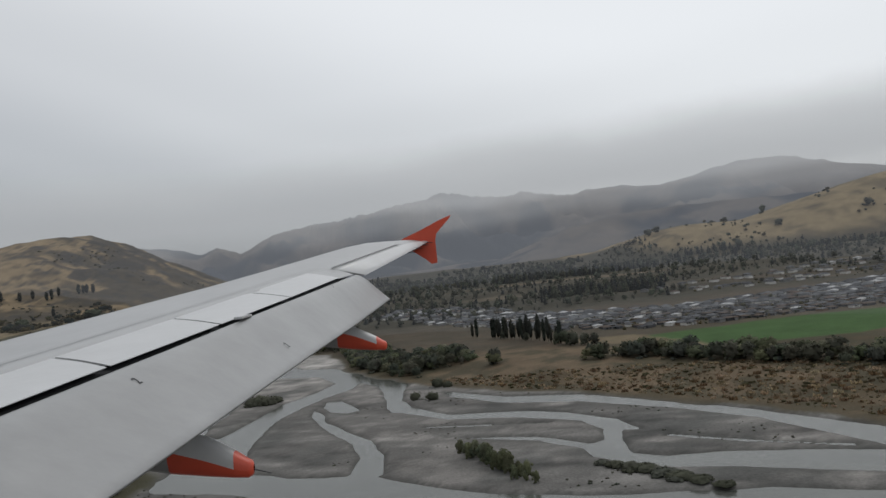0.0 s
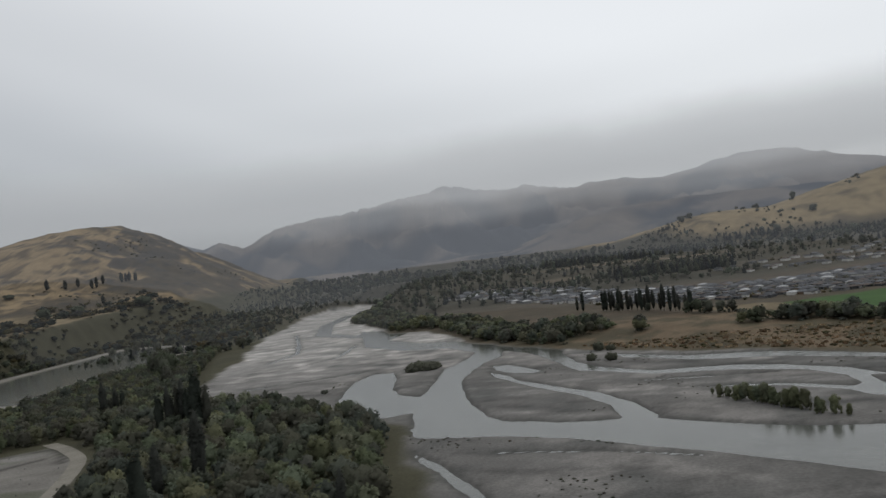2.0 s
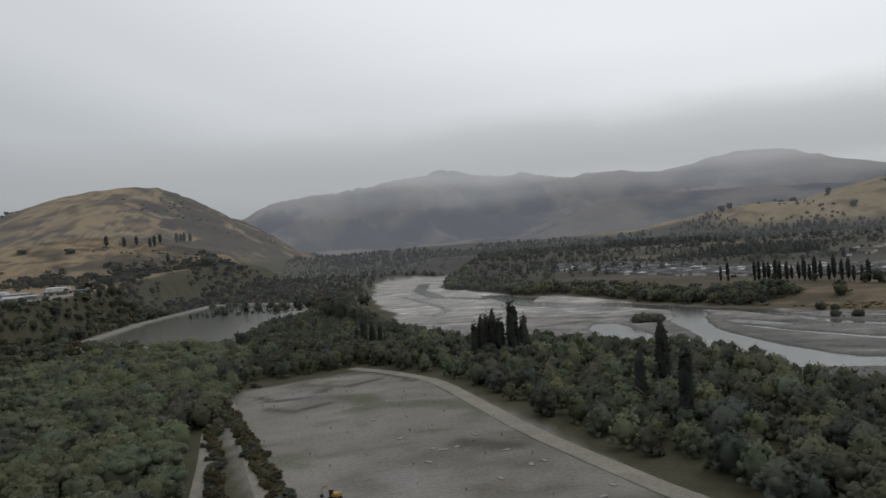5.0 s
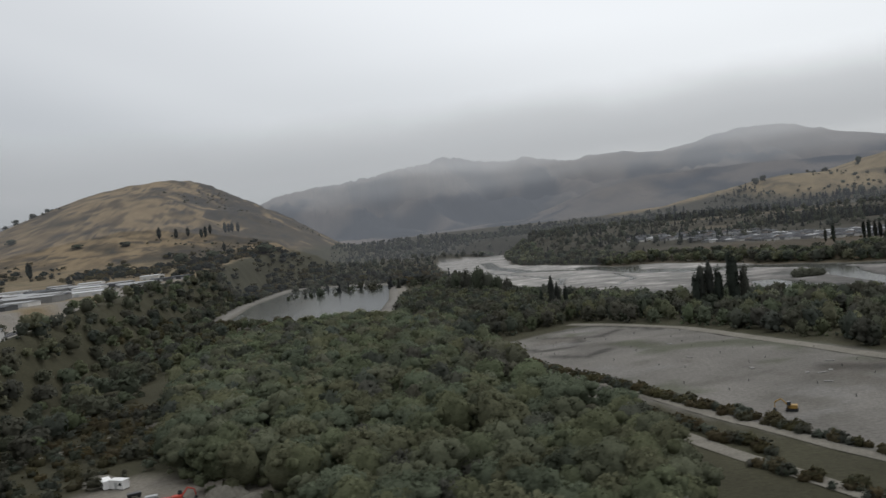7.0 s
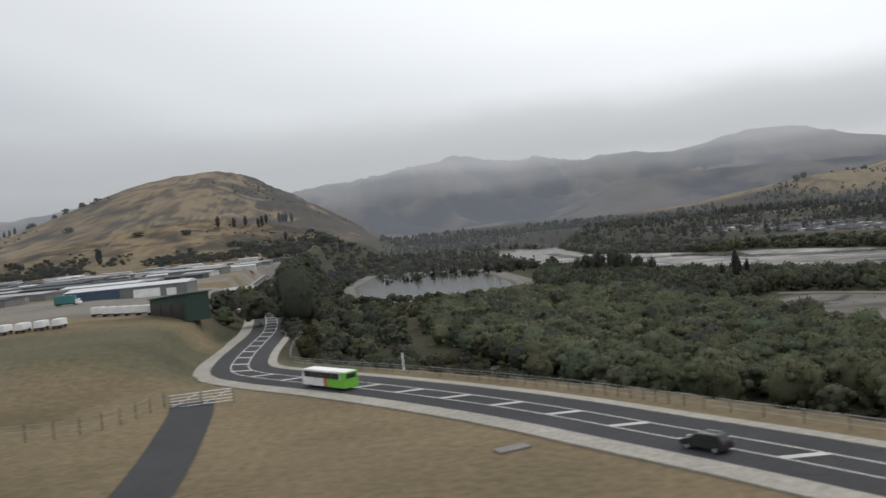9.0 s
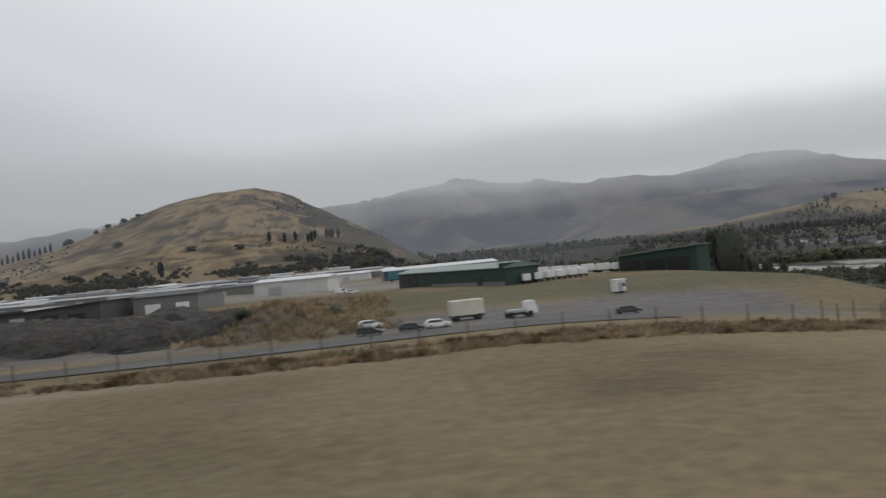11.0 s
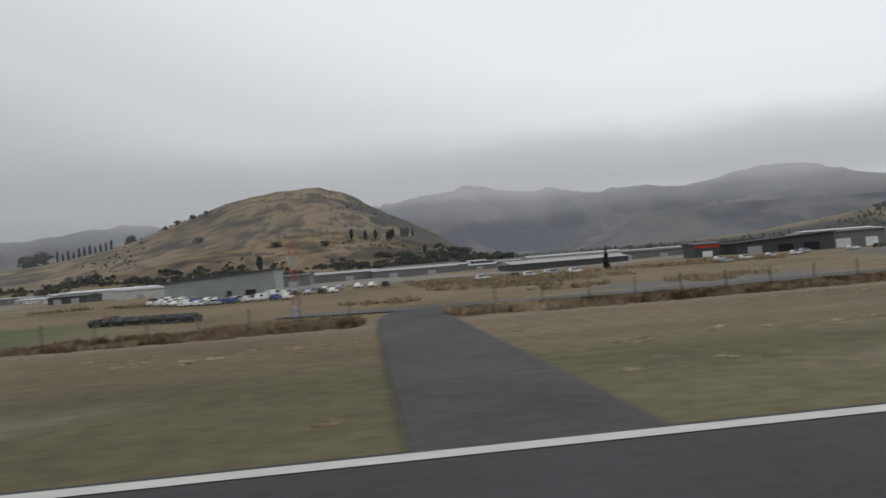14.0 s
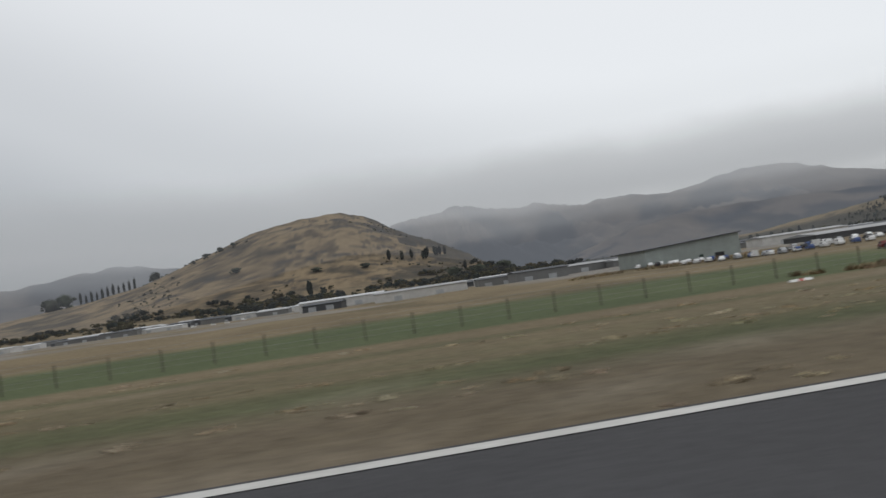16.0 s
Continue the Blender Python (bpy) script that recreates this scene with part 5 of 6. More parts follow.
# ---- sheds of the business park ----
def shed(x, y, w, d, h, turn, wall, roof, label, rise=0.5, slope=False, doors=(), band=None):
    """A long low shed: clad walls, thin eaved roof, doors, panes and dark bays as panels on the front (the side towards
    -y).
    """
    root = new("industrial_shed")
    root.matrix_basis = pose(x, y, here(x, y) - 0.1, 0, 0, turn)
    part("wall", box_bm(-w / 2, w / 2, 0, d, -0.5, h), wall, root)
    if slope:
        v = [(-w / 2 - 0.3, -0.4, h), (w / 2 + 0.3, -0.4, h + rise), (w / 2 + 0.3, d + 0.3, h + rise), (-w / 2 - 0.3, d + 0.3, h)]
        v += [(a, b, c - 0.16) for a, b, c in v]
        part("gable_wall", ([(-w / 2, 0.02, h), (w / 2, 0.02, h), (w / 2, 0.02, h + rise - 0.16), (-w / 2, d - 0.02, h), (w / 2, d - 0.02, h), (w / 2, d - 0.02, h + rise - 0.16)], [(0, 1, 2), (5, 4, 3), (1, 4, 5, 2)]), wall, root)
        part("roof", (v, [(0, 1, 2, 3), (7, 6, 5, 4), (0, 4, 5, 1), (1, 5, 6, 2), (2, 6, 7, 3), (3, 7, 4, 0)]), roof, root)
    else:
        v, f = hip_roof(w, d, h + 0.12, rise, 0.25, True)
        part("roof", ([(a, b + d / 2, c) for a, b, c in v], f), roof, root)
    for at, wide, high, mat in doors:
        part("roller_door", box_bm(at - wide / 2, at + wide / 2, -0.06, 0.0, -0.3, high), mat, root)
    if band:
        part("fascia", box_bm(-w / 2, w / 2, -0.08, 0, h - 0.55, h - 0.02), band, root)
    return tagged(root, label, "shed", "sheds of the business park")


green = shed(-394.6, 119.3, 31.5, 5.6, 2.35, -65, M_GREENWALL, M_PALEGREEN, "long dark green industrial shed with pale green roof", 0.7, False, ((-13.5, 2.2, 1.9, M_PANE), (-10.4, 2.4, 1.9, M_BLACK), (-7.2, 1.2, 1.7, M_PANE), (9.5, 1.2, 1.3, M_BLACK)))
part("skirting", box_bm(-4.5, 15.7, -0.05, -0.01, -0.4, 0.55), M_WALLS[1], green, "pale grey concrete base")
part("parapet", box_bm(14.9, 15.85, -0.3, 5.9, 2.2, 3.05), M_GREENWALL, green, "dark green end parapet")
part("sign_board", box_bm(15.86, 15.94, 1.5, 3.1, 2.35, 2.66), M_WHITE, green, "plain white sign board")
part("sign_block", box_bm(15.86, 15.95, 3.15, 3.65, 2.32, 2.72), M_RED, green, "red sign block")
white_long = shed(-389.5, 186, 27, 12, 2.5, 2, M_WALLS[1], M_ROOFS[4], "long grey shed with a white metal roof", 0.6, False, ((4.5, 6.0, 1.9, M_WHITE), (10, 2.2, 1.6, M_WHITE)))
part("cladding", box_bm(-13.5, -1.5, -0.09, -0.02, -0.4, 2.45), M_BLUEWALL, white_long, "blue clad front")
shed(-371, 214, 20, 10, 3.0, 2, M_WALLS[0], M_ROOFS[2], "white warehouse with a pale roof behind the green shed", 0.5)
# black panels on the solid front stand in for its shaded open bays
open_shed = shed(-362.2, 118, 14.0, 3.4, 2.7, -54, M_GREENWALL, M_PALEGREEN, "open-fronted green storage shed with pale green roof", 0.9, True, ((-4.6, 3.6, 1.8, M_BLACK), (-0.4, 3.6, 1.8, M_BLACK), (3.8, 3.6, 1.9, M_BLACK)))
shed(-452, 118, 15, 12, 2.0, -8, M_WALLS[3], M_ROOFS[0], "black clad showroom with a dark fascia", 0.8, True, ((-4.8, 2.2, 1.3, M_SILVER), (0, 2.4, 1.3, M_PANE), (4, 2.4, 1.3, M_PANE)))
shed(-437, 123, 10, 12, 2.7, -8, M_WALLS[1], M_ROOFS[1], "pale grey warehouse with roller doors", 0.4, False, ((-2, 2.4, 1.6, M_WHITE), (2.6, 2.0, 1.6, M_WHITE)))
shed(-463, 122, 4, 7, 2.1, -8, M_WALLS[3], M_ROOFS[1], "small dark shop with a red fascia", 0.3, False, ((0, 1.6, 1.0, M_WHITE),), M_RED)
shed(-421, 150, 14, 12, 2.6, -8, M_WALLS[0], M_ROOFS[4], "white warehouse with a low white roof", 0.5, False, ((-3, 2.4, 1.6, M_SILVER),))
shed(-474, 165, 26, 12, 1.3, 4, M_WALLS[3], M_ROOFS[2], "long dark shed with pale roof", 0.6)
shed(-538.5, 116, 15.5, 12, 2.8, 0, plain("grey_green_cladding", (0.27, 0.30, 0.285)), M_ROOFS[1], "large grey-green metal shed beside a car park", 0.9, True, ((4.2, 1.5, 0.9, M_BLACK), (1.2, 0.7, 0.9, M_GREENWALL)))
for k, (x, y) in enumerate(scatter(-790, -402, 215, 600, 27, lambda x, y: (np.hypot(x + 405, y - 184) > 28) & (ripple(x, y, 90, 211) > -0.45) & (x < -0.55 * (y - 230) - 380 + 170) & ((x > -600) | (y > 420)))):
    w, d = float(rng.uniform(11, 26)), float(rng.uniform(7, 13))
    mats = [(M_WALLS[0], M_ROOFS[4]), (M_WALLS[1], M_ROOFS[2]), (M_WALLS[1], M_ROOFS[1]), (M_WALLS[3], M_ROOFS[1]), (M_WALLS[0], M_ROOFS[2])]
    tags = ["white shed with white metal roof", "grey shed with pale metal roof", "grey shed with grey metal roof", "dark shed with grey metal roof", "white shed with pale metal roof"]
    p = int(rng.integers(5))
    shed(x, y, w, d, float(rng.uniform(1.7, 2.8)), float(rng.normal(-6, 5)), *mats[p], tags[p] + " in the business park", 0.5, False, ((-w * 0.25, 2.2, 1.4, M_SILVER), (w * 0.2, 2.2, 1.4, M_SILVER)))
for x, y, w, lab, wl, rf in ((-690, 520, 20, "dark long farm shed below the hill", M_WALLS[3], M_ROOFS[0]), (-735, 545, 11, "white cottage below the hill", M_WALLS[0], M_ROOFS[1]), (-660, 420, 12, "grey barn on the flat below the hill", M_WALLS[1], M_ROOFS[1]), (-790, 560, 12, "grey barn below the hill", M_WALLS[1], M_ROOFS[0])):
    shed(x, y, w, 7, 2.4, 8, wl, rf, lab, 1.0)


# ---- vehicles ----
def shaped(profile, half, bevel=0.04, tuck=0.0):
    """A body pressed from a side profile of (x, z), drawn in towards its top by tuck."""
    zs = [z for _, z in profile]
    top = max(zs)
    bm = bmesh.new()
    sides = []
    for s in (-1, 1):
        sides.append([bm.verts.new((x, s * (half - tuck * max(0, z - top * 0.5) / (top * 0.5 + 1e-6)), z)) for x, z in profile])
    n = len(profile)
    bm.faces.new(sides[0])
    bm.faces.new(list(reversed(sides[1])))
    for i in range(n):
        j = (i + 1) % n
        bm.faces.new((sides[0][j], sides[0][i], sides[1][i], sides[1][j]))
    bmesh.ops.recalc_face_normals(bm, faces=bm.faces)
    if bevel:
        bmesh.ops.bevel(bm, geom=list(bm.edges), offset=bevel, segments=2, affect="EDGES", clamp_overlap=True)
    return bm


def wheel_mesh(r, wide):
    bm = bmesh.new()
    tube(bm, (0, -wide / 2, 0), (0, wide / 2, 0), r, n=14)
    me = bpy.data.meshes.new("wheel")
    bm.to_mesh(me)
    bm.free()
    me.materials.append(M_TYRE)
    return me


WHEEL = wheel_mesh(0.19, 0.13)
HUB = wheel_mesh(0.11, 0.135)
HUB.materials.clear()
HUB.materials.append(M_SILVER)


def car(paint, label, style="suv"):
    """A car 2.6 m long in this scale: body, glasshouse, wheels, lamps."""
    root = new("car")
    if style == "ute":
        body = [(-1.45, 0.2), (1.42, 0.2), (1.45, 0.5), (0.8, 0.58), (0.35, 0.98), (-0.35, 0.98), (-0.45, 0.6), (-1.45, 0.6)]
        glass = [(0.70, 0.60), (0.33, 0.92), (-0.33, 0.92), (-0.40, 0.62)]
    elif style == "van":
        body = [(-1.45, 0.2), (1.42, 0.2), (1.45, 0.55), (1.15, 0.70), (0.85, 1.18), (-1.42, 1.2)]
        glass = [(1.08, 0.72), (0.86, 1.08), (0.2, 1.08), (0.2, 0.72)]
    else:
        body = [(-1.28, 0.2), (1.28, 0.2), (1.30, 0.45), (0.72, 0.58), (0.30, 0.88), (-0.95, 0.90), (-1.25, 0.60)]
        glass = [(0.64, 0.58), (0.28, 0.83), (-0.90, 0.84), (-1.12, 0.60)]
    b = part("body", shaped(body, 0.52, 0.04, 0.10), paint, root)
    part("window", shaped(glass, 0.50 if style != "van" else 0.53, 0.01, 0.04), M_PANE, b)
    for x in (-0.82, 0.82):
        for y in (-0.47, 0.47):
            w = part("wheel", WHEEL, None, root, at=pose(x, y, 0.19))
            part("hub", HUB, None, w)
    for y in (-0.36, 0.36):
        part("headlight", box_bm(1.26, 1.33, y - 0.1, y + 0.1, 0.42, 0.5), M_WHITE, root)
        part("tail_light", box_bm(-1.49 if style != "suv" else -1.30, -1.25, y - 0.07, y + 0.07, 0.48, 0.54), M_DARKRED, root)
    return tagged(root, label, "car" if style != "van" else "van")


CARS = [car(M_WHITE, "white car parked on rough ground"), car(M_SILVER, "silver car parked on rough ground"), car(M_BLACK, "black car parked on rough ground"), car(M_BLUE, "blue car parked on rough ground"), car(M_DARKRED, "dark red car parked on rough ground"), car(M_WHITE, "white pickup parked on rough ground", "ute"), car(M_WHITE, "white van parked on rough ground", "van")]
spot_list = []
for row, (x0, y0, x1, y1, count) in enumerate(((-547, 112, -533, 99, 10), (-546, 106, -534, 94, 9), (-533, 100, -521, 96, 8), (-540, 97, -526, 91, 9), (-528, 108, -514, 104, 7), (-548, 118, -540, 108, 6))):
    for k in range(count):
        t = (k + 0.5) / count
        spot_list.append((x0 + (x1 - x0) * t + rng.uniform(-0.2, 0.2), y0 + (y1 - y0) * t, float(rng.choice([70, 250, 75])), int(rng.choice(7, p=[0.42, 0.22, 0.14, 0.10, 0.02, 0.05, 0.05])), "cars of the car park"))
for k in range(13):
    spot_list.append((-540.5 + 0.72 * k + rng.uniform(-0.1, 0.1), 69.5 - 0.35 * k + (2.1 if k % 2 else 0), float(rng.normal(60, 8)), 2 if rng.random() < 0.97 else 4, "dark cars beside the fence"))
for x, y, a, k in ((-503, 99.5, 10, 0), (-495, 109, 20, 1), (-492, 111, 10, 5), (-498, 104, 15, 2), (-497, 99, 15, 0), (-491, 99.5, 15, 0), (-493.5, 100.5, 10, 1), (-459, 103, 20, 0), (-462, 104, 20, 0), (-456.5, 105, 20, 1), (-465, 105.5, 15, 0), (-468, 107, 15, 0), (-406, 62, 20, 0), (-406, 57.5, -10, 2), (-403, 57.5, 5, 2), (-401, 58.5, 8, 0), (-386, 60, 5, 2), (-470, 101, 20, 1), (-450, 104, 14, 0), (-446, 104, 14, 2), (-431, 236, 0, 0), (-425, 240, 0, 0), (-411, 132, 0, 6), (-409, 128, 0, 0)):
    spot_list.append((x, y, a, k, "cars of the yards"))
for x, y in ((-640, 330), (-646, 334), (-634, 336), (-655, 340), (-610, 320), (-716, 470), (-690, 455), (-560, 300), (-552, 296), (-530, 262)):
    spot_list.append((x, y, float(rng.uniform(0, 40)), int(rng.choice([0, 6, 6])), "vehicles of the yards"))
used = set()
for x, y, a, k, grp in spot_list:
    m = pose(x, y, here(x, y), 0, 0, a) @ Matrix.Scale(0.86, 4)
    if k in used:
        ob = copy_thing(CARS[k], m)
    else:
        used.add(k)
        ob = CARS[k]
        ob.matrix_basis = m
    ob["group"] = grp

suv = car(M_BLACK, "black estate car with roof bars on the road")
suv.matrix_basis = pose(-314.6, 39.4, ROAD_Z + 0.01, 0, 0, 123)
part("roof_rack", box_bm(-0.7, 0.1, -0.36, -0.30, 0.92, 0.96), M_SILVER, suv)
part("roof_rack", box_bm(-0.7, 0.1, 0.30, 0.36, 0.92, 0.96), M_SILVER, suv)

bus = new("bus")
body = part("body", shaped([(-3.1, 0.22), (3.05, 0.22), (3.12, 0.9), (3.0, 1.62), (-3.08, 1.62)], 0.72, 0.05, 0.04), M_WHITE, bus, "white body")
part("rear_panel", box_bm(-3.16, -0.6, -0.735, 0.735, 0.24, 0.95, 0.02), M_LIME, bus, "lime green rear half")
part("rear_panel", box_bm(-3.16, -2.55, -0.73, 0.73, 0.95, 1.56, 0.03), M_LIME, bus, "lime green rear end")
part("stripe", box_bm(-0.6, -0.15, -0.737, 0.737, 0.24, 0.95, 0.01), M_RED, bus, "red stripe")
for s in (-1, 1):
    for k in range(4):
        part("window", box_bm(-2.4 + 1.3 * k, -1.18 + 1.3 * k, s * 0.742 - 0.012, s * 0.742 + 0.012, 0.98, 1.48), M_PANE, bus)
part("windscreen", box_bm(3.04, 3.13, -0.62, 0.62, 0.75, 1.5), M_PANE, bus)
part("rear_window", box_bm(-3.19, -3.14, -0.5, 0.5, 1.05, 1.45), M_PANE, bus)
for x in (-1.9, 1.9):
    for y in (-0.62, 0.62):
        part("wheel", WHEEL, None, bus, at=pose(x, y, 0.27) @ Matrix.Diagonal((1.4, 1.4, 1.4, 1)))
bus.matrix_basis = pose(-335.9, 69.6, ROAD_Z + 0.01, 0, 0, 130)
tagged(bus, "white and lime green city bus on the road", "bus")


def truck_box(x, y, z, turn, size, paint, label, cab=True):
    root = new("truck")
    w, d, h = size
    part("box", box_bm(-w / 2, w / 2, -d / 2, d / 2, 0.42, 0.42 + h, 0.04), paint, root)
    if cab:
        c = part("cab", shaped([(w / 2 + 0.08, 0.25), (w / 2 + 1.0, 0.25), (w / 2 + 1.0, 0.75), (w / 2 + 0.8, 1.25), (w / 2 + 0.08, 1.25)], d / 2 * 0.95, 0.04), M_WHITE, root)
        part("windscreen", box_bm(w / 2 + 0.86, w / 2 + 0.98, -d / 2 * 0.8, d / 2 * 0.8, 0.78, 1.12), M_PANE, c)
    part("chassis", box_bm(-w / 2, w / 2 + (0.9 if cab else 0), -d / 2 * 0.7, d / 2 * 0.7, 0.24, 0.42), M_BLACK, root)
    for a in (-w / 3, w / 3 + (0.6 if cab else 0)):
        for b in (-d * 0.42, d * 0.42):
            part("wheel", WHEEL, None, root, at=pose(a, b, 0.25) @ Matrix.Diagonal((1.3, 1.3, 1.3, 1)))
    root.matrix_basis = pose(x, y, z, 0, 0, turn)
    return tagged(root, label, "truck")


truck_box(-398.3, 63, here(-398, 63), 8, (2.7, 1.3, 1.2), M_CREAM, "old cream box truck body in a gravel yard", False)
truck_box(-394.6, 61.5, here(-394, 61), 12, (1.5, 0.9, 0.22), M_SILVER, "pale flatbed truck in a gravel yard")
truck_box(-400, 178, here(-400, 178), 0, (4.4, 1.4, 1.7), M_TEAL, "teal box truck beside the blue workshop")
for k in range(6):
    truck_box(-385 + 1.9 * k, 106.5 + 1.2 * k, here(-385 + 1.9 * k, 106.5 + 1.2 * k), 95, (2.4, 1.1, 0.9), M_WHITE, "white motorhome in a parked row")
for k in range(6):
    truck_box(-377 + 2.2 * k, 132 - 1.5 * k, here(-377 + 2.2 * k, 132 - 1.5 * k), 5, (2.0, 1.1, 1.1), M_WHITE, "white motorhome in a parked row")
tank = new("tank_trailer")
bm = bmesh.new()
tube(bm, (-1.6, 0, 0.95), (1.6, 0, 0.95), 0.55, n=20)
part("tank", bm, M_WHITE, tank)
part("chassis", box_bm(-1.5, 1.5, -0.3, 0.3, 0.15, 0.45), M_BLACK, tank)
tank.matrix_basis = pose(-428, 92, here(-428, 92), 0, 0, 5)
tagged(tank, "white cylindrical tank on a dark frame", "tank")


def cabin(x, y, turn, size, mat, label, z=None):
    root = new("cabin")
    w, d, h = size
    part("wall", box_bm(-w / 2, w / 2, -d / 2, d / 2, 0.1, h, 0.03), mat, root)
    part("roof", box_bm(-w / 2 - 0.06, w / 2 + 0.06, -d / 2 - 0.06, d / 2 + 0.06, h, h + 0.07), M_WHITE, root)
    part("door", box_bm(-0.25, 0.25, -d / 2 - 0.03, -d / 2, 0.12, h * 0.8), M_SILVER, root)
    part("window", box_bm(w * 0.2, w * 0.4, -d / 2 - 0.03, -d / 2, h * 0.45, h * 0.75), M_PANE, root)
    part("skid", box_bm(-w / 2 + 0.1, w / 2 - 0.1, -d / 2 + 0.1, d / 2 - 0.1, 0, 0.1), M_BLACK, root)
    root.matrix_basis = pose(x, y, here(x, y) if z is None else z, 0, 0, turn)
    return tagged(root, label, "site cabin")


cabin(-381, 78, 10, (1.15, 1.0, 1.25), M_WHITE, "white site hut on gravel")
cabin(-301.2, 128.6, -28, (3.0, 1.4, 1.45), M_WHITE, "white site cabin in a works yard")
cabin(-303.8, 130.2, -60, (3.0, 1.4, 1.35), M_WHITE, "white site container in a works yard")


def excavator(x, y, turn, paint, label, scale=1.0):
    root = new("excavator")
    for s in (-1, 1):
        part("track", shaped([(-0.95, 0.12), (-0.8, 0), (0.8, 0), (0.95, 0.12), (0.95, 0.3), (0.8, 0.42), (-0.8, 0.42), (-0.95, 0.3)], 0.14, 0.02), M_TYRE, root, at=pose(0, s * 0.5, 0))
    part("house", box_bm(-0.9, 0.6, -0.6, 0.6, 0.5, 1.05, 0.05), paint, root)
    part("cab", box_bm(0.05, 0.7, 0.1, 0.6, 0.5, 1.6, 0.05), M_PANE, root)
    bm = bmesh.new()
    tube(bm, (0.5, -0.15, 0.8), (1.5, -0.15, 2.0), 0.13, 0.1)
    tube(bm, (1.5, -0.15, 2.0), (2.5, -0.15, 1.5), 0.1, 0.09)
    part("boom", bm, paint, root)
    bm = bmesh.new()
    tube(bm, (2.5, -0.15, 1.5), (2.6, -0.15, 0.5), 0.09, 0.06)
    part("arm", bm, paint, root)
    part("bucket", shaped([(2.3, 0.1), (2.7, 0.05), (2.85, 0.35), (2.6, 0.55)], 0.25, 0.02), M_TYRE, root, at=pose(0, -0.15, 0))
    root.matrix_basis = pose(x, y, here(x, y), 0, 0, turn) @ Matrix.Scale(scale, 4)
    return tagged(root, label, "excavator")


excavator(-192.5, 124, 150, M_YELLOW, "yellow and black excavator on the cleared lot")
excavator(-289, 117, 20, M_RED, "red excavator in a works yard", 0.95)
excavator(-271, 96, 200, M_YELLOW, "yellow loader beside a gravel heap", 0.8)
red_trailer = truck_box(-291.5, 116.5, here(-291, 116), 5, (3.0, 1.1, 0.45), M_RED, "red flat trailer in a works yard", False)
truck_box(-297, 122.5, here(-297, 122), 20, (2.0, 1.0, 0.3), M_BLACK, "dark flat trailer in a works yard", False)
truck_box(-293.6, 119.5, here(-293, 119), 10, (1.8, 0.9, 0.35), M_SILVER, "grey trailer in a works yard", False)
pipes = new("pipe_stack")
for k in range(4):
    bm = bmesh.new()
    tube(bm, (-2.6, 0.2 * k, 0.1), (2.6, 0.2 * k, 0.1), 0.1, n=10)
    part("pipe", bm, M_BLUE, pipes)
pipes.matrix_basis = pose(-281.5, 96.5, here(-281, 96), 0, 0, -58)
tagged(pipes, "row of blue plastic pipes on bare ground", "pipes")


def heap(x, y, w, d, h, mat, label, seed):
    n, v, f = 22, [], []
    for j in range(9):
        for i in range(n):
            a, r = 2 * math.pi * i / n, 1 - j / 8
            k = 1 + 0.22 * noise.noise((3 * math.cos(a) + seed, 3 * math.sin(a), j * 0.4))
            px_, py_ = x + w * r * k * math.cos(a), y + d * r * k * math.sin(a)
            v.append((px_, py_, h * (1 - r ** 2.4) * (1 + 0.22 * noise.noise((px_, py_, seed)))))
    for j in range(8):
        for i in range(n):
            f.append((j * n + i, j * n + (i + 1) % n, (j + 1) * n + (i + 1) % n, (j + 1) * n + i))
    zs = lie(np.array([p[0] for p in v]), np.array([p[1] for p in v]))
    v = [(a, b, c + z - 0.06) for (a, b, c), z in zip(v, zs)]
    return tagged(part("spoil_mound", (v, f), mat), label, "mound", "heaps of the works yard")


for k, (x, y, w, d, h) in enumerate(((-282, 116.5, 3.4, 2.6, 1.9), (-277.5, 112, 2.6, 2.2, 1.3), (-269.5, 92, 3.2, 2.8, 1.8), (-266.5, 89, 3.0, 2.4, 1.4), (-274, 108, 2.4, 2.0, 0.9), (-306, 133, 3.4, 2.4, 1.3))):
    heap(x, y, w, d, h, M_TRACK, "pale gravel heap in a works yard", k)

for k in range(15):
    g = random.Random(k + 40)
    x, y = -445 + 1.75 * k + g.uniform(-0.8, 0.8), 66 + g.uniform(-2.5, 5.5)
    heap(x, y, g.uniform(3.2, 5.2), g.uniform(2.2, 3.4), g.uniform(1.1, 1.7), M_SPOIL, "dark spoil heap beside the perimeter road", k + 20)["group"] = "spoil heaps"
# slabs, puddles' edge stones and stakes on the cleared lot
for k, (x, y) in enumerate(((-182, 160), (-177, 139.5), (-174, 147), (-171.5, 148.5), (-176, 149), (-167, 156.5), (-160, 133), (-157.5, 134.5), (-163, 143), (-153, 113), (-188, 179), (-201, 221), (-185, 200), (-150, 118), (-166, 126))):
    g = random.Random(k)
    bm = bmesh.new()
    crate(bm, -g.uniform(0.5, 1.1), g.uniform(0.5, 1.1), -0.35, 0.4, 0, 0.14, 0.04)
    s = tagged(part("concrete_slab", bm, M_CONCRETE), "pale concrete slab lying on the cleared lot", "slab", "slabs of the lot")
    s.matrix_basis = pose(x, y, here(x, y), 0, 0, g.uniform(0, 180))
stake_me = None
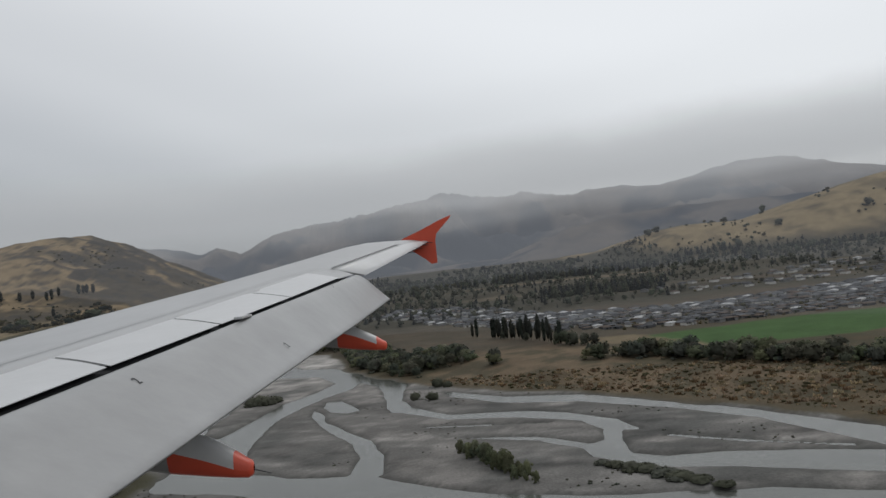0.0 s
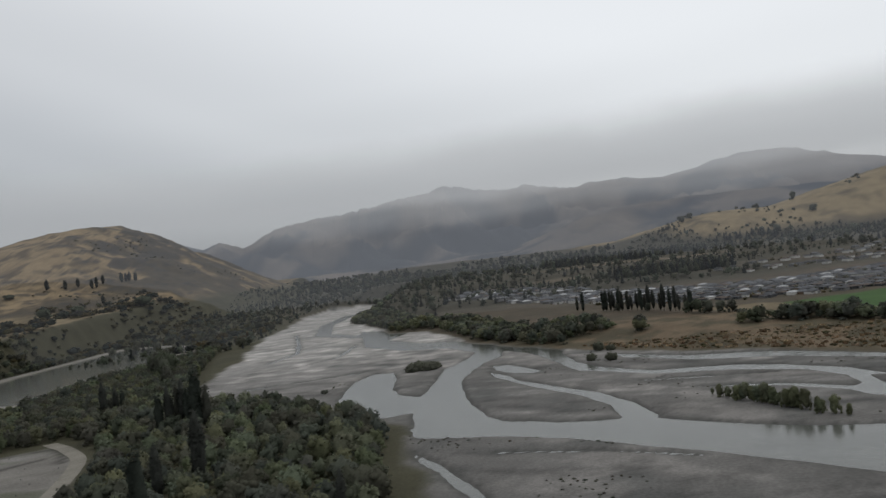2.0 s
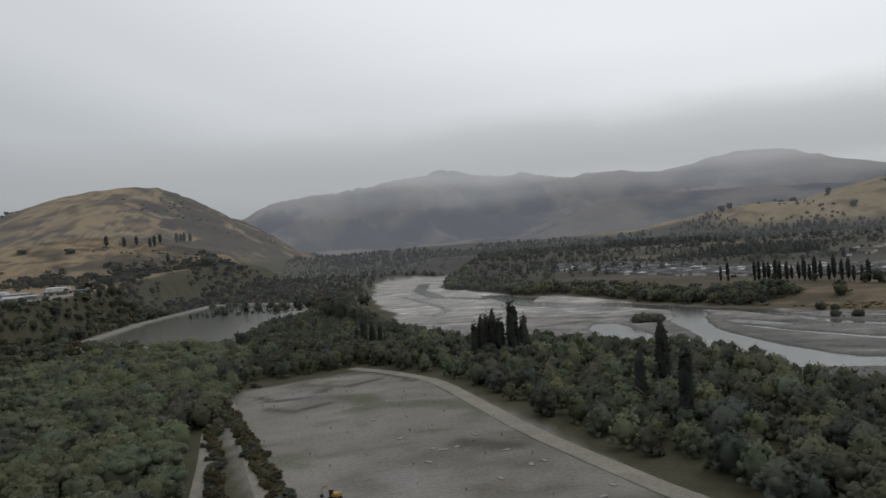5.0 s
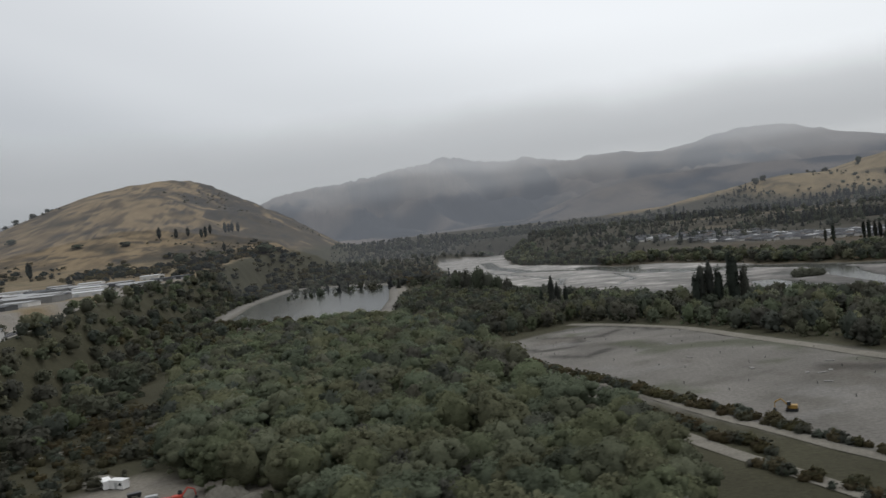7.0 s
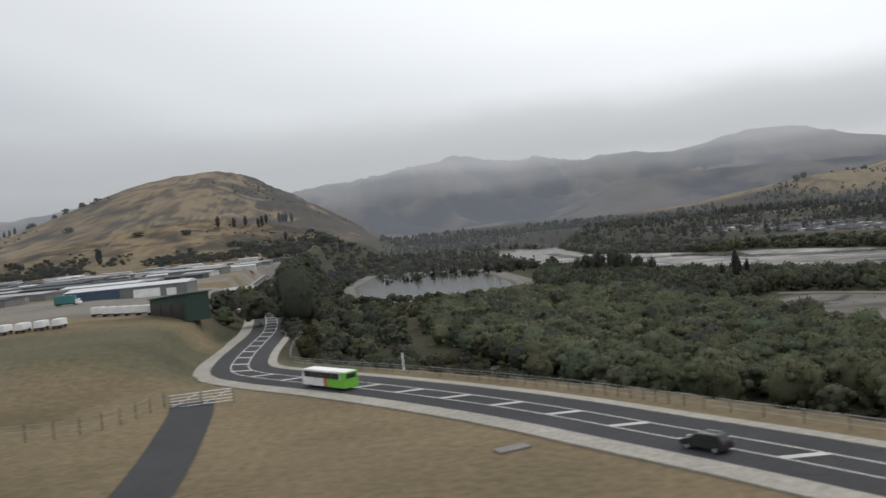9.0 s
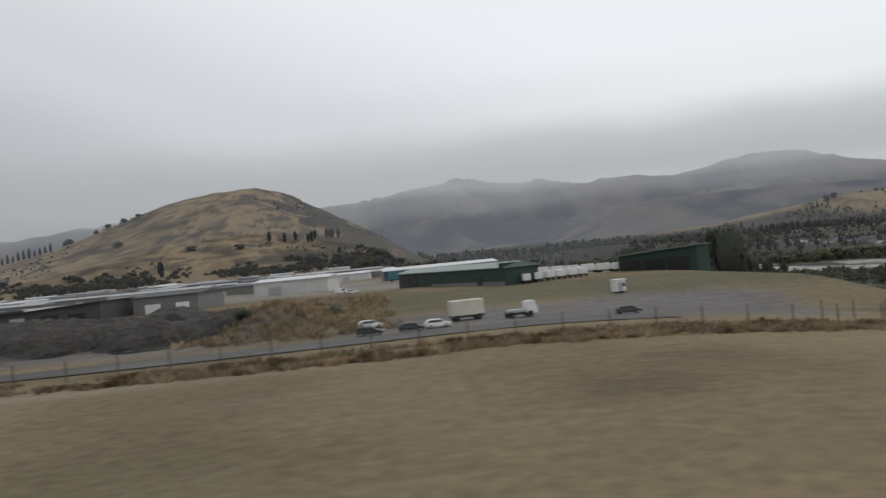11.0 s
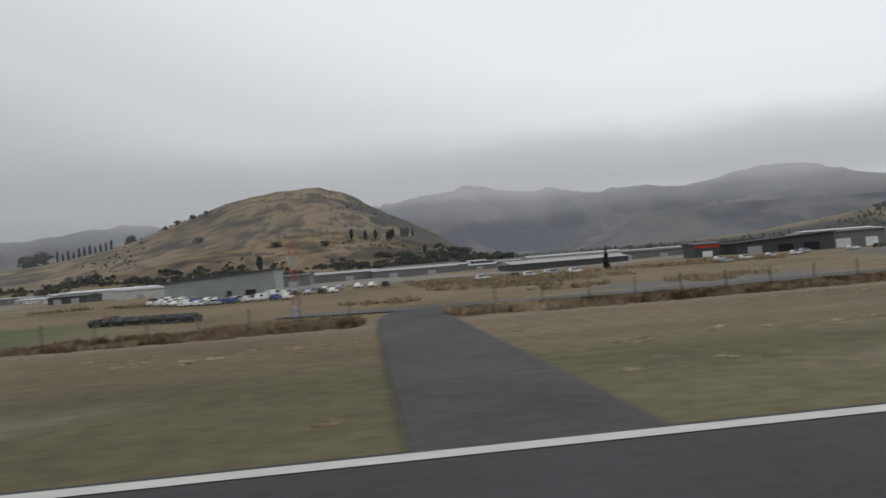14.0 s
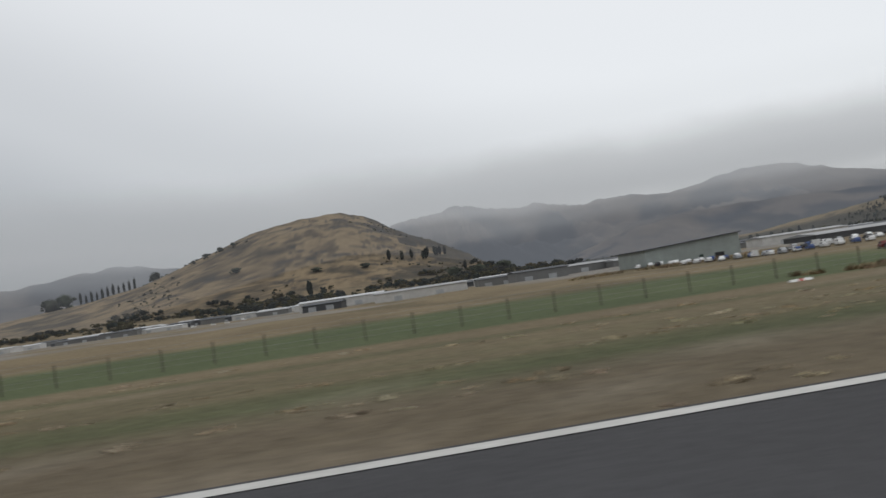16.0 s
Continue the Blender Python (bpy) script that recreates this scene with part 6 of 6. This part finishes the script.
for k, (x, y) in enumerate(scatter(-222, -146, 112, 250, 13, lambda x, y: inside(x, y, LOT) > 5)):
    bm = box_bm(-0.05, 0.05, -0.05, 0.05, -0.1, 0.5) if stake_me is None else None
    s = part("marker_stake", bm if bm else stake_me, M_BLACK)
    stake_me = s.data
    s.matrix_basis = pose(x, y, here(x, y), 0, 0, k * 31)
    tagged(s, "dark marker stake on the cleared lot", "stake", "stakes of the lot")

# ---- airfield furniture ----
fence = new("fence")
fence.location = (-372, 47, 0)
bm = bmesh.new()
tube(bm, (0, 0, -0.3), (0, 0, 1.30), 0.045, 0.04, 6)
post_me = bpy.data.meshes.new("post")
bm.to_mesh(post_me)
bm.free()
post_me.materials.append(M_TIMBER)
for k in range(94):
    x = -374 - 2.9 * k
    if abs(x + 515.4) > 3.0:
        part("post", post_me, None, fence, at=pose(x + 372, 0, here(x, 47)))
for a, b in ((-374, -512.4), (-518.4, -644)):
    for z in (0.25, 0.55, 0.85, 1.15, 1.4):
        bm = bmesh.new()
        tube(bm, (a + 372, 0, z), (b + 372, 0, z), 0.004, n=4)
        part("wire", bm, M_STEEL, fence)
tagged(fence, "post and wire fence along the airfield", "fence")


def marker(x, y):
    root = new("runway_marker")
    for k, (a, b, m) in enumerate(((-1.15, -0.25, M_WHITE), (-0.25, 0.25, M_RED), (0.25, 1.15, M_WHITE))):
        part("panel", shaped([(a, 0.0), (b, 0.0), (b, 0.26), (a, 0.26)], 0.26, 0.01, 0.2), m, root, "red panel" if k == 1 else "white panel")
    root.matrix_basis = pose(x, y, here(x, y), 0, 0, 4) @ Matrix.Diagonal((0.6, 0.6, 0.5, 1))
    return tagged(root, "white and red wedge marker on the grass", "runway marker", "runway markers")


marker(-567.5, 41), marker(-472, 38.3), marker(-663, 40)
for x, y in ((-531, 18.9), (-532.6, 23.4), (-534.2, 27.2), (-535.6, 30.4)):
    pad = tagged(part("concrete_pad", box_bm(-0.85, 0.85, -0.55, 0.55, -0.2, 0.02, 0.01), M_CONCRETE), "pale concrete pad flush in the grass", "concrete pad", "approach light pads")
    pad.matrix_basis = pose(x, y, -0.05)
    unit = new("approach_light")
    part("housing", box_bm(-0.24, 0.24, -0.1, 0.1, 0.12, 0.22, 0.02), M_WHITE, unit)
    for s in (-0.18, 0.18):
        part("leg", box_bm(s - 0.02, s + 0.02, -0.02, 0.02, 0, 0.13), M_STEEL, unit)
    unit.matrix_basis = pose(x + 0.3, y + 2.6, -0.04)
    tagged(unit, "low white approach light unit on the grass", "approach light", "approach lights")

mast = new("lattice_mast")
M_FADED = plain("faded_red_paint", (0.34, 0.11, 0.09))
for k in range(6):
    z0, z1, r = 0.9 * k, 0.9 * (k + 1), 0.26
    mat, tint = (M_FADED, "red painted steel") if k % 2 else (M_SILVER, "white painted steel")
    corners = [(r, r), (r, -r), (-r, -r), (-r, r)]
    for (x, y), (x2, y2) in zip(corners, corners[1:] + corners[:1]):
        part("leg", tube(bmesh.new(), (x, y, z0), (x, y, z1), 0.03, n=4), mat, mast, tint)
        part("brace", tube(bmesh.new(), (x, y, z0), (x2, y2, z1), 0.018, n=4), mat, mast, tint)
part("cabinet", box_bm(-0.3, 0.3, -0.3, 0.3, 0, 0.7, 0.03), M_SILVER, mast, "white equipment cabinet")
mast.matrix_basis = pose(-523, 58, here(-523, 58))
tagged(mast, "red and white lattice mast behind the fence", "mast")

slab = tagged(part("concrete_slab", box_bm(-1.0, 1.0, -0.5, 0.5, 0, 0.14, 0.03), M_CONCRETE), "pale concrete slab in dry grass", "slab")
slab.matrix_basis = pose(-324, 44, here(-324, 44) - 0.02, 0, 0, 20)
pole = new("marker_post")
bm = bmesh.new()
tube(bm, (0, 0, -0.2), (0, 0, 1.5), 0.09, 0.085, 10)
part("pole", bm, M_WHITE, pole)
part("cap", box_bm(-0.1, 0.1, -0.1, 0.1, 1.5, 1.54), M_SILVER, pole)
pole.matrix_basis = pose(-329.3, 76, here(-329.3, 76))
tagged(pole, "white marker post beside the road", "post")

gate = new("gate")
for x in (-2.6, 0.0, 2.6):
    bm = bmesh.new()
    tube(bm, (x, 0, -0.2), (x, 0, 1.25), 0.06, n=8)
    part("gate_post", bm, M_STEEL, gate)
for x0, x1 in ((-2.5, -0.1), (0.1, 2.5)):
    bm = bmesh.new()
    for z in (0.15, 0.4, 0.65, 0.9, 1.15):
        tube(bm, (x0, 0, z), (x1, 0, z), 0.035, n=6)
    tube(bm, (x0, 0, 0.15), (x1, 0, 1.15), 0.03, n=6)
    part("gate_leaf", bm, M_WHITE, gate)
gate.matrix_basis = pose(-346.4, 67.2, here(-346, 67), 0, 0, 8)
tagged(gate, "pale steel double gate across the track", "gate")
wire_fence = new("fence")
line = smooth([(-375, 52), (-362, 55), (-353, 58.5), (-349.3, 66.8)], 5)
for k, (x, y) in enumerate(line):
    part("post", post_me, None, wire_fence, at=pose(x + 353, y - 58.5, here(x, y)))
for z in (0.4, 0.8, 1.2):
    part("wire", strand([(x + 353, y - 58.5, here(x, y) + z) for x, y in line], 0.012), M_STEEL, wire_fence)
wire_fence.location = (-353, 58.5, 0)
tagged(wire_fence, "post and wire fence beside the track", "fence")

rail_fence = new("roadside_fence")
rail_fence.location = (-320, 60, ROAD_Z)
nrm_line = []
for (x, y), (x2, y2) in zip(road_line, road_line[1:]):
    d = math.hypot(x2 - x, y2 - y)
    nrm_line.append((x + (y2 - y) / d * 5.6, y - (x2 - x) / d * 5.6))
nrm_line = [p for p in nrm_line if 8 < p[1] < 120]
for x, y in nrm_line:
    part("post", post_me, None, rail_fence, at=pose(x + 320, y - 60, here(x, y) - ROAD_Z) @ Matrix.Diagonal((0.8, 0.8, 0.6, 1)))
for z in (0.3, 0.6, 0.8):
    part("wire", strand([(x + 320, y - 60, here(x, y) - ROAD_Z + z) for x, y in nrm_line], 0.016), M_STEEL, rail_fence)
tagged(rail_fence, "low post and wire fence along the road", "fence")


# ---- the airliner's wing, where it is as the shot opens ----
M_ALLOY = material("painted_alloy", (0.30, 0.305, 0.31), rough=0.38, metal=0.15, grain=(9, 0.05), wear=(1.1, 0.09), bump=0.02, spec=0.5)
M_ALLOY2 = material("paler_alloy", (0.43, 0.435, 0.44), rough=0.35, metal=0.1, grain=(9, 0.04), wear=(1.3, 0.07), bump=0.02, spec=0.5)
M_FLAP = material("worn_flap_paint", (0.24, 0.243, 0.245), rough=0.36, metal=0.1, grain=(6, 0.07), wear=(0.9, 0.14), bump=0.02, spec=0.4)
# near-black for small fittings and for the shade painted into the slot
M_GAP = material("slot_shade_and_fittings", (0.03, 0.03, 0.035), rough=0.8, grain=(8, 0.2), wear=(1, 0.2))
M_ORANGE = material("orange_paint", (0.52, 0.065, 0.030), rough=0.4, grain=(8, 0.06), wear=(1.2, 0.08), bump=0.02, spec=0.45)


def rail(*pts):
    """A line along the span: x and z for a given y, carried on straight past its ends."""
    a = np.array(pts)

    def at(y):
        k = int(np.clip(np.searchsorted(a[:, 1], y) - 1, 0, len(a) - 2))
        return a[k] + (a[k + 1] - a[k]) * (y - a[k, 1]) / (a[k + 1, 1] - a[k, 1])
    return at


LEAD = rail((-3.51, 6.49, 24.53), (-3.03, 7.63, 24.66), (-2.35, 9.27, 24.84), (-1.21, 12.0, 25.20), (-0.94, 12.65, 25.26), (-0.42, 13.93, 25.30), (-0.34, 14.0, 25.29))
HINGE = rail((-2.28, 4.19, 24.41), (-2.03, 6.26, 24.55), (-1.82, 8.01, 24.68), (-1.42, 9.37, 24.83), (-1.22, 10.04, 24.87), (-0.43, 12.71, 25.18), (-0.04, 14.0, 25.24))
SLOT = rail((-1.75, 3.19, 24.35), (-1.66, 4.05, 24.40), (-1.49, 5.60, 24.49), (-1.29, 7.37, 24.60), (-1.06, 9.51, 24.74), (-0.97, 10.26, 24.77))
NOSE = rail((-1.70, 3.09, 24.31), (-1.60, 3.98, 24.36), (-1.43, 5.51, 24.46), (-0.94, 9.88, 24.73))
TRAIL = rail((-1.15, 2.69, 24.08), (-1.10, 3.40, 24.10), (-0.97, 5.01, 24.18), (-0.78, 7.49, 24.26), (-0.54, 10.47, 24.40))


def skin(rows, thick=None):
    """A lofted skin through rows of points; with thick, closed below."""
    v, f = [], []
    m = len(rows[0])
    for r in rows:
        v += [tuple(p) for p in r]
    for i in range(len(rows) - 1):
        for j in range(m - 1):
            f.append((i * m + j, i * m + j + 1, (i + 1) * m + j + 1, (i + 1) * m + j))
    if thick:
        n = len(v)
        for r in rows:
            for j, p in enumerate(r):
                u = j / (m - 1)
                v.append((p[0], p[1], p[2] - thick * (0.15 + 0.85 * math.sin(math.pi * min(1, u * 0.8 + 0.2)))))
        k = len(rows)
        f += [tuple(n + q for q in reversed(g)) for g in f[:(k - 1) * (m - 1)]]
        for i in range(k - 1):
            a, b = i * m, (i + 1) * m
            f += [(a, b, n + b, n + a), (b + m - 1, a + m - 1, n + a + m - 1, n + b + m - 1)]
        f += [tuple(range(m - 1, -1, -1)) + tuple(n + j for j in range(m)), tuple((k - 1) * m + j for j in range(m)) + tuple(n + (k - 1) * m + j for j in range(m - 1, -1, -1))]
    return v, f


def bent(a, b, n, rise):
    return [a + (b - a) * t + np.array((0, 0, rise * math.sin(math.pi * t))) for t in np.linspace(0, 1, n)]


wing = new("aircraft_wing")
wing.location = (-2.0, 1.4, 24.4)
wing_back = Matrix.Translation(wing.location).inverted()


def wing_part(name, data, mat, parent=None, label="", flat=False):
    ob = part(name, data, mat, parent or wing, label)
    ob.data.transform(wing_back)
    if not flat:
        ob.data.polygons.foreach_set("use_smooth", np.ones(len(ob.data.polygons), bool))
    ob.data.update()
    return ob


span = [1.4, 3, 4.5, 6, 7.5, 9, 10.04]
wing_part("leading_box", skin([bent(LEAD(y), HINGE(y), 9, 0.035 * (1 - y / 22)) for y in span + [11, 12, 12.7, 13.4, 13.98]], 0.2), M_ALLOY)
up = np.array((0, 0, 0.012))
for (h0, s0), (h1, s1) in (((1.4, 1.2), (4.64, 4.03)), ((4.68, 4.07), (6.24, 5.58)), ((6.28, 5.62), (7.99, 7.35)), ((8.03, 7.39), (9.37, 9.45))):
    rows = [bent(HINGE(h0 + (h1 - h0) * t) + up, SLOT(s0 + (s1 - s0) * t) + up, 5, 0.006) for t in np.linspace(0, 1, 5)]
    wing_part("spoiler", skin(rows, 0.02), M_ALLOY2, label="white spoiler panel", flat=True)
wing_part("flap_shroud", skin([bent(HINGE(h), SLOT(q), 5, 0.01) for h, q in ((9.39, 9.47), (9.7, 9.85), (10.03, 10.3))], 0.03), M_ALLOY, label="grey panel between spoiler and aileron", flat=True)
ail_in, ail_out = np.array((-0.83, 10.5, 24.747)), np.array((0.064, 14.0, 25.221))
wing_part("aileron", skin([bent(HINGE(10.04 + 3.94 * t) + (0.012, 0, 0.004), ail_in + (ail_out - ail_in) * t, 5, 0.010) for t in np.linspace(0, 1, 6)], 0.04), M_ALLOY2)
wing_part("aileron_hinge", skin([[HINGE(y) + (-0.012, 0, 0.012), HINGE(y) + (0.012, 0, 0.013)] for y in (10.06, 11, 12, 12.7)]), M_GAP, label="dark hinge line of the aileron")
wing_part("panel_seam", skin([[LEAD(y) * 0.19 + HINGE(y) * 0.81 + (0, 0, 0.026), LEAD(y) * 0.178 + HINGE(y) * 0.822 + (0, 0, 0.025)] for y in span]), M_FLAP, label="fine seam along the wing skin")
wing_part("under_panel", skin([[HINGE(y) + (0.01, 0, -0.03), SLOT(y) + (-0.01, 0, -0.02)] for y in span]), M_GAP)
# dark sheet closes the slot, its shade put into the colour
wing_part("slot", skin([[SLOT(y) - (0.15, 0, 0.035), NOSE(y) + (0.07, 0, -0.03)] for y in span]), M_GAP, label="dark sheet for the shaded slot before the flap")


def flap_point(y, y2, t):
    a, b = NOSE(y), TRAIL(y2)
    return a + (b - a) * t + np.array((0, 0, 0.10 * math.sin(math.pi * t ** 0.62) * (1 - 0.55 * t)))


flap_rows = [[flap_point(a, b, t) for t in np.linspace(0, 1, 13)] for a, b in ((1.4, 1.2), (3, 2.8), (4.5, 4.4), (6, 6.1), (7.5, 7.8), (8.8, 9.2), (9.5, 10.0), (9.88, 10.47))]
flap = wing_part("flap", skin(flap_rows, 0.07), M_FLAP, label="lowered grey flap with worn paint")
wing_part("end_tab", ([(-0.98, 8.3, 24.33), (-0.93, 8.3, 24.26), (-1.05, 8.3, 24.19), (-1.12, 8.3, 24.25), (-0.98, 8.36, 24.33), (-0.93, 8.36, 24.26), (-1.05, 8.36, 24.19), (-1.12, 8.36, 24.25)], [(0, 1, 2, 3), (7, 6, 5, 4), (0, 4, 5, 1), (1, 5, 6, 2), (2, 6, 7, 3), (3, 7, 4, 0)]), M_FLAP, flap, flat=True)
for y, t in ((3.75, 0.40), (5.6, 0.78), (8.4, 0.22)):
    q = flap_point(y, y, t)
    nxt, far = flap_point(y, y, t + 0.04), flap_point(y + 0.1, y + 0.1, t)
    right, down = Vector(far - q).normalized(), Vector(nxt - q).normalized()
    out_ = right.cross(-down).normalized()
    txt = bpy.data.curves.new("numeral", "FONT")
    txt.body, txt.size, txt.extrude = "2", 0.075, 0.0008
    txt.materials.append(M_GAP)
    num = new("numeral", txt)
    num.parent = wing
    base = Vector(q) - Vector(wing.location) + out_ * 0.006
    num.matrix_basis = Matrix((( right.x, -down.x, out_.x, base.x), (right.y, -down.y, out_.y, base.y), (right.z, -down.z, out_.z, base.z), (0, 0, 0, 1)))
q = flap_point(5.75, 5.75, 0.06)
wing_part("patch_plate", box_bm(q[0] - 0.02, q[0] + 0.04, q[1] - 0.16, q[1] + 0.16, q[2] + 0.012, q[2] + 0.03, 0.004), M_ALLOY2, flap, flat=True)


def fairing(stations, yc, w, nose, root):
    """A canoe fairing under the flap: stations of x, bottom, side line and top; pale above, orange below, grey at its root."""
    rings_up, rings_lo = [], []
    for k, (x, zb, zm, zt) in enumerate(stations):
        b = w * (1 - 0.45 * (k / (len(stations) - 1)) ** 2)
        rings_up.append([(x, yc + u * b, zm + (zt - zm) * v) for u, v in ((-1, 0), (-0.97, 0.4), (-0.8, 0.75), (-0.45, 0.95), (0, 1), (0.45, 0.95), (0.8, 0.75), (0.97, 0.4), (1, 0))])
        rings_lo.append([(x, yc + u * b, zb + (zm - zb) * v) for u, v in ((1, 1), (0.97, 0.55), (0.8, 0.2), (0.45, 0.04), (0, 0), (-0.45, 0.04), (-0.8, 0.2), (-0.97, 0.55), (-1, 1))])
    pod = wing_part("flap_track_fairing", skin(rings_up[:-1]), M_ALLOY2, label="white pod under the flap, orange below")
    wing_part("pod_root", skin(rings_lo[:root + 1]), M_FLAP, pod, "grey root of the pod")
    wing_part("pod_belly", skin(rings_lo[root:-1]), M_ORANGE, pod, "orange belly of the pod")
    loops = [u + l[1:-1] for u, l in zip(rings_up[-2:], rings_lo[-2:])]
    c = np.mean(loops[1], axis=0)
    loops += [[tuple(c + (np.array(q) - c) * 0.8 + (nose * 0.7, 0, 0)) for q in loops[1]], [tuple(c + (np.array(q) - c) * 0.35 + (nose, 0, 0)) for q in loops[1]]]
    wing_part("pod_tip", skin([lp + lp[:1] for lp in loops]), M_ORANGE, pod, "orange blunt tip of the pod")
    bm = bmesh.new()
    tube(bm, tuple(c), tuple(c + (nose + 0.09, 0, -0.04)), 0.004, 0.002, 5)
    wing_part("drain_pipe", bm, M_GAP, pod, flat=True)


fairing(((-1.75, 23.84, 23.96, 24.03), (-1.63, 23.806, 23.94, 24.01), (-1.50, 23.772, 23.905, 23.99), (-1.31, 23.737, 23.835, 23.955), (-1.156, 23.712, 23.767, 23.855), (-1.09, 23.704, 23.748, 23.805)), 4.36, 0.085, 0.03, 2)
fairing(((-1.42, 24.03, 24.20, 24.29), (-1.265, 24.002, 24.185, 24.26), (-1.08, 23.967, 24.152, 24.235), (-0.89, 23.927, 24.085, 24.185), (-0.653, 23.895, 23.969, 24.05), (-0.58, 23.886, 23.945, 23.995)), 8.86, 0.11, 0.035, 2)
fence_ring = [(-0.40, 25.313), (-0.05, 25.44), (0.28, 25.575), (0.506, 25.649), (0.48, 25.597), (0.30, 25.43), (0.22, 25.349), (0.19, 25.24), (0.187, 25.146), (0.186, 24.834), (0.08, 24.826), (-0.011, 24.917), (-0.242, 25.094), (-0.40, 25.25)]
n = len(fence_ring)
fence_v = [(x, 14.0, z) for x, z in fence_ring] + [(x, 14.07, z) for x, z in fence_ring]
fence_f = [tuple(range(n)), tuple(range(2 * n - 1, n - 1, -1))] + [(i, i + n, (i + 1) % n + n, (i + 1) % n) for i in range(n)]
wing_part("wingtip_fence", (fence_v, fence_f), M_ORANGE, label="orange wingtip fence", flat=True)
for t in (0.62, 0.76, 0.88, 0.97):
    a = ail_in + (ail_out - ail_in) * t
    bm = bmesh.new()
    tube(bm, tuple(a + (-0.06, 0, 0.005)), tuple(a + (0.10, 0, -0.015)), 0.010, 0.006, 5)
    wing_part("static_wick", bm, M_GAP, flat=True)
tagged(wing, "pale grey airliner wing with lowered flaps and orange wingtip", "aircraft wing")
